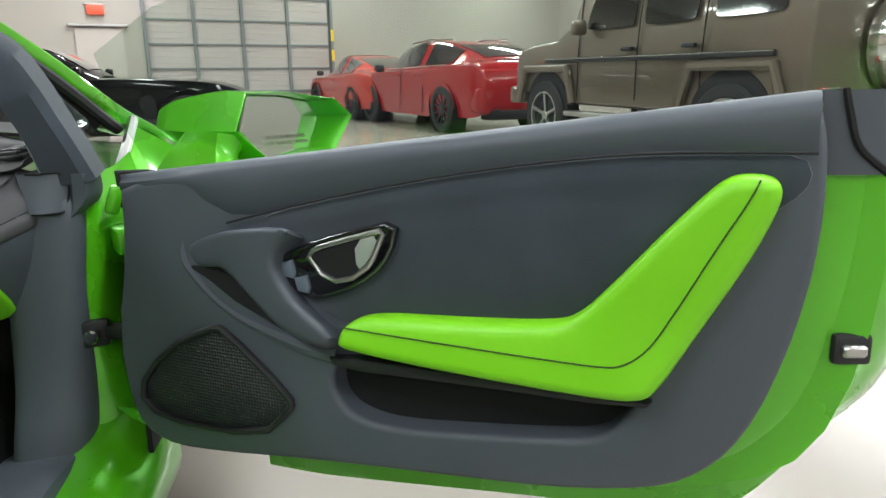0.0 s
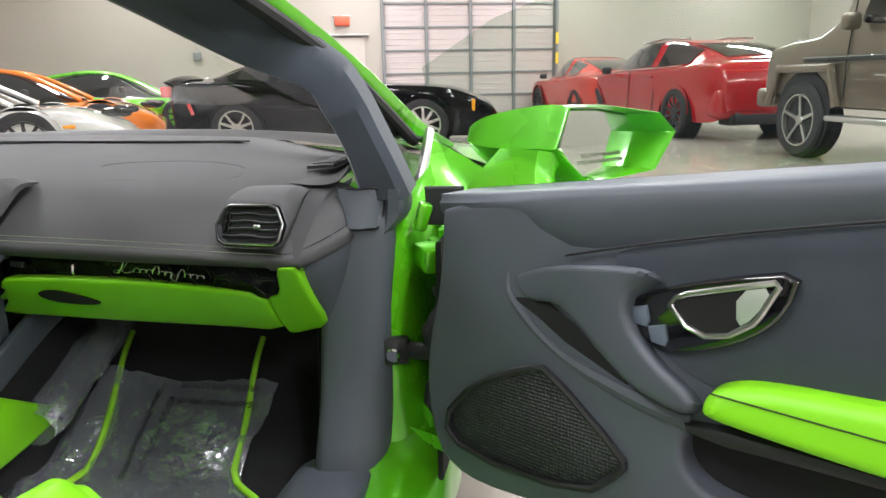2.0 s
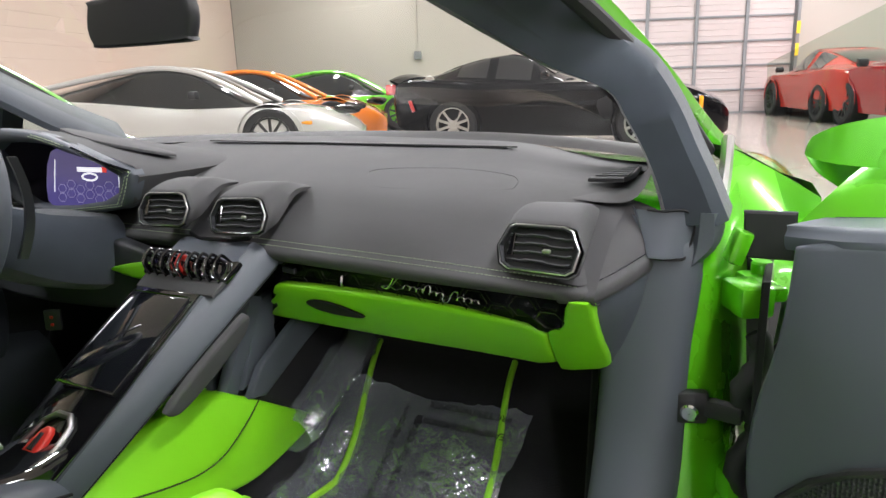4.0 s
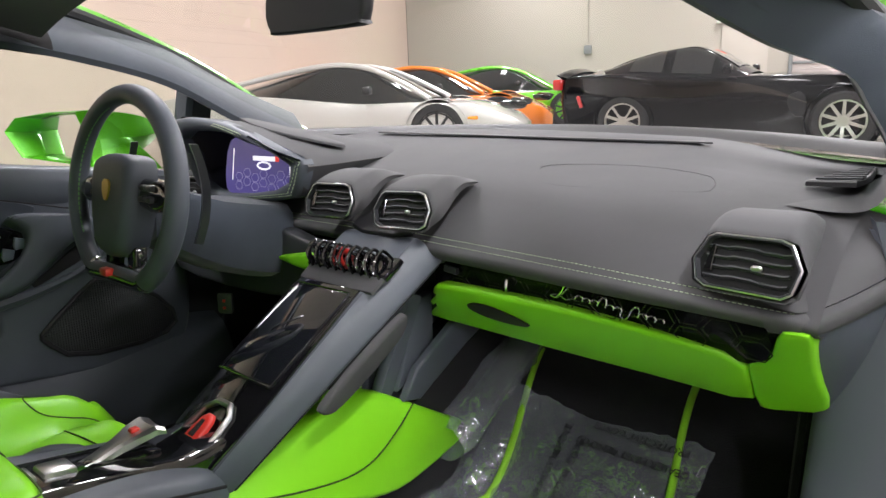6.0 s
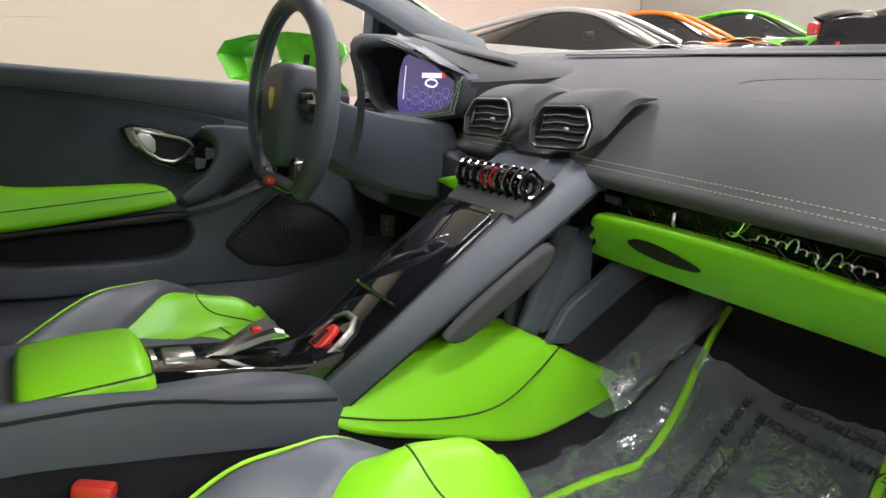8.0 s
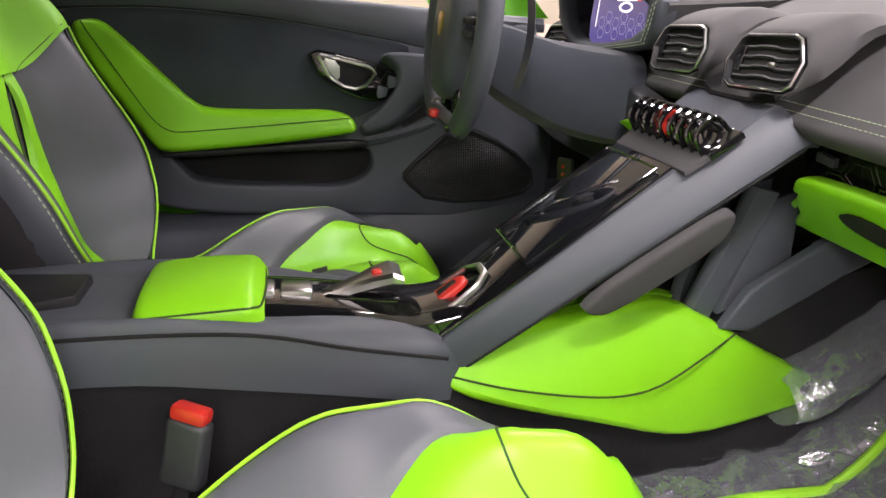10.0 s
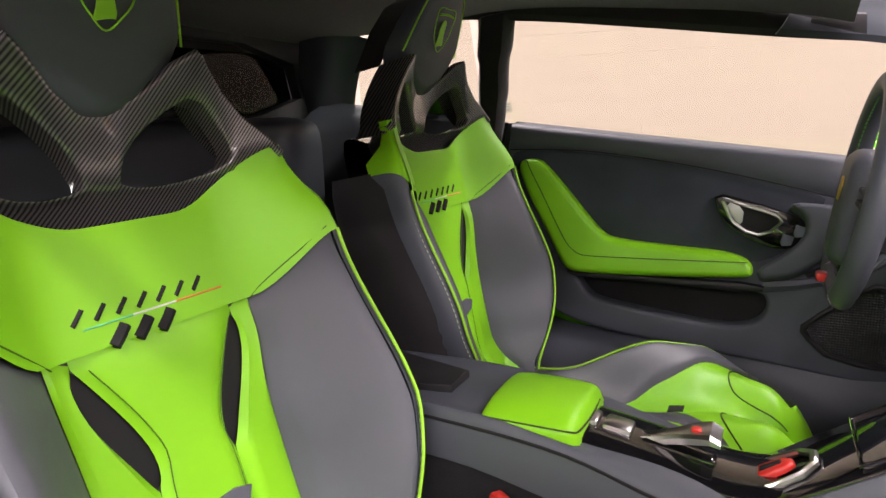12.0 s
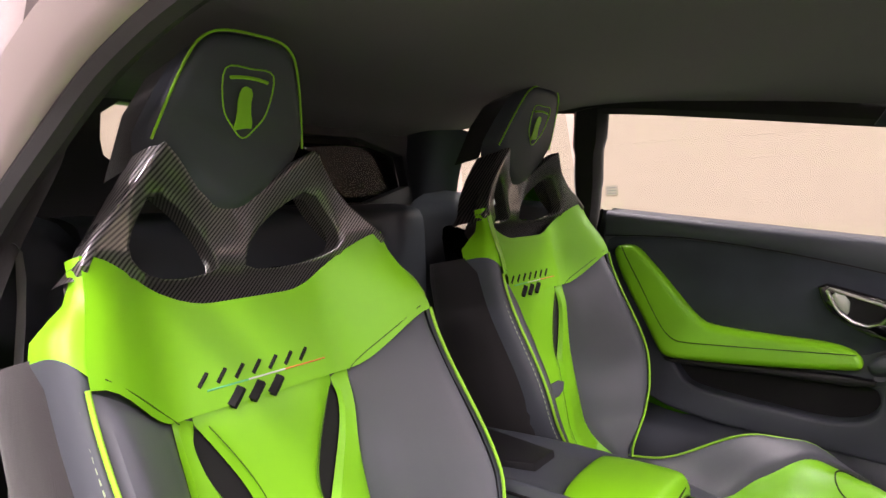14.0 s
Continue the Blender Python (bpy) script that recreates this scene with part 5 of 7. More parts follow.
for i in range(7):
    for j in range(2):
        cx, cz = -0.37 + 0.028 * i, 0.725 + 0.018 * j + (0.009 if i % 2 else 0)
        tube([dsp(cx + 0.013 * math.cos(a), cz + 0.009 * math.sin(a), 0.007) for a in [k * math.tau / 6 for k in range(6)]], 0.0006, 4, True, dh)
part("display_grid", dh, material("display_lilac", (0.3, 0.28, 0.5), 0.3, emit=0.35), bn, "faint lilac hexagons")
for u in (-0.395, -0.20):
    part("display_mark", tube([dsp(u, 0.735), dsp(u + (0.012 if u < -0.3 else -0.012) * 0.4, 0.80)], 0.0009, 5), WHITELIT, bn, "thin lit line")
sp_ = [V(*bin_at(u, v, 0.031)) for u, v in ((-0.36, 0.852), (-0.30, 0.838), (-0.163, 0.787), (-0.153, 0.772), (-0.176, 0.724), (-0.195, 0.716), (-0.36, 0.697))]
for k in (0, 1):
    part("binnacle_stitching", stitches(spline([p + V(-0.009 * k, 0, -0.003 * k * (1 if p.z > 0.76 else -1)) for p in sp_], 6), 0.0008, 0.005, 0.003), STITCH, bn, "pale green stitching")
part("column_shroud", loft([[(-0.34 + a * wx, y, 0.655 + b * hz + dz) for a, b in ((-1, 0.7), (-0.6, 1), (0.6, 1), (1, 0.7), (1, -0.5), (0.7, -1), (-0.7, -1), (-1, -0.5))]
                            for y, wx, hz, dz in ((0.755, 0.070, 0.050, 0.050), (0.80, 0.085, 0.062, 0.028), (0.87, 0.115, 0.070, -0.005), (0.95, 0.125, 0.075, -0.025), (1.0, 0.130, 0.075, -0.03))], 2, 2, True, True), SUEDE, dash, "grey steering column shroud")
for s in (-1,):
    part("stalk", block(0.08, 0.02, 0.03, pose(-0.335 + s * 0.14, 0.795, 0.735, 0, 0, s * 12), 0.008, 2), PLASTIC, dash, "black column stalk")
part("lower_knee_panel", panel(chaikin([(-0.66, 0.66), (-0.10, 0.66), (-0.11, 0.54), (-0.2, 0.51), (-0.5, 0.50), (-0.66, 0.52)], 1), on_y(1.0), 0.03, 0.012, 3), PLASTIC, dash, "dark knee panel")
lsw = part("lid_switch", block(0.034, 0.012, 0.045, pose(-0.375, 0.937, 0.482, 0, 0, 35), 0.006, 2), PLASTIC, dash, "dark switch plate")
for k in (0, 1):
    part("switch_lamp", block(0.006, 0.004, 0.006, pose(-0.371, 0.931, 0.489 - 0.015 * k, 0, 0, 35), 0.001, 1), RED, lsw)

dash.matrix_basis = RAKE

# rear-view mirror
rv = thing("rear_view_mirror", "black frameless rear view mirror under the headliner", "rear view mirror")
part("housing", loft([[(0.082 + a * 0.108 * k, 0.85 + y, 1.027 + b * 0.034 * k) for a, b in ((-1, -0.2), (-0.93, 0.75), (-0.8, 1), (0.8, 1), (0.95, 0.75), (1, 0.0), (0.92, -0.8), (0.8, -1), (-0.75, -1), (-0.92, -0.85))]
                      for y, k in ((0.0, 0.93), (0.004, 1.0), (0.02, 1.0), (0.04, 0.75), (0.05, 0.3))], 2, 3, True, True), BLACK, rv)
part("mirror_stem", tube([(0.082, 0.89, 1.035), (0.082, 0.90, 1.08), (0.077, 0.86, 1.115)], 0.012, 10), BLACK, rv, "black stem")

# ---- steering wheel ----
RIMSTITCH = material("green_stitch", (0.12, 0.30, 0.10), 0.7)
PADDLE = material("dark_metal", (0.10, 0.105, 0.115), 0.35, metal=0.7, bump=0.05, scale=400)
sw = thing("steering_wheel", "dark leather flat bottomed steering wheel with green stitching", "steering wheel")
SWC, TL = V(-0.303, 0.731, 0.743), radians(9)
wheel_at = on_axes(SWC, (1, 0, 0), (0, math.sin(TL), math.cos(TL)))


def rim_pt(a, r=0.169):
    u, v = (r + 0.012) * math.cos(a), (r - 0.004) * math.sin(a)
    if v < -0.141:
        v = -0.141 - (v + 0.141) * 0.12 - 0.004
    return (u, v)


part("rim", tube([wheel_at(*rim_pt(k * math.tau / 72), 0.012) for k in range(72)], 0.0185, 14, True, flat=0.86), GREY, sw, "grey leather rim")
bot = [rim_pt(a) for a in [radians(238) + radians(64) * k / 14 for k in range(15)]]
part("rim_base", tube([wheel_at(u, v, 0.012) for u, v in bot], 0.0192, 12, flat=0.88), GLOSS, sw, "piano black rim base")
for s in (1, -1):
    ang = [radians(90 - s * (18 + 2.2 * k)) for k in range(50)]
    part("rim_stitching", stitches([wheel_at(*rim_pt(a, 0.153), 0.018) for a in ang], 0.0017, 0.006, 0.003), RIMSTITCH, sw, "pale green stitching")
hub = chaikin([(-0.074, 0.040), (-0.052, 0.064), (0.052, 0.064), (0.074, 0.040), (0.072, -0.04), (0.045, -0.112), (-0.045, -0.112), (-0.072, -0.04)], 2)
part("hub", panel(hub, lambda u, v, w: wheel_at(u, v, w - 0.012), 0.052, 0.022, 6), GREY, sw, "grey leather hub pad")
badge = panel(chaikin([(-0.014, 0.020), (0.014, 0.020), (0.013, -0.004), (0, -0.020), (-0.013, -0.004)], 1), lambda u, v, w: wheel_at(u, v, w + 0.0395), 0.003, 0.001, 1)
part("badge", badge, material("gold_badge", (0.75, 0.5, 0.12), 0.3, metal=0.9), sw, "small gold shield badge")
for s in (1, -1):
    sp = part("spoke", panel(chaikin([(s * 0.05, 0.03), (s * 0.16, 0.02), (s * 0.165, -0.015), (s * 0.12, -0.03), (s * 0.05, -0.02)], 1), lambda u, v, w: wheel_at(u, v, w - 0.012), 0.03, 0.01, 3), GLOSS, sw, "piano black spoke")
    for j in range(4):
        part("button", block(0.018, 0.016, 0.010, Matrix.Translation(wheel_at(s * 0.09 + 0.022 * (j % 2), 0.012 - 0.018 * (j // 2), 0.018)), 0.003, 2), PLASTIC, sp, "black spoke button")
    part("lower_spoke", panel(chaikin([(s * 0.022, -0.075), (s * 0.045, -0.06), (s * 0.062, -0.142), (s * 0.03, -0.145)], 1), lambda u, v, w: wheel_at(u, v, w - 0.008), 0.022, 0.007, 3), GLOSS, sw, "piano black lower spoke")
    pd = [wheel_at(s * (0.128 + 0.030 * math.sin(k * math.pi / 10) ** 0.8 - 0.004 * k), -0.095 + 0.0205 * k, -0.05 - 0.012 * math.sin(k * math.pi / 10)) for k in range(1, 10)]
    part("paddle", grid([[V(*p) + V(-0.015, 0, 0), V(*p) + V(0, -0.006, 0), V(*p) + V(0.015, 0, 0), V(*p) + V(0, 0.006, 0)] for p in pd], True, False, True), PADDLE, sw, "dark metal shift paddle")
part("mode_switch", block(0.026, 0.016, 0.014, Matrix.Translation(wheel_at(0.0, -0.137, 0.034)), 0.004, 2), RED, sw, "red drive mode switch")

sw.matrix_basis = RAKE

# ---- centre console ----
cn = thing("centre_console", "grey leather centre console with gloss black trim and screen", "console")
slim = lambda y: 1 - 0.42 * smooth01(0.54, 0.68, y)
part("tunnel", loft([[(x * (1 - 0.66 * smooth01(0.56, 0.70, y)), y, z) for x, z in ((0.1335, zc), (0.132, zc + 0.4 * (zs - zc)), (0.128, zs - 0.02), (0.118, zs), (0.085, zt), (0.0, zt + 0.002), (-0.085, zt), (-0.118, zs), (-0.128, zs - 0.02), (-0.132, zc + 0.4 * (zs - zc)), (-0.1335, zc))]
                     for y, zs, zt, zc in ((-0.30, 0.49, 0.50, 0.44), (0.0, 0.50, 0.505, 0.441), (0.24, 0.503, 0.495, 0.436), (0.37, 0.487, 0.478, 0.414), (0.50, 0.452, 0.462, 0.386), (0.58, 0.430, 0.440, 0.366), (0.66, 0.398, 0.400, 0.335), (0.80, 0.392, 0.394, 0.31), (0.95, 0.385, 0.385, 0.29), (1.25, 0.36, 0.36, 0.26))], 3, 4), GREY, cn, "grey leather tunnel", 50)
for s in (1, -1):
    part("tunnel_carpet", loft([mx([(0.1265 * slim(y), y, zc + 0.012), (0.1315 * slim(y), y, zc - 0.004), (0.145 * slim(y), y, zc - 0.08), (0.160 * slim(y), y, 0.19), (0.165 * slim(y), y, 0.12)], s) for y, zc in ((-0.30, 0.44), (0.0, 0.441), (0.24, 0.436), (0.37, 0.414), (0.50, 0.386), (0.58, 0.366), (0.70, 0.335), (0.95, 0.29), (1.25, 0.26))], 3, 3), CARPET, cn, "black carpeted tunnel flank")
for s in (1, -1):
    part("tunnel_seam", tube(spline([(s * 0.1275, -0.1, 0.487), (s * 0.1275, 0.137, 0.491), (s * 0.1275, 0.37, 0.476), (s * 0.1275, 0.50, 0.442), (s * 0.1275, 0.60, 0.417)], 6), 0.0022, 6), VOID, cn)


def slope(u, v, w):
    """v runs up the sloping bridge from its foot."""
    y = 0.60 + v * 0.835
    return (u, y - w * 0.55, 0.425 + v * 0.55 + w * 0.835)


def brow(v):
    """Half width of the bridge at its lower seam."""
    return 0.094 + 0.146 * (v - 0.037)


rows = []
for v in (-0.05, 0.0, 0.08, 0.16, 0.24, 0.32, 0.40, 0.44, 0.455):
    e = brow(v)
    t_ = 0.084 + 0.016 * smooth01(0.30, 0.40, v)
    half = [(t_, 0.003), (t_ + 0.010, 0.001), (0.5 * (t_ + e) + 0.010, -0.014), (e + 0.004, -0.036), (e + 0.003, -0.043), (e - 0.004, -0.047)]
    if v > 0.45:
        half = [(a - 0.006, b - 0.010) for a, b in half]
    rows.append([slope(-a, v, b) for a, b in reversed(half)] + [slope(0, v, half[0][1])] + [slope(a, v, b) for a, b in half])
part("bridge", loft(rows, 2, 3, False, False), GREY, cn, "grey leather sloping bridge", 50)
part("bridge_back", panel([(-brow(0.455), -0.05), (brow(0.455), -0.05), (0.105, -0.010), (-0.105, -0.010)], lambda u, b, w: slope(u, 0.452 + w, b), 0.003, 0.001, 1), GREY, cn, "grey leather end of the bridge")
part("bridge_floor", grid([[slope(-brow(v), v, -0.046), slope(brow(v), v, -0.046)] for v in (-0.05, 0.2, 0.452)]), PLASTIC, cn, "dark underside of the bridge")
for s in (1, -1):
    part("bridge_seam", tube([slope(s * (brow(v) + 0.0005), v, -0.0455) for v in (0.0, 0.05, 0.10, 0.15, 0.20, 0.25, 0.30, 0.35, 0.40, 0.44)], 0.0022, 6), VOID, cn, "dark seam")
part("gloss_plate", panel([(-0.085, -0.03), (-0.101, 0.08), (-0.110, 0.322), (0.084, 0.322), (0.090, 0.10), (0.085, -0.03)], slope, 0.007, 0.003, 2), GLOSS, cn, "piano black centre plate")
part("touch_screen", panel([(-0.096, 0.13), (-0.096, 0.306), (0.073, 0.306), (0.073, 0.13)], slope, 0.012, 0.003, 2), SCREEN, cn, "dark glossy touch screen")
part("screen_edge", tube([slope(u, v, 0.012) for u, v in ((-0.098, 0.128), (-0.098, 0.308), (0.075, 0.308), (0.075, 0.128))], 0.0018, 6, True), GLOSS, cn)
part("metal_plate", panel([(-0.118, 0.322), (-0.124, 0.356), (0.124, 0.356), (0.118, 0.322)], slope, 0.006, 0.003, 2), DASHL, cn, "grey switch panel")
sb = part("switch_bank", panel([(-0.128, 0.352), (-0.130, 0.395), (0.130, 0.395), (0.128, 0.352)], slope, 0.010, 0.004, 2), GLOSS, cn, "row of toggle switches")
for k in range(9):
    u = -0.120 + 0.0272 * k
    mat = RED if k == 4 else (CHROME if k % 2 else GLOSS)
    part("toggle", tube([slope(u, 0.357, 0.004), slope(u, 0.362, 0.026), slope(u, 0.374, 0.030), slope(u, 0.385, 0.012)], 0.0055, 8), mat, sb)
    part("guard", tube(spline([slope(u + 0.0136, 0.350, 0.004), slope(u + 0.0136, 0.354, 0.030), slope(u + 0.0136, 0.380, 0.036), slope(u + 0.0136, 0.390, 0.008)], 4), 0.0028, 6), GLOSS, sb)
part("bridge_hollow", panel(chaikin([(-0.10, 0.44), (0.10, 0.44), (0.09, 0.49), (-0.09, 0.49)], 1), slope, 0.008, 0.003, 1), BLACK, cn, "black tray behind the switches")
for s in (1, -1):
    rest = lambda v, q, w: slope(s * (brow(v) + 0.004 - 0.45 * q + 0.95 * w), v, -0.046 - q - 0.3 * w)
    part("side_pad", panel(chaikin([(0.148, 0.002), (0.325, 0.0), (0.345, 0.010), (0.338, 0.028), (0.315, 0.046), (0.178, 0.047), (0.150, 0.028)], 2), rest, 0.016, 0.007, 4), DASHL, cn, "dark padded knee rest")
    part("prop", strip(mx([(0.020, 0.945, 0.395), (0.028, 0.955, 0.43), (0.04, 0.982, 0.50), (0.05, 1.005, 0.565)], s), (0, 1, -0.3), 0.040, (1, 0, 0), 0.032, 0.3), GREY, cn, "grey plastic prop")
    part("prop_web", panel([(0.965, 0.40), (1.02, 0.55), (1.06, 0.56), (1.06, 0.44)], on_x(s * 0.03, s), 0.02, 0.005, 2), GREY, cn, "grey web behind the prop")
    part("shin_panel", panel([(0.955, 0.392), (0.99, 0.442), (1.064, 0.483), (1.10, 0.503), (1.22, 0.510), (1.20, 0.478), (1.12, 0.446), (0.997, 0.383)], on_x(s * 0.064, s), 0.02, 0.006, 3), GREY, cn, "grey leather shin panel")
    part("shin_step", panel([(0.98, 0.375), (1.12, 0.446), (1.26, 0.47), (1.28, 0.36), (1.05, 0.28), (0.98, 0.30)], on_x(s * 0.058, s), 0.016, 0.005, 2), BLACK, cn, "black plastic panel below")
part("cup_holder", spun([(0.034, 0.0), (0.036, 0.03), (0.031, 0.03), (0.029, 0.005), (0.001, 0.004)], 24, pose(-0.04, 0.87, 0.388)), GLOSS, cn, "dark round cup holder")
kp = [(0.592, 0.386), (0.603, 0.402), (0.63, 0.413), (0.69, 0.415), (0.74, 0.420), (0.80, 0.424), (0.87, 0.426), (0.912, 0.420), (0.968, 0.388), (1.04, 0.343), (1.100, 0.308), (1.108, 0.292), (1.088, 0.276), (1.0, 0.260), (0.93, 0.253), (0.87, 0.263), (0.80, 0.290), (0.70, 0.325), (0.635, 0.352), (0.60, 0.372)]


def knee_at(s):
    return lambda u, v, w: (s * (0.122 - 0.03 * (u - 0.59) - (0.034 - w) - 0.088 * smooth01(0.355, 0.445, v)), u, v)


for s in (1, -1):
    kpp = part("knee_pad", panel(chaikin(kp, 1), knee_at(s), 0.034, 0.010, 4), GREEN, cn, "green leather knee pad")
    part("pad_seam", tube(spline([knee_at(s)(u, v, 0.0345) for u, v in ((0.594, 0.386), (0.67, 0.364), (0.75, 0.342), (0.815, 0.331), (0.867, 0.338), (0.925, 0.367), (0.975, 0.386))], 6), 0.0016, 5), DKSTITCH, kpp, "dark seam")
# armrest lid, shifter strip, start switch
rowsA = []
for y, k, h in ((0.277, 0.82, 0.45), (0.282, 0.94, 0.85), (0.292, 1.0, 1.0), (0.335, 1.0, 1.05), (0.380, 0.98, 1.0), (0.398, 0.93, 0.9), (0.408, 0.78, 0.5)):
    rowsA.append([(0.112 * k * a, y, 0.474 + (0.036 * b if b > 0 else 0.028 * b) * h) for a, b in ((-0.86, -0.8), (-1.0, 0.2), (-0.95, 0.66), (-0.6, 0.95), (0.0, 1.02), (0.6, 0.95), (0.95, 0.66), (1.0, 0.2), (0.86, -0.8))])
ar = part("armrest_lid", loft(rowsA, 3, 3, True, True), GREEN, cn, "green leather armrest lid", 60)
part("lid_seam", tube(spline([(0.1095, y, 0.496) for y in (0.288, 0.32, 0.35, 0.38)] + [(0.102, 0.400, 0.494), (0.085, 0.407, 0.492), (0.01, 0.410, 0.491), (-0.06, 0.407, 0.491)], 4), 0.0013, 5), DKSTITCH, ar, "dark seam")
part("rear_tray", panel(chaikin([(-0.08, -0.25), (0.08, -0.25), (0.085, 0.22), (-0.085, 0.22)], 1), lambda u, v, w: (u, v, 0.498 + w), 0.012, 0.005, 2), BLACK, cn, "black rear tray")
part("shifter_plate", loft([[(x * k, y, z + dz) for x, dz in ((-0.078, -0.012), (-0.072, 0.004), (-0.03, 0.008), (0.03, 0.008), (0.072, 0.004), (0.078, -0.012))] for y, z, k in ((0.375, 0.480, 1.0), (0.45, 0.468, 1.0), (0.52, 0.455, 1.02), (0.58, 0.444, 1.05), (0.63, 0.448, 1.0))], 3, 3), GLOSS, cn, "piano black shifter strip")
for k in range(2):
    part("selector_key", block(0.05, 0.036, 0.012, pose(0.0, 0.40 + 0.042 * k, 0.484 - 0.006 * k, -8, 0, 0), 0.004, 2), SATIN, cn, "satin metal key")
lever_rows = []
for y, z, hw, th in ((0.455, 0.480, 0.014, 0.008), (0.485, 0.486, 0.016, 0.010), (0.512, 0.495, 0.019, 0.012), (0.532, 0.502, 0.030, 0.012), (0.552, 0.506, 0.036, 0.011), (0.564, 0.500, 0.034, 0.008)):
    z -= 0.010
    lever_rows.append([(-hw, y, z - th), (-hw, y, z - 0.004), (-hw * 0.8, y, z), (-hw * 0.25, y, z - 0.003), (hw * 0.25, y, z - 0.003), (hw * 0.8, y, z), (hw, y, z - 0.004), (hw, y, z - th)])
part("shift_lever", grid(lever_rows, True, False, True), SATIN, cn, "satin metal shift lever", 25)
part("lever_boot", block(0.05, 0.09, 0.02, pose(0.0, 0.515, 0.458, -8, 0, 0), 0.006, 2), GLOSS, cn, "piano black lever base")
part("park_button", block(0.014, 0.012, 0.006, pose(0.0, 0.535, 0.491), 0.002, 1), RED, cn, "red park button")
stb = lambda u, v, w: slope(u * 1.2, v * 1.2 + 0.022, w + 0.012)
sr = part("starter_surround", tube([stb(u, v, 0.0) for u, v in chaikin([(-0.032, -0.05), (0.032, -0.05), (0.042, 0.0), (0.03, 0.05), (-0.03, 0.05), (-0.042, 0.0)], 1)], 0.005, 8, True), SATIN, cn, "satin metal starter surround")
part("starter_flap", panel(chaikin([(-0.015, -0.024), (0.015, -0.024), (0.019, 0.006), (0.011, 0.032), (-0.011, 0.032), (-0.019, 0.006)], 1), stb, 0.009, 0.005, 3), RED, sr, "red starter flap")
part("flap_slot", panel([(-0.007, 0.000), (0.007, 0.000), (0.004, 0.022), (-0.004, 0.022)], stb, 0.0105, 0.001, 1), VOID, sr)

# the console is slim and stands on the cabin's middle line
for ob in cn.children_recursive:
    ob.data.transform(Matrix.Translation((0.06, 0, 0)) @ Matrix.Diagonal((0.72, 1, 1, 1)))
cn.matrix_basis = RAKE

# ---- seats ----
RECLINE = {"back": radians(16), "thigh": 0.088, "crest": 0.100}


def back_at(u, s, w):
    """A place on the seat back: u across, s up the back, w forwards of its plane."""
    r = RECLINE["back"]
    return V(u, 0.13 - s * math.sin(r) + w * math.cos(r), 0.303 + s * math.cos(r) + w * math.sin(r))


def ridge(s):
    """Half width and rise of the side bolster's crest at height s."""
    r = 0.135 + 0.062 * smooth01(0.0, 0.09, s) + 0.053 * smooth01(0.06, 0.22, s) - 0.030 * smooth01(0.46, 0.58, s)
    h = 0.020 + 0.032 * smooth01(0.0, 0.15, s) - 0.052 * smooth01(0.20, 0.46, s) - 0.032 * smooth01(0.46, 0.58, s)
    return r, h


def hollow(u, s):
    r, h = ridge(s)
    a = abs(u)
    c = -0.078 + 0.038 * smooth01(0.10, -0.03, s)
    return c + (h - c) * smooth01(0.115, r + 0.004, a)


def back_patch(u0, u1, s0, s1, puff=0.008, nu=10, ns=24, tuck=0.006, edge=None):
    """A piece of upholstery on the seat back between two borders, tucked in at its seams."""
    rows = []
    for i in range(ns + 1):
        row = []
        for j in range(nu + 1):
            q, p = j / nu, i / ns
            sa, sb = s0(q), s1(q)
            s = sa + (sb - sa) * p
            a, b = u0(s), u1(s)
            u = a + (b - a) * q
            f = min(1, 6 * min(q, 1 - q)) * min(1, 9 * min(p, 1 - p))
            f = math.sqrt(max(0, f))
            row.append(back_at(u, s, hollow(u, s) - tuck + (puff + tuck) * f))
        rows.append(row)
    return grid(rows)


def crest_z(y):
    """Height of the cushion's side crest."""
    return 0.303 + RECLINE["crest"] * smooth01(0.19, 0.41, y) - 0.066 * smooth01(0.48, 0.62, y) - 0.05 * smooth01(0.60, 0.68, y)


def cushion_z(u, y):
    a = abs(u)
    z = 0.283 + 0.040 * smooth01(0.28, 0.5, y)
    z += (crest_z(y) - z) * smooth01(0.03 + 0.04 * smooth01(0.5, 0.3, y), crest_u(y), a) if y < 0.66 else 0
    z += RECLINE["thigh"] * smooth01(0.42, 0.57, y) * math.exp(-((a - 0.09) / (0.055 if a < 0.09 else 0.055 + 0.2 * (0.088 - RECLINE["thigh"]))) ** 2)
    z -= 0.05 * smooth01(0.56, 0.64, y) * math.exp(-(a / 0.022) ** 2)
    z -= 0.10 * max(0, (y - 0.615) / 0.09) ** 2
    return z


def crest_u(y):
    return 0.15 + 0.05 * smooth01(0.13, 0.30, y) - 0.012 * smooth01(0.5, 0.66, y)


SEAMG = material("green_seam", (0.05, 0.13, 0.008), 0.7)


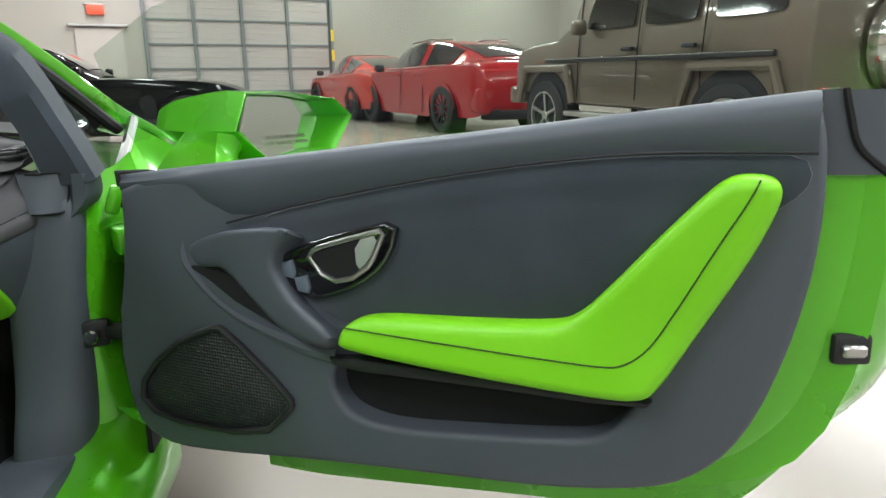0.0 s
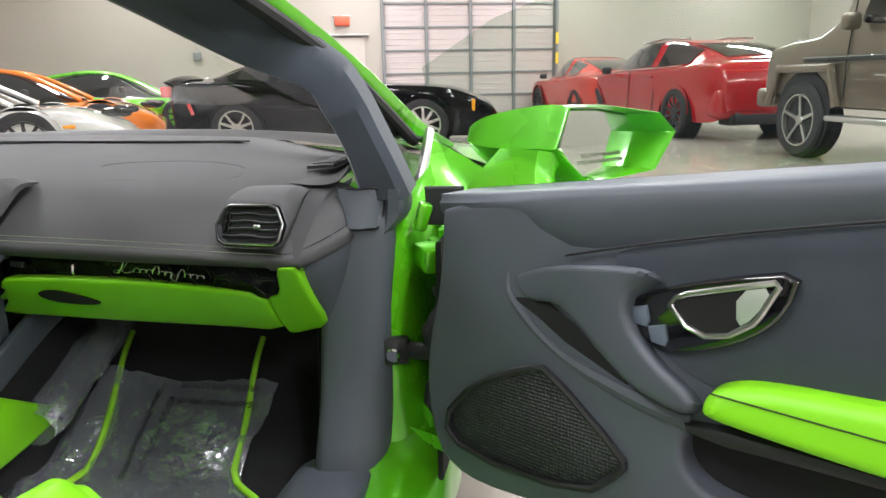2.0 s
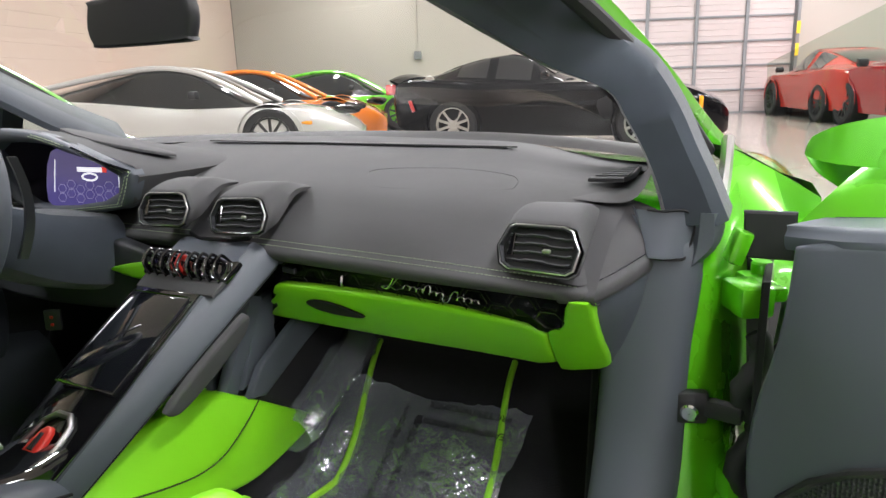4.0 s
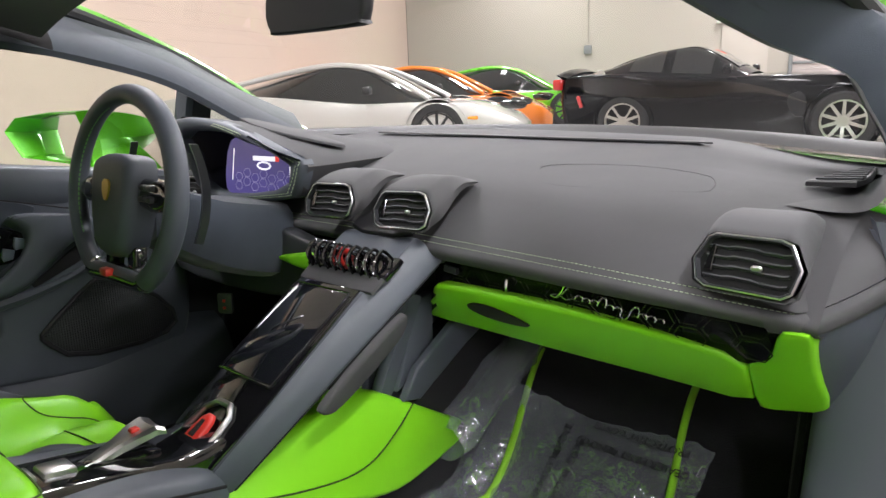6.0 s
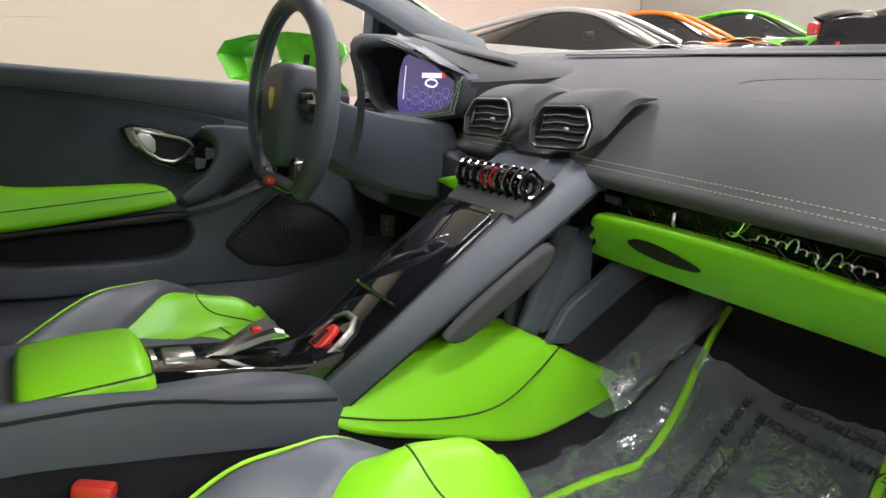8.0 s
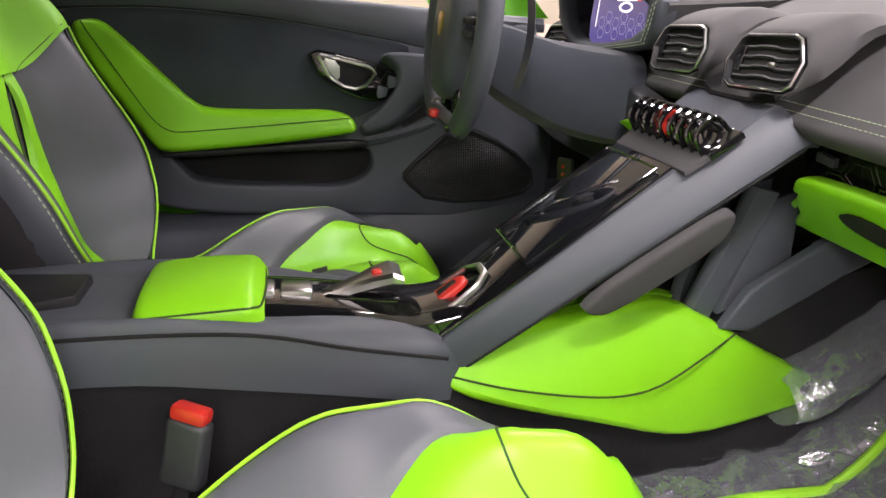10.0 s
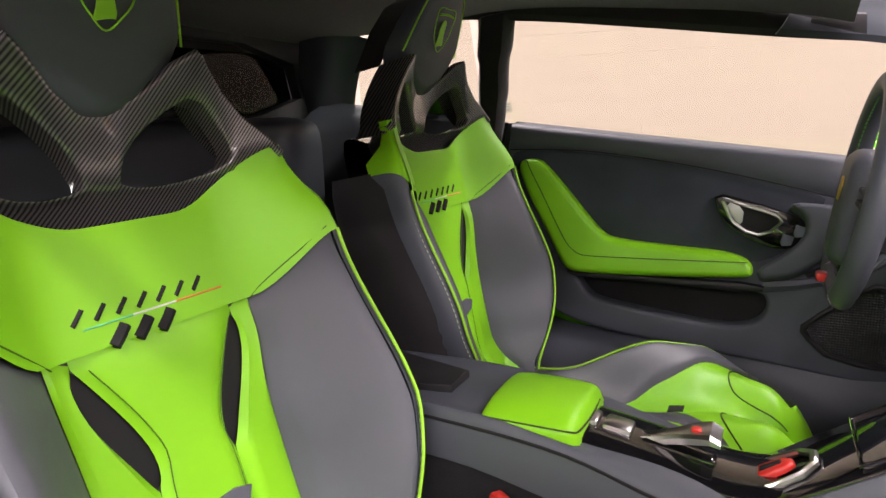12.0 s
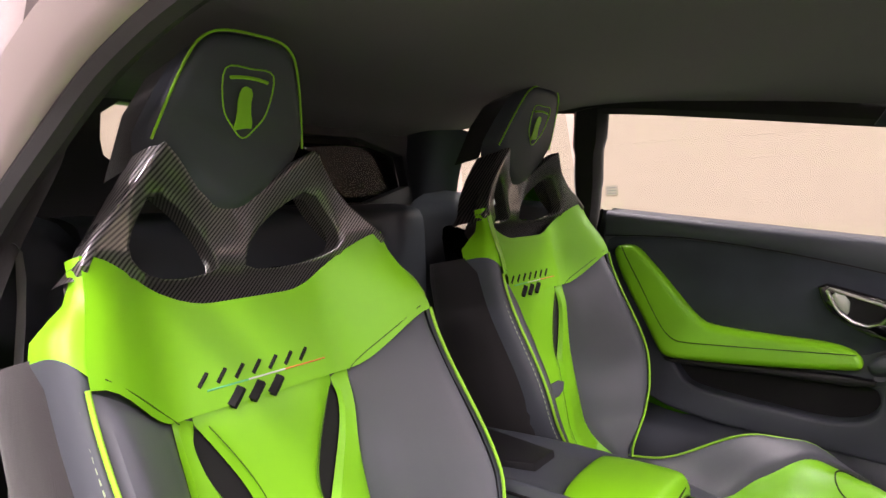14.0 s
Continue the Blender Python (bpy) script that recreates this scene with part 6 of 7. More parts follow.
def build_seat(recline, thigh, crest):
    RECLINE["back"], RECLINE["thigh"], RECLINE["crest"] = radians(recline), thigh, crest
    st = thing("sport_seat", "green and grey leather sport seat with carbon fibre back", "car seat", "seats of the green car")
    one = lambda v: (lambda q: v)
    # the belt slots open between the middle cover and its side strips
    def mid(s, side=0):
        c = 0.056 + 0.052 * smooth01(0.24, 0.40, s)
        return c + (0.034 * side - 0.018) * max(0.0, 1 - ((s - 0.318) / 0.074) ** 2) ** 0.7

    def bol(s):
        return 0.127 + 0.010 * smooth01(0.25, 0.41, s)
    # foam under the covers, then lower and upper middle
    part("back_foam", back_patch(lambda s: -ridge(s)[0] - 0.004, lambda s: ridge(s)[0] + 0.004, one(-0.03), lambda q: 0.52 + 0.060 * smooth01(0.12, 0.5, abs(q - 0.5)), -0.010, 30, 30, 0.010), SEATG, st, "grey leather under cover")
    part("middle_cover", back_patch(lambda s: -mid(s), mid, one(-0.03), one(0.43), 0.004, 14, 40, 0.004), GREEN, st, "green leather middle cover")
    part("yoke", back_patch(lambda s: -(ridge(s)[0] + 0.003), lambda s: ridge(s)[0] + 0.003, lambda q: 0.405 + 0.054 * smooth01(0.27, 0.5, abs(q - 0.5)), lambda q: 0.527 + 0.060 * smooth01(0.12, 0.5, abs(q - 0.5)), 0.0045, 34, 14, -0.0045), GREEN, st, "green leather shoulder yoke")
    for s_ in (1, -1):
        sg = s_
        part("side_strip", back_patch(lambda s: sg * mid(s, 1), lambda s: sg * bol(s), one(-0.02), lambda q: 0.40 + 0.012 * q, 0.004, 6, 40, 0.004), GREEN, st, "green leather side strip")
        part("belt_slot", back_patch(lambda s: sg * mid(s, -0.3), lambda s: sg * mid(s, 1.3), one(0.244), one(0.394), -0.007, 4, 24, 0.008), VOID, st, "black belt slot")
        part("back_bolster", back_patch(lambda s: sg * bol(s), lambda s: sg * ridge(s)[0], lambda q: -0.01 + 0.03 * q, lambda q: 0.402 + 0.056 * q ** 0.9, 0.010, 12, 30), SEATG, st, "grey leather back bolster")
        crest = [back_at(sg * (ridge(s)[0] + 0.005), s, hollow(ridge(s)[0], s) + 0.004) for s in [0.0 + 0.46 * k / 30 for k in range(31)]]
        part("bolster_piping", tube(crest, 0.0026, 7), PIPE, st, "bright green piping")
        # outer flank wrapping to the shell
        rows = []
        for k in range(27):
            s = -0.02 + 0.607 * k / 26
            r, h = ridge(s)
            top = smooth01(0.44, 0.50, s)
            tilt = 1.3 * smooth01(0.36, 0.46, s) * smooth01(0.58, 0.50, s)
            rows.append([back_at(sg * (r + a), s + a * tilt, hw) for a, hw in ((0.0, hollow(r, s) - 0.002), (0.010, h - 0.003), (0.017, h - 0.014), (0.020, h - 0.032), (0.020, h - 0.055 - 0.02 * top))])
        lo, hi = [r for r in rows[:22]], [[r[0] + V(0, 0.004, 0.001)] + [r[0] + (p - r[0]) * (1 - 0.75 * smooth01(0, 4, i)) for p in r[1:]] for i, r in enumerate(rows[21:])]
        part("flank", loft(lo, 3, 1), GREY, st, "grey leather flank")
        part("flank_stitching", stitches([back_at(sg * (ridge(s)[0] + 0.0115), s, ridge(s)[1] - 0.0042) for s in [0.01 + 0.44 * k / 40 for k in range(41)]], 0.0008, 0.006, 0.004), STITCH, st, "pale stitching")
        part("shoulder", loft(hi, 3, 1), GREEN, st, "green leather shoulder")
        rows = []
        for k in range(20):
            s = -0.06 + 0.56 * k / 19
            r, h = ridge(s)
            wd = 0.024 + 0.006 * smooth01(0.05, 0.3, s)
            rows.append([back_at(sg * (r + 0.017), s, h - 0.030), back_at(sg * (r + wd), s, h - 0.07), back_at(sg * (r + wd), s, -0.13), back_at(sg * (r - 0.02), s, -0.165), back_at(0, s, -0.17)])
        part("back_shell", loft(rows, 3, 1), LINER, st, "dark suede back shell")
    for sg in (1, -1):
        part("yoke_seam", tube(spline([back_at(sg * u, s, hollow(u, s) + 0.0045) for u, s in ((0.132, 0.402), (0.152, 0.417), (0.20, 0.446), (0.236, 0.466))], 6), 0.0008, 5), SEAMG, st)
        part("cover_seam", tube(spline([back_at(sg * u, s, hollow(u, s) + 0.0045) for u, s in [(mid(0.03 + 0.036 * k) - 0.010, 0.03 + 0.036 * k) for k in range(11)]], 3), 0.0007, 5), SEAMG, st)
    # model emblem: plain bars
    em = lambda u, s: back_at(u, s, hollow(u, s) + 0.0045)
    for k in range(7):
        u0 = 0.098 - 0.0255 * k
        part("emblem_bar", tube([em(u0, 0.4345), em(u0 - 0.007, 0.4415), em(u0 - 0.014, 0.4485)], 0.0018, 5, flat=1.6), VOID, st, "black embroidered bar")
    for a, b, mt in ((0.088, 0.03, material("thread_green", (0.12, 0.6, 0.25), 0.6)), (0.03, -0.028, material("thread_white", (0.75, 0.78, 0.72), 0.6)), (-0.028, -0.098, material("thread_orange", (0.8, 0.25, 0.06), 0.6))):
        part("emblem_line", tube([em(a + (b - a) * k / 6, 0.4285) for k in range(7)], 0.0012, 5), mt, st, "thin coloured thread line")
    for u0 in (0.062, 0.032, 0.002):
        part("emblem_bar", tube([em(u0, 0.404), em(u0 - 0.010, 0.413), em(u0 - 0.019, 0.422)], 0.0042, 5, flat=1.8), VOID, st, "black embroidered bar")
    part("lower_slot", panel(chaikin([(-0.058, 0.203), (0.058, 0.203), (0.040, 0.170), (-0.040, 0.170)], 1), lambda u, s, w: back_at(u, s, hollow(u, s) + 0.0035 + w), 0.003, 0.001, 1), SEATG, st, "grey strip across the lower back")
    # carbon frame with two openings
    def frame_at(u, s, w):
        return back_at(u, s, w - 0.03 - 0.092 + 0.07 * min(1.1, (abs(u) / 0.22) ** 1.3) + 0.05 * max(0.0, (s - 0.58) / 0.12) ** 2 - 0.04 * smooth01(0.575, 0.545, s))
    out = [(-0.225, 0.555), (-0.17, 0.535), (-0.09, 0.515), (0.0, 0.50), (0.09, 0.515), (0.17, 0.535), (0.225, 0.555), (0.226, 0.585), (0.160, 0.648), (0.124, 0.695), (0.108, 0.708), (0.03, 0.652), (-0.03, 0.652), (-0.108, 0.708), (-0.124, 0.695), (-0.160, 0.648), (-0.226, 0.585)]
    hole = [(0.022, 0.568), (0.09, 0.562), (0.145, 0.570), (0.160, 0.590), (0.148, 0.618), (0.120, 0.660), (0.075, 0.640), (0.038, 0.610), (0.024, 0.582)]
    part("carbon_frame", panel(chaikin(out, 1), frame_at, 0.03, 0.008, 4, holes=[chaikin(hole, 1), chaikin([(-u, s) for u, s in hole], 1)]), CARBON, st, "lacquered carbon fibre frame", 50)
    for sg in (1, -1):
        rows = []
        for k in range(9):
            s = 0.565 + 0.135 * k / 8
            r = 0.226 - 0.104 * ((s - 0.565) / 0.135) ** 0.85
            rows.append([V(*frame_at(sg * (r - 0.003), s, 0.026)), V(*frame_at(sg * (r + 0.006), s, 0.012)), V(*frame_at(sg * (r + 0.006), s, -0.02)), V(*frame_at(sg * (r - 0.005), s, -0.05))])
        part("carbon_flank", loft(rows, 3, 2), CARBON, st, "lacquered carbon fibre flank", 50)
    rows = [[back_at(u * k, s, w) for u in (-0.17, -0.1, 0, 0.1, 0.17)] for s, w, k in ((0.40, -0.175, 1), (0.55, -0.175, 1.0), (0.575, -0.16, 0.95), (0.56, -0.13, 0.9))]
    part("back_ledge", loft(rows, 3, 3), GLOSS, st, "glossy black ledge behind the frame")
    # head pad
    hp = [(-0.122, 0.712), (-0.098, 0.770), (-0.074, 0.812), (-0.05, 0.828), (0.05, 0.828), (0.074, 0.812), (0.098, 0.770), (0.122, 0.712), (0.036, 0.640), (-0.036, 0.640)]

    def head_at(u, s, w):
        return back_at(u, s, w - 0.05 - 0.066 + 0.60 * (s - 0.643) - 0.012 * (u / 0.12) ** 2)
    hd = part("head_pad", panel(chaikin(hp, 2), head_at, 0.05, 0.018, 5), GREY, st, "dark leather head pad")
    pip = spline([head_at(u, s, 0.046) for u, s in ((-0.113, 0.715), (-0.095, 0.766), (-0.079, 0.801), (-0.064, 0.817), (-0.04, 0.8245), (0.0, 0.8255), (0.04, 0.8245), (0.064, 0.817), (0.079, 0.801), (0.095, 0.766), (0.113, 0.715))], 4)
    part("head_piping", tube(pip, 0.0017, 6), PIPE, hd, "bright green piping")
    sh = spline([(-0.036, 0.786), (0.0, 0.789), (0.036, 0.786), (0.033, 0.748), (0.018, 0.729), (0.0, 0.717), (-0.018, 0.729), (-0.033, 0.748)], 4, True)
    part("shield_outline", tube([head_at(u, s, 0.0505) for u, s in sh], 0.0011, 6, True), PIPE, hd, "green embroidered shield outline")
    part("shield_figure", panel(chaikin([(-0.008, 0.768), (0.008, 0.772), (0.014, 0.760), (0.012, 0.740), (0.016, 0.724), (-0.004, 0.728), (-0.014, 0.728), (-0.006, 0.750)], 1), lambda u, s, w: head_at(u, s, 0.0495 + w), 0.0015, 0.0005, 1), PIPE, hd, "plain green embroidered shape")
    part("shield_bar", tube([head_at(-0.028 + 0.0093 * k, 0.7780 + 0.002 * (1 - (k / 3 - 1) ** 2), 0.0503) for k in range(7)], 0.0024, 5), PIPE, hd, "green embroidered bar")
    rows = [[head_at(u, s, -0.0), head_at(u * 1.0, s, -0.06)] for u, s in ((-0.112, 0.70), (-0.098, 0.77), (-0.074, 0.81), (-0.04, 0.826), (0.04, 0.826), (0.074, 0.81), (0.098, 0.77), (0.112, 0.70))]
    part("head_shell", grid(rows), LINER, hd, "dark suede head shell")
    # cushion
    def cush(u0f, u1f, y0, y1, lift=0.0, tuck=0.005, n=12, m=24):
        rows = []
        for i in range(m + 1):
            y = y0 + (y1 - y0) * i / m
            row = []
            for j in range(n + 1):
                q = j / n
                a, b = u0f(y), u1f(y)
                u = a + (b - a) * q
                f = math.sqrt(max(0, min(1, 6 * min(q, 1 - q)) * min(1, 12 * min(i / m, 1 - i / m) + (1 if i > m / 2 else 0))))
                row.append(V(u, y, cushion_z(u, y) - tuck + (tuck + lift) * f))
            rows.append(row)
        return grid(rows)
    inner = lambda y: 0.012 + 0.09 * smooth01(0.30, 0.43, y) + 0.045 * smooth01(0.41, 0.53, y) + 0.06 * smooth01(0.54, 0.60, y)
    part("cushion_middle", cush(lambda y: -min(inner(y), crest_u(y)), lambda y: min(inner(y), crest_u(y)), 0.12, 0.70, 0.003, 0.002, 40, 56), GREEN, st, "green leather cushion")
    for sg in (1, -1):
        part("cushion_bolster", cush(lambda y: sg * min(inner(y), crest_u(y) - 0.004), lambda y: sg * crest_u(y), 0.13, 0.60, 0.007, 0.003, 10, 24), SEATG, st, "grey leather cushion bolster")
        pp = [V(sg * crest_u(y), y, cushion_z(crest_u(y), y) + 0.001) for y in [0.13 + 0.47 * k / 30 for k in range(31)]]
        part("cushion_piping", tube(pp, 0.0026, 7), PIPE, st, "bright green piping")
        rows = [[V(sg * crest_u(y), y, cushion_z(crest_u(y), y) - 0.002), V(sg * (crest_u(y) + 0.012), y, cushion_z(crest_u(y), y) - 0.022), V(sg * (crest_u(y) + 0.008), y, 0.26), V(sg * (crest_u(y) - 0.01), y, 0.17)] for y in [0.10 + 0.60 * k / 16 for k in range(17)]]
        part("cushion_flank", loft(rows, 3, 1), GREY, st, "grey leather cushion flank")
        sm = [V(sg * u, y, cushion_z(u, y) + 0.0042) for u, y in ((0.026, 0.655), (0.034, 0.60), (0.06, 0.558), (0.11, 0.55), (0.16, 0.585), (0.18, 0.62))]
        sm = [V(p.x, p.y, cushion_z(p.x, p.y) + 0.0033) for p in spline(sm, 8)]
        part("thigh_seam", tube(sm, 0.0014, 5), DKSTITCH, st, "dark seam")
    part("cushion_slot", panel([(0.026, 0.450), (0.054, 0.450), (0.054, 0.478), (0.026, 0.478)], lambda u, v, w: (u - 0.04, v, cushion_z(0, v) + 0.002 + w), 0.004, 0.001, 1), VOID, st, "black belt slot")
    rows = [[V(u, 0.70 - 0.02 * (abs(u) / 0.2) ** 2 + dy, z) for u in (-0.19, -0.1, 0, 0.1, 0.19)] for dy, z in ((-0.005, 0.18), (0.0, 0.168), (-0.03, 0.155))]
    part("seat_base", block(0.34, 0.50, 0.06, pose(0, 0.40, 0.182), 0.015, 2), BLACK, st, "black seat base")
    return st


build_seat(16, 0.088, 0.100).matrix_basis = RAKE @ pose(0.412, 0.098, 0.042) @ Matrix.Scale(0.93, 4)
build_seat(10.6, 0.036, 0.082).matrix_basis = RAKE @ pose(-0.298, 0.039, 0.054) @ Matrix.Scale(0.93, 4)


def buckle(x, y, z, rot):
    b = thing("belt_buckle", "black seat belt buckle with a red release", "belt buckle", "belt buckles")
    part("body", block(0.054, 0.028, 0.09, pose(0, 0, 0.06), 0.008, 3), PLASTIC, b)
    part("release", block(0.048, 0.025, 0.020, pose(0, 0.001, 0.112), 0.006, 2), RED, b, "red release button")
    part("stalk", block(0.022, 0.008, 0.10, pose(0, 0, 0.0), 0.003, 1), BLACK, b, "black stalk")
    b.matrix_basis = RAKE @ pose(x, y, z, *rot) @ Matrix.Scale(0.82, 4)
    return b


buckle(0.194, 0.312, 0.322, (-10, 10, 64))

# ---- floor mat and wrapping film ----


def foot_z(y):
    return 0.165 + 0.70 * max(0.0, y - 1.075) if y > 1.075 else 0.163 + 0.002 * math.sin(y)


mat = thing("floor_mat", "black carpet floor mat with bright green edging", "floor mat")
ml = lambda y: 0.190 + 0.014 * smooth01(0.95, 1.09, y) - 0.056 * smooth01(1.09, 1.36, y)
mr = lambda y: 0.62 - 0.115 * smooth01(0.98, 1.10, y) - 0.035 * smooth01(1.10, 1.34, y)
ys = [0.72 + 0.62 * k / 30 for k in range(31)]
rows = [[(ml(y) + (mr(y) - ml(y)) * j / 10, y, foot_z(y) + 0.008) for j in range(11)] for y in ys]
part("carpet_sheet", grid(rows), CARPET, mat)
for nm, f in (("edging", ml), ("edging", mr)):
    part(nm, tube([(f(y), y, foot_z(y) + 0.020) for y in ys], 0.0065, 8, flat=1.0), PIPE, mat, "bright green edging")
FILM = glass("wrapping_film", (0.88, 0.90, 0.92), 0.12, 0.30)
fnt = FILM.node_tree
fco, fno, fbp = fnt.nodes.new("ShaderNodeTexCoord"), fnt.nodes.new("ShaderNodeTexNoise"), fnt.nodes.new("ShaderNodeBump")
fno.inputs["Scale"].default_value, fno.inputs["Detail"].default_value, fno.inputs["Distortion"].default_value = 22.0, 2.0, 2.0
fbp.inputs["Strength"].default_value, fbp.inputs["Distance"].default_value = 0.55, 0.010
fnt.links.new(fco.outputs["Object"], fno.inputs["Vector"])
fnt.links.new(fno.outputs["Fac"], fbp.inputs["Height"])
for nd in fnt.nodes:
    if nd.type in ("BSDF_GLOSSY", "LAYER_WEIGHT"):
        fnt.links.new(fbp.outputs["Normal"], nd.inputs["Normal"])


hz, hm = fnt.nodes.new("ShaderNodeBsdfDiffuse"), fnt.nodes.new("ShaderNodeMixShader")
hz.inputs[0].default_value, hm.inputs[0].default_value = (0.72, 0.78, 0.84, 1), 0.15
fout = [nd for nd in fnt.nodes if nd.type == "OUTPUT_MATERIAL"][0]
fmix = [nd for nd in fnt.nodes if nd.type == "MIX_SHADER" and nd != hm][0]
fnt.links.new(fmix.outputs[0], hm.inputs[1])
fnt.links.new(hz.outputs[0], hm.inputs[2])
fnt.links.new(hm.outputs[0], fout.inputs[0])


def crumple(p, amp, f=14.0):
    return amp * (noise.noise(Vector(p) * f) + 0.6 * noise.noise(Vector(p) * f * 2.7))


film = thing("protective_film", "clear crumpled plastic film over the floor mat", "plastic film")
rows = []
for i in range(46):
    y = 0.70 + 0.55 * i / 45
    row = []
    for j in range(40):
        u = 0.12 + 0.02 * smooth01(1.1, 1.25, y) + (0.40 + 0.05 * smooth01(1.1, 1.0, y)) * j / 39
        row.append((u, y, foot_z(y) + 0.018 + max(-0.007, crumple((u, y, 0), 0.014, 18.0)) + 0.02 * smooth01(0.20, 0.14, u)))
    rows.append(row)
part("sheet", grid(rows), FILM, film)
INK = material("black_ink", (0.004, 0.004, 0.005), 0.6)
tilt = math.degrees(math.atan(0.70))
for k, (tx, a, b) in enumerate((("PROTECTIVE COVER", 0.42, 1.225), ("DEALER MUST REMOVE", 0.42, 1.195))):
    words("lettering", tx, 0.019, pose(a, b, foot_z(b) + 0.034, tilt, 0, 0) @ pose(0, 0, 0, 0, 0, 180), INK, film)
for k, tx in enumerate(("PROTECTIVE COVER", "DEALER MUST REMOVE")):
    words("lettering", tx, 0.019, pose(0.325 - 0.034 * k, 1.13, foot_z(1.13) + 0.036, tilt, 0, 0) @ pose(0, 0, 0, 0, 0, 90), INK, film)
for k in range(2):
    words("lettering", ("DEALER MUST REMOVE", "PROTECTIVE COVER")[k], 0.02, pose(0.38, 0.93 - 0.045 * k, 0.188, 0, 0, 180), INK, film)
bag = thing("pedal_bag", "clear plastic bag over the footrest beside the tunnel", "plastic bag")
rows = []
for i in range(22):
    t = i / 21
    y, z = 1.03 + 0.27 * t, 0.29 + 0.13 * t
    row = []
    for j in range(16):
        a = math.tau * j / 16
        p = V(0.145 + 0.045 * math.cos(a), y, z + 0.035 * math.sin(a))
        k = crumple(p, 0.012, 22)
        row.append(p + V(k * math.cos(a), 0, k * math.sin(a)))
    rows.append(row)
part("film", grid(rows, True), FILM, bag)
part("foot_plate", block(0.07, 0.24, 0.015, pose(0.145, 1.17, 0.35, 26, 0, 0), 0.005, 2), RUBBER, bag, "ribbed black foot plate")

# ---- parked cars ----


def make_car(name, label, m, length, width, height, profile, green, paint, front_w, rear_w, tyre=0.34, rim=BLACK, spokes=10, low_car=False, extras=None):
    """A parked car along +y from its tail at 0. profile: (y share, sill z, shoulder z, roof z, half width share, roof half width share)."""
    c = thing(name, label, "car", "parked cars")
    low, top = [], []
    for y, z0, z1, z2, hw, rw in profile:
        Y, W, R = y * length, hw * width / 2, rw * width / 2
        low.append([(-W * 0.93, Y, z0), (-W, Y, (z0 + z1) / 2), (-W * 0.985, Y, z1 * 0.93 + z0 * 0.07), (-W * 0.90, Y, z1), (-W * 0.4, Y, z1 + 0.02), (W * 0.4, Y, z1 + 0.02), (W * 0.90, Y, z1), (W * 0.985, Y, z1 * 0.93 + z0 * 0.07), (W, Y, (z0 + z1) / 2), (W * 0.93, Y, z0)])
        if z2 > z1:
            top.append([(-W * 0.90, Y, z1 - 0.01), (-(W * 0.9 * 0.45 + R * 0.55), Y, z1 + (z2 - z1) * 0.55), (-R, Y, z2 - 0.03), (-R * 0.5, Y, z2), (R * 0.5, Y, z2), (R, Y, z2 - 0.03), (W * 0.9 * 0.45 + R * 0.55, Y, z1 + (z2 - z1) * 0.55), (W * 0.90, Y, z1 - 0.01)])
    body = part("body", loft(low, 3, 4, False, True), paint, c, "", 50)
    part("cabin", loft(top, 3, 4), CARGLASS if low_car else paint, c, "dark glazed canopy" if low_car else "painted cabin", 50)
    if not low_car:
        fine = [list(r) for r in zip(*[spline(col, 4) for col in zip(*[spline(r, 4) for r in top])])]
        mid = sum((r[0].y for r in fine), 0.0) / len(fine)

        def pane(name, i0, i1, j0, j1, lab):
            rows_ = [[p + V(math.copysign(0.007, p.x) if j0 < 6 or j0 > 20 else 0.0, math.copysign(0.006, p.y - mid) if 6 < j0 < 20 else 0.0, 0.007) for p in fine[i][j0:j1 + 1]] for i in range(i0, i1 + 1)]
            part(name, grid(rows_), CARGLASS, c, lab, 60)
        n = len(fine) - 1
        for j0, j1 in ((1, 8), (20, 27)):
            split = n // 2 - 1
            pane("side_window", 4, split, j0, j1, "dark side window")
            pane("side_window", split + 1, n - 3, j0, j1, "dark side window")
        pane("rear_window", 1, 6, 9, 19, "dark rear window")
        pane("windscreen", n - 7, n - 1, 9, 19, "dark windscreen")
    for side in (1, -1):
        for yy in (front_w, rear_w):
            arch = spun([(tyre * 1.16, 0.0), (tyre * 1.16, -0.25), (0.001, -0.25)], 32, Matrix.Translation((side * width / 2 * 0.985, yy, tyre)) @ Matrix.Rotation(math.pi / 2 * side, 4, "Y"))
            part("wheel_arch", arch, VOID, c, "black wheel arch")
            car_wheel("wheel", c, side * (width / 2 - 0.115), yy, tyre, 0.24, rim, spokes, side)
            part("arch_lip", tube([(side * width / 2 * 0.992, yy + tyre * 1.16 * math.cos(a), tyre + tyre * 1.16 * math.sin(a)) for a in [math.pi * k / 20 for k in range(21)]], 0.007, 6), paint, c)
    if extras:
        extras(c, length, width)
    c.matrix_basis = m
    return c


def lamp(c, nm, x, y, z, sx, sy, sz, mat, rz=0, label=""):
    part(nm, block(sx, sy, sz, pose(x, y, z, 0, 0, rz), min(sx, sz, sy) * 0.3, 2), mat, c, label)


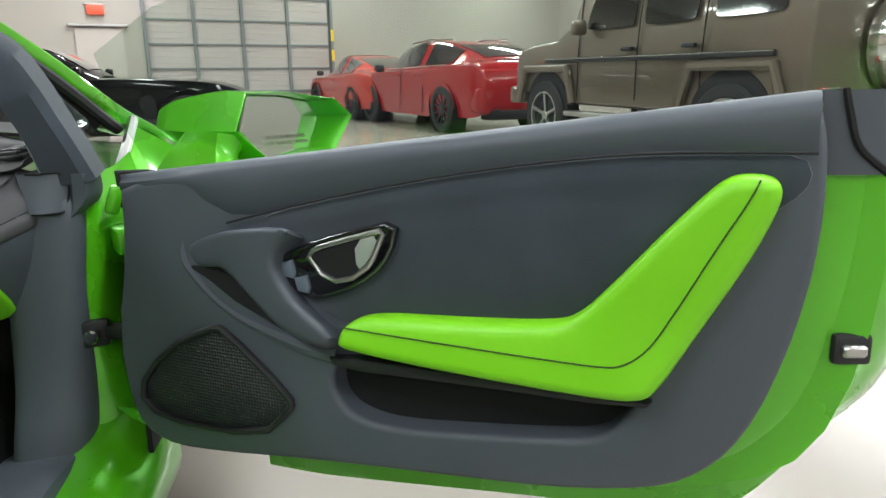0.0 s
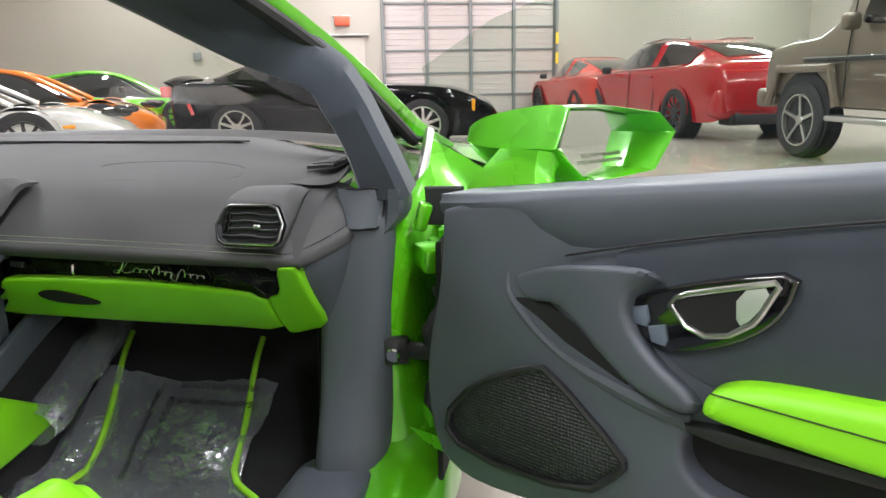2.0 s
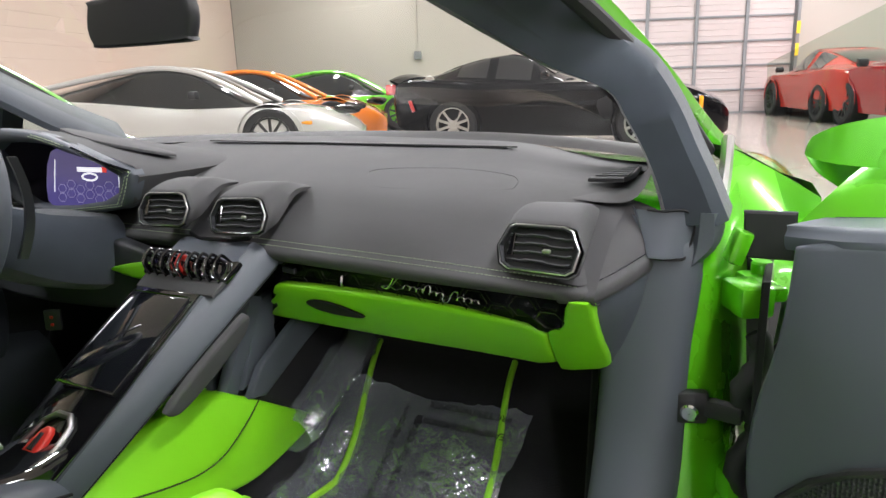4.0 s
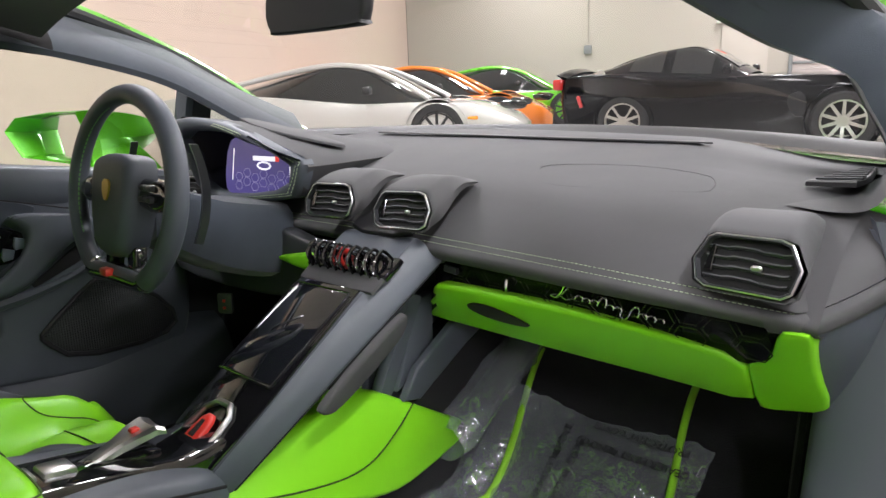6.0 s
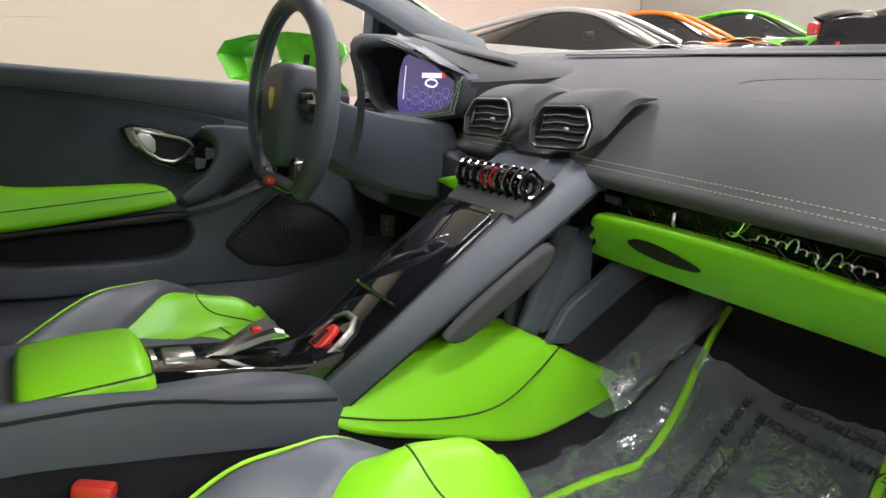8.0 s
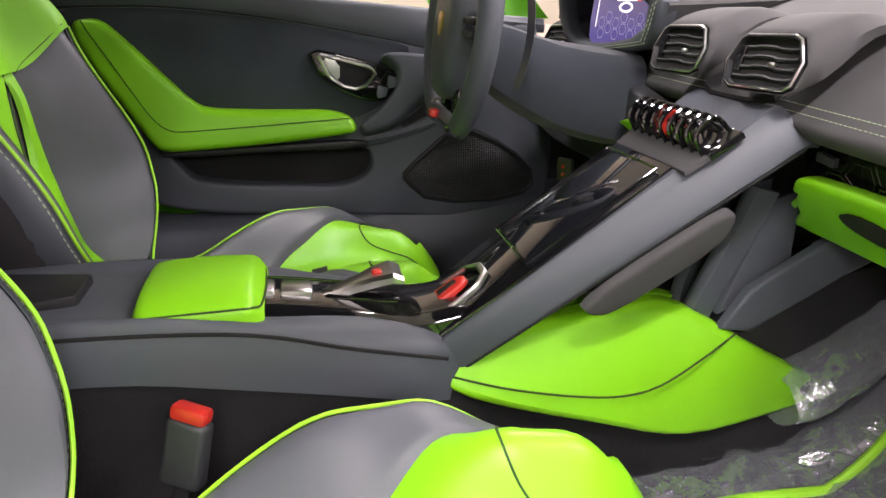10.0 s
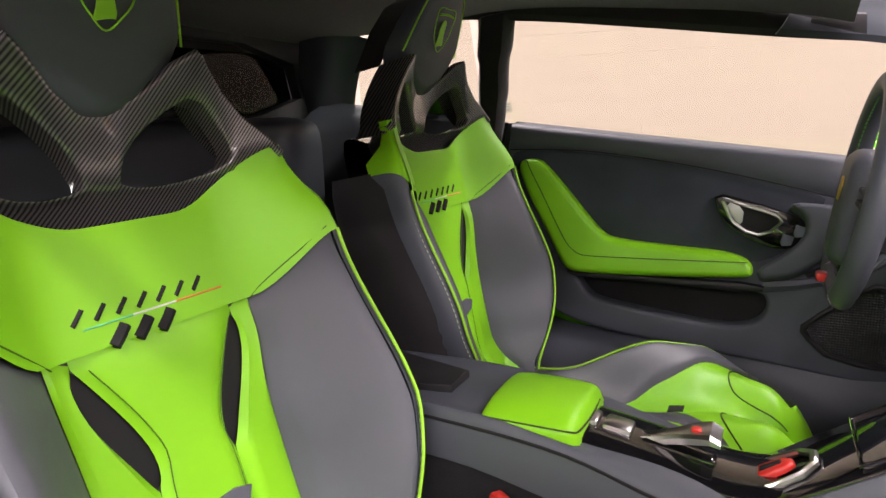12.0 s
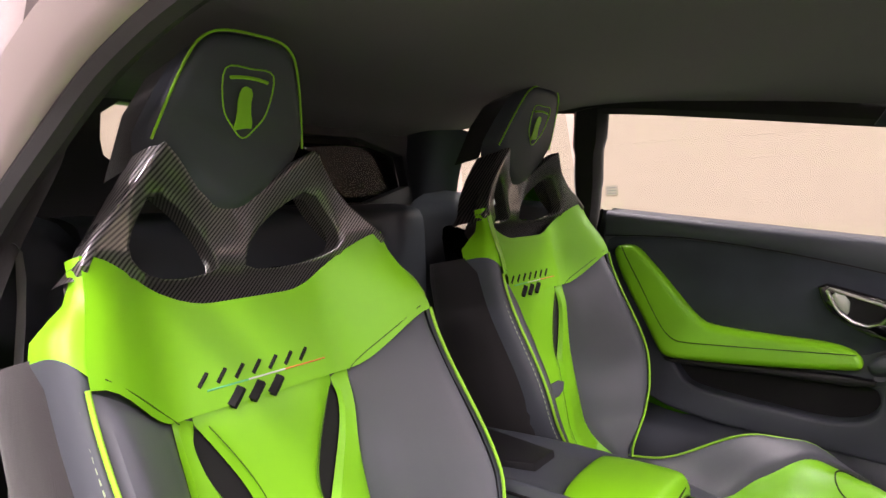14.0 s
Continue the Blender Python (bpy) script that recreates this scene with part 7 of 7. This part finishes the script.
CARGLASS = material("car_glass", (0.012, 0.014, 0.015), 0.05, coat=1.0, vary=0.0)
CLEAR = material("lamp_lens", (0.35, 0.36, 0.38), 0.08, coat=1.0)
TAIL = material("tail_lens", (0.45, 0.02, 0.02), 0.15, coat=1.0)
AMBER = material("amber_lens", (0.8, 0.3, 0.02), 0.2, coat=1.0)
RED_PAINT = material("red_paint", (0.30, 0.006, 0.010), 0.22, coat=0.5, vary=0.03)
ORANGE_RED = material("orange_red_paint", (0.44, 0.022, 0.012), 0.22, coat=0.5, vary=0.03)
SILVER = material("silver_paint", (0.55, 0.54, 0.53), 0.3, metal=0.3, coat=1.0, vary=0.03)
ORANGE = material("orange_paint", (0.75, 0.2, 0.02), 0.25, coat=1.0, vary=0.03)
BLACKP = material("black_paint", (0.004, 0.004, 0.005), 0.08, coat=0.12, vary=0.02, spec=0.15)
BRONZE = material("bronze_grey_paint", (0.125 * 1.12, 0.11, 0.092 * 0.9), 0.3, metal=0.5, coat=1.0, vary=0.04)

SALOON = [(0.0, 0.42, 0.80, 0.0, 0.80, 0.5), (0.02, 0.30, 1.0, 0.0, 0.88, 0.5), (0.07, 0.25, 1.06, 1.10, 0.94, 0.55), (0.18, 0.24, 1.02, 1.27, 0.98, 0.58), (0.32, 0.22, 0.98, 1.40, 1.0, 0.62), (0.48, 0.22, 0.96, 1.425, 0.99, 0.64),
          (0.60, 0.22, 0.95, 1.33, 0.98, 0.62), (0.72, 0.22, 0.95, 0.98, 0.98, 0.66), (0.85, 0.24, 0.88, 0.0, 0.97, 0.5), (0.96, 0.25, 0.72, 0.0, 0.88, 0.5), (1.0, 0.30, 0.55, 0.0, 0.72, 0.4)]
COUPE = [(0.0, 0.40, 0.72, 0.0, 0.80, 0.5), (0.02, 0.26, 0.86, 0.0, 0.90, 0.5), (0.12, 0.22, 0.92, 0.95, 0.98, 0.5), (0.28, 0.20, 0.90, 1.15, 1.0, 0.54), (0.44, 0.19, 0.86, 1.28, 0.98, 0.58), (0.55, 0.19, 0.84, 1.25, 0.96, 0.58),
         (0.70, 0.19, 0.84, 0.88, 0.95, 0.62), (0.85, 0.2, 0.80, 0.0, 0.94, 0.5), (0.96, 0.22, 0.62, 0.0, 0.84, 0.5), (1.0, 0.26, 0.48, 0.0, 0.66, 0.4)]
WEDGE = [(0.0, 0.40, 0.76, 0.0, 0.86, 0.5), (0.02, 0.24, 0.84, 0.0, 0.94, 0.5), (0.15, 0.18, 0.86, 0.90, 1.0, 0.42), (0.32, 0.16, 0.82, 1.08, 1.0, 0.46), (0.48, 0.15, 0.74, 1.19, 0.97, 0.50), (0.58, 0.15, 0.70, 1.13, 0.95, 0.50),
         (0.74, 0.15, 0.70, 0.74, 0.97, 0.60), (0.86, 0.15, 0.66, 0.0, 0.97, 0.5), (0.96, 0.14, 0.50, 0.0, 0.88, 0.5), (1.0, 0.14, 0.36, 0.0, 0.62, 0.4)]
LONGNOSE = [(0.0, 0.46, 0.80, 0.0, 0.76, 0.5), (0.02, 0.30, 0.91, 0.0, 0.86, 0.5), (0.10, 0.22, 0.95, 1.0, 0.97, 0.42), (0.22, 0.20, 0.94, 1.16, 1.0, 0.50), (0.34, 0.18, 0.88, 1.25, 0.97, 0.54), (0.42, 0.18, 0.86, 1.22, 0.95, 0.54),
            (0.54, 0.18, 0.87, 0.91, 0.95, 0.58), (0.70, 0.18, 0.86, 0.0, 0.97, 0.5), (0.86, 0.18, 0.80, 0.0, 0.98, 0.5), (0.97, 0.18, 0.60, 0.0, 0.86, 0.5), (1.0, 0.22, 0.45, 0.0, 0.66, 0.4)]


def hatch_bits(c, L, W):
    part("rear_bumper", block(W * 0.90, 0.34, 0.44, pose(0, 0.19, 0.52), 0.10, 4), RED_PAINT, c, "rounded red bumper")
    part("diffuser", block(W * 0.70, 0.30, 0.16, pose(0, 0.17, 0.30), 0.03, 2), BLACK, c, "black diffuser")
    part("light_bar", block(W * 0.82, 0.03, 0.05, pose(0, 0.055, 0.93), 0.012, 2), TAIL, c, "dark red light bar")
    part("number_plate", block(0.32, 0.012, 0.13, pose(0, 0.008, 0.66), 0.004, 1), WHITEP, c, "plain pale number plate")
    for s in (1, -1):
        part("exhaust", disc(0.05, 0.06, pose(s * 0.6, 0.01, 0.34, 90, 0, 0), 18, 0.006), BLACK, c, "dark exhaust tip")
        lamp(c, "door_mirror", s * (W / 2 + 0.06), L * 0.655, 1.0, 0.16, 0.12, 0.13, BLACK, 0, "black door mirror")
        part("window_line", tube(spline([(s * W * 0.452, L * 0.2, 1.03), (s * W * 0.455, L * 0.45, 1.0), (s * W * 0.45, L * 0.68, 0.985)], 6), 0.010, 6), CHROME, c, "bright window line")
        for yy in (0.36, 0.535):
            lamp(c, "door_handle", s * (W / 2 + 0.004), L * yy, 0.88, 0.03, 0.22, 0.03, RED_PAINT)
            part("door_gap", tube(spline([(s * W * 0.487, L * (yy - 0.03), 0.95), (s * W * 0.502, L * (yy - 0.03), 0.62), (s * W * 0.485, L * (yy - 0.01), 0.28)], 5), 0.006, 5), VOID, c)
        part("roof_bar", tube([(s * 0.52, L * 0.28, 1.42), (s * 0.55, L * 0.42, 1.46), (s * 0.52, L * 0.58, 1.42)], 0.016, 8), SATIN, c, "satin roof bar")


def coupe_bits(c, L, W):
    part("light_bar", block(W * 0.80, 0.03, 0.04, pose(0, 0.05, 0.80), 0.01, 2), TAIL, c, "red light bar")
    part("tail_wing", block(W * 0.78, 0.22, 0.03, pose(0, 0.14, 1.0), 0.012, 2), c_paint(c), c, "painted tail wing")
    for s in (1, -1):
        lamp(c, "door_mirror", s * (W / 2 + 0.04), L * 0.63, 0.93, 0.15, 0.11, 0.11, BLACK, 0, "black door mirror")


def c_paint(c):
    return [o for o in c.children if o.name.startswith("body")][0].data.materials[0]


def wedge_bits(c, L, W):
    for s in (1, -1):
        part("roof_arc", tube(spline([(s * W * 0.40, L * 0.12, 0.88), (s * W * 0.27, L * 0.30, 1.075), (s * W * 0.25, L * 0.46, 1.185), (s * W * 0.26, L * 0.57, 1.135), (s * W * 0.31, L * 0.66, 0.96), (s * W * 0.38, L * 0.75, 0.73)], 6), 0.034, 8, flat=1.0), c_paint(c), c, "painted roof arc")
    for s in (1, -1):
        part("headlamp", panel(chaikin([(0.0, 0.0), (0.42, -0.06), (0.40, -0.17), (0.10, -0.14)], 1), lambda u, v, w: (s * (W * 0.30 + u * 0.36 + 0.02), L * 0.985 - u * 0.55 - 0.02 + w, 0.66 + v * 0.8 + u * 0.20), 0.12, 0.02, 2), CARGLASS, c, "black headlamp recess")
        lamp(c, "indicator", s * W * 0.475, L * 0.865, 0.50, 0.05, 0.14, 0.05, AMBER, 0, "amber side lamp")
        lamp(c, "door_mirror", s * (W / 2 + 0.05), L * 0.60, 0.86, 0.16, 0.10, 0.10, BLACK, 0, "black door mirror")


def long_bits(c, L, W):
    part("tail_spoiler", loft([[(x, y, z - 0.12 * (x / (W / 2)) ** 2) for x in (-W * 0.42, -W * 0.2, 0, W * 0.2, W * 0.42)] for y, z in ((0.12, 1.0), (-0.02, 1.05), (-0.02, 1.03), (0.10, 0.96))], 3, 2), BLACKP, c, "upswept black tail edge")
    for s in (1, -1):
        part("tail_lamp", block(0.36, 0.16, 0.15, pose(s * W * 0.34, 0.03, 0.83, 0, 0, -s * 22), 0.03, 3), TAIL, c, "red tail lamp")
        part("side_marker", block(0.02, 0.05, 0.16, pose(s * W * 0.497, 0.36, 0.60, 20, 0, 0), 0.008, 1), TAIL, c, "red side marker")
        part("fuel_cap", disc(0.075, 0.02, Matrix.Translation((s * W * 0.462, 0.62, 0.93)) @ Matrix.Rotation(math.pi / 2 * s, 4, "Y"), 24, 0.006), SATIN, c, "round metal filler cap")
        part("front_marker", block(0.02, 0.05, 0.15, pose(s * W * 0.465, L * 0.925, 0.58), 0.008, 1), AMBER, c, "amber marker")
        lamp(c, "door_mirror", s * (W / 2 + 0.05), L * 0.50, 0.96, 0.16, 0.10, 0.11, BLACKP, 0, "black door mirror")
        part("side_vent", panel(chaikin([(2.85, 0.62), (3.05, 0.70), (3.10, 0.40), (2.95, 0.38)], 1), on_x(s * W * 0.485, s), 0.01, 0.003, 1), VOID, c, "black side vent")


def facing(x, y, deg):
    """Tail middle on the floor and the compass turn of a car's nose from +y, anticlockwise."""
    return pose(x, y, 0, 0, 0, deg)


def by_wheels(rear, front, rear_y, width, side):
    """Pose from the floor points of the two wheels on one flank (side -1: the car's left)."""
    r, f = V(*rear), V(*front)
    d = (f - r).normalized()
    right = V(d.y, -d.x)
    tail = r - d * rear_y - right * side * (width / 2 - 0.115)
    return facing(tail.x, tail.y, math.degrees(math.atan2(-d.x, d.y)))


make_car("hatchback_car", "glossy red four door fastback car parked nose to the wall", by_wheels((2.75, 10.7), (1.72, 13.45), 1.05, 1.94, -1), 5.05, 1.94, 1.42, SALOON, None, RED_PAINT, 4.0, 1.05, 0.36, BLACK, 10, extras=hatch_bits)
make_car("coupe_car", "orange red rear engined coupe parked nose to the wall", by_wheels((1.35, 14.2), (0.58, 16.35), 0.98, 1.85, -1), 4.5, 1.85, 1.29, COUPE, None, ORANGE_RED, 3.43, 0.98, 0.34, BLACK, 10, extras=coupe_bits)
make_car("long_nose_car", "glossy black long nosed coupe with spoked wheels", by_wheels((-3.25, 8.7), (-0.72, 9.05), 0.95, 1.94, 1), 4.46, 1.94, 1.25, LONGNOSE, None, BLACKP, 3.46, 0.95, 0.34, SATIN, 10, extras=long_bits)
make_car("wedge_car", "silver mid engined supercar with dark glazed cabin", by_wheels((-6.95, 5.2), (-4.65, 6.55), 1.0, 1.93, 1), 4.74, 1.93, 1.2, WEDGE, None, SILVER, 3.67, 1.0, 0.34, BLACK, 10, True, extras=wedge_bits)
make_car("wedge_car", "orange supercar behind the silver one", by_wheels((-8.15, 8.1), (-5.85, 9.45), 1.0, 1.93, 1), 4.54, 1.93, 1.2, WEDGE, None, ORANGE, 3.67, 1.0, 0.34, BLACK, 10, True, extras=wedge_bits)
make_car("wedge_car", "bright green supercar beside the orange one", by_wheels((-8.45, 10.8), (-6.15, 12.15), 1.0, 1.93, 1), 4.54, 1.93, 1.2, WEDGE, None, PAINT, 3.67, 1.0, 0.34, BLACK, 10, True, extras=wedge_bits)


def box_wagon(m):
    """A tall square off-roader along +y from its tail."""
    L, W = 4.4, 1.78
    c = thing("off_roader", "bronze grey square off-roader with a chrome spare wheel cover", "car", "parked cars")
    prof = [(0.0, 0.52), (0.0, 1.12), (0.03, 1.86), (0.14, 1.95), (2.75, 1.95), (2.95, 1.88), (3.15, 1.28), (4.20, 1.20), (4.32, 1.10), (4.34, 0.55)]
    bm = bmesh.new()
    panel(chaikin(prof, 1), lambda u, v, w: (W / 2 - w - 0.09 * max(0, (v - 1.15) / 0.8), u, v) if w < W / 2 else (-(W / 2 - (W - w)) + 0.09 * max(0, (v - 1.15) / 0.8), u, v), W, 0.04, 3, bm=bm)
    part("body", bm, BRONZE, c)
    inn = lambda v: 0.09 * max(0, (v - 1.15) / 0.8)
    for s in (1, -1):
        side = lambda u, v, w: (s * (W / 2 - inn(v) + w), u, v)
        for a, b in ((0.25, 0.98), (1.18, 1.88), (2.02, 2.78)):
            part("side_window", panel(chaikin([(a + 0.05, 1.33), (b - 0.05, 1.33), (b + (0.06 if b > 2.5 else 0.0), 1.37), (b - (0.10 if b > 2.5 else 0.0), 1.77), (b - (0.14 if b > 2.5 else 0.05), 1.80), (a + 0.05, 1.80), (a, 1.76), (a, 1.37)], 1), side, 0.012, 0.004, 1), DARKPANE if 0 else GLOSS, c, "dark side window")
        for y in (1.08, 1.95, 2.95):
            part("door_gap", tube([side(y, z, 0.002) for z in (0.62, 1.0, 1.3, 1.84)], 0.007, 5), VOID, c)
        part("rub_strip", block(0.04, 3.3, 0.055, pose(s * (W / 2 + 0.012), 1.95, 1.03), 0.012, 2), BLACK, c, "dark rub strip with bright line")
        part("strip_line", block(0.012, 3.3, 0.012, pose(s * (W / 2 + 0.034), 1.95, 1.045), 0.003, 1), CHROME, c)
        part("side_step", block(0.16, 1.9, 0.06, pose(s * (W / 2 + 0.04), 2.1, 0.45), 0.02, 2), SATIN, c, "metal side step")
        for y in (2.08, 1.22):
            part("door_handle", block(0.05, 0.16, 0.04, pose(s * (W / 2 + 0.02), y, 1.12), 0.012, 2), BLACK, c, "black door handle")
        for y in (0.72, 3.57):
            part("flare", tube([(s * (W / 2 + 0.035), y + a, z) for a, z in ((-0.58, 0.55), (-0.44, 0.94), (0.44, 0.94), (0.60, 0.55))], 0.05, 8), BRONZE, c, "wheel arch flare")
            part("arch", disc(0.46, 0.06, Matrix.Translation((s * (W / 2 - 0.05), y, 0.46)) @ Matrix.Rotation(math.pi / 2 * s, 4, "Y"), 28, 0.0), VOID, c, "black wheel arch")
            car_wheel("wheel", c, s * (W / 2 - 0.08), y, 0.40, 0.28, SATIN, 5, s)
        part("door_mirror", block(0.18, 0.10, 0.16, pose(s * (W / 2 + 0.11), 2.80, 1.36), 0.04, 3), BRONZE, c, "door mirror")
        part("indicator", block(0.12, 0.2, 0.06, pose(s * 0.66, 4.05, 1.22), 0.02, 2), CLEAR, c, "clear wing lamp")
        part("headlamp", disc(0.10, 0.04, pose(s * 0.6, 4.34, 0.98, -90, 0, 0), 24, 0.008), CLEAR, c, "round headlamp")
        part("tail_lamp", block(0.16, 0.03, 0.10, pose(s * 0.7, -0.02, 0.72), 0.01, 2), TAIL, c, "red tail lamp")
    part("grille", block(0.9, 0.03, 0.26, pose(0, 4.35, 0.98), 0.01, 1), BLACK, c, "dark grille")
    part("bumper", block(W * 1.0, 0.2, 0.22, pose(0, 4.42, 0.62), 0.05, 3), BRONZE, c)
    part("rear_bumper", block(W * 1.0, 0.14, 0.18, pose(0, -0.06, 0.58), 0.04, 3), BRONZE, c)
    part("spare_cover", spun([(0.001, 0.20), (0.25, 0.195), (0.37, 0.15), (0.395, 0.08), (0.395, 0.0), (0.001, 0.0)], 36, pose(0.05, -0.03, 1.10, 90, 0, 0)), CHROME, c, "polished spare wheel cover")
    c.matrix_basis = m
    return c


box_wagon(by_wheels((4.5, 5.37), (3.71, 8.1), 0.72, 1.85, -1))

# ---- painted blocks of the side wall, laid in courses ----
BW, BH, JT = 0.40, 0.20, 0.0014
bm0 = block(0.010, BW - 0.0002, BH - JT, None, 0.0006, 1)
brick_mesh = bpy.data.meshes.new("brick")
bm0.to_mesh(brick_mesh)
bm0.free()
brick_mesh.materials.append(BLOCKM)
rest = bmesh.new()
count = 0
for r in range(int(CEIL / BH)):
    for k in range(int((WALL_Y - WALL_B) / BW)):
        y = WALL_B + (k + 0.5 + 0.5 * (r % 2)) * BW
        if y + BW / 2 > WALL_Y:
            continue
        z = (r + 0.5) * BH
        if -2.6 < y < 4.2 and 0.5 < z < 4.0 and count < 300:
            ob = new("brick", brick_mesh)
            ob.parent = wall_left
            ob.location = (WALL_L - 0.006 + 0.0002 * math.sin(7.3 * k + 3.1 * r), y, z)
            count += 1
        else:
            block(0.012, BW - 0.0002, BH - JT, pose(WALL_L - 0.006, y, z), 0, 1, rest)
tagged(part("block_courses", rest, BLOCKM, wall_left), kind="stuff")
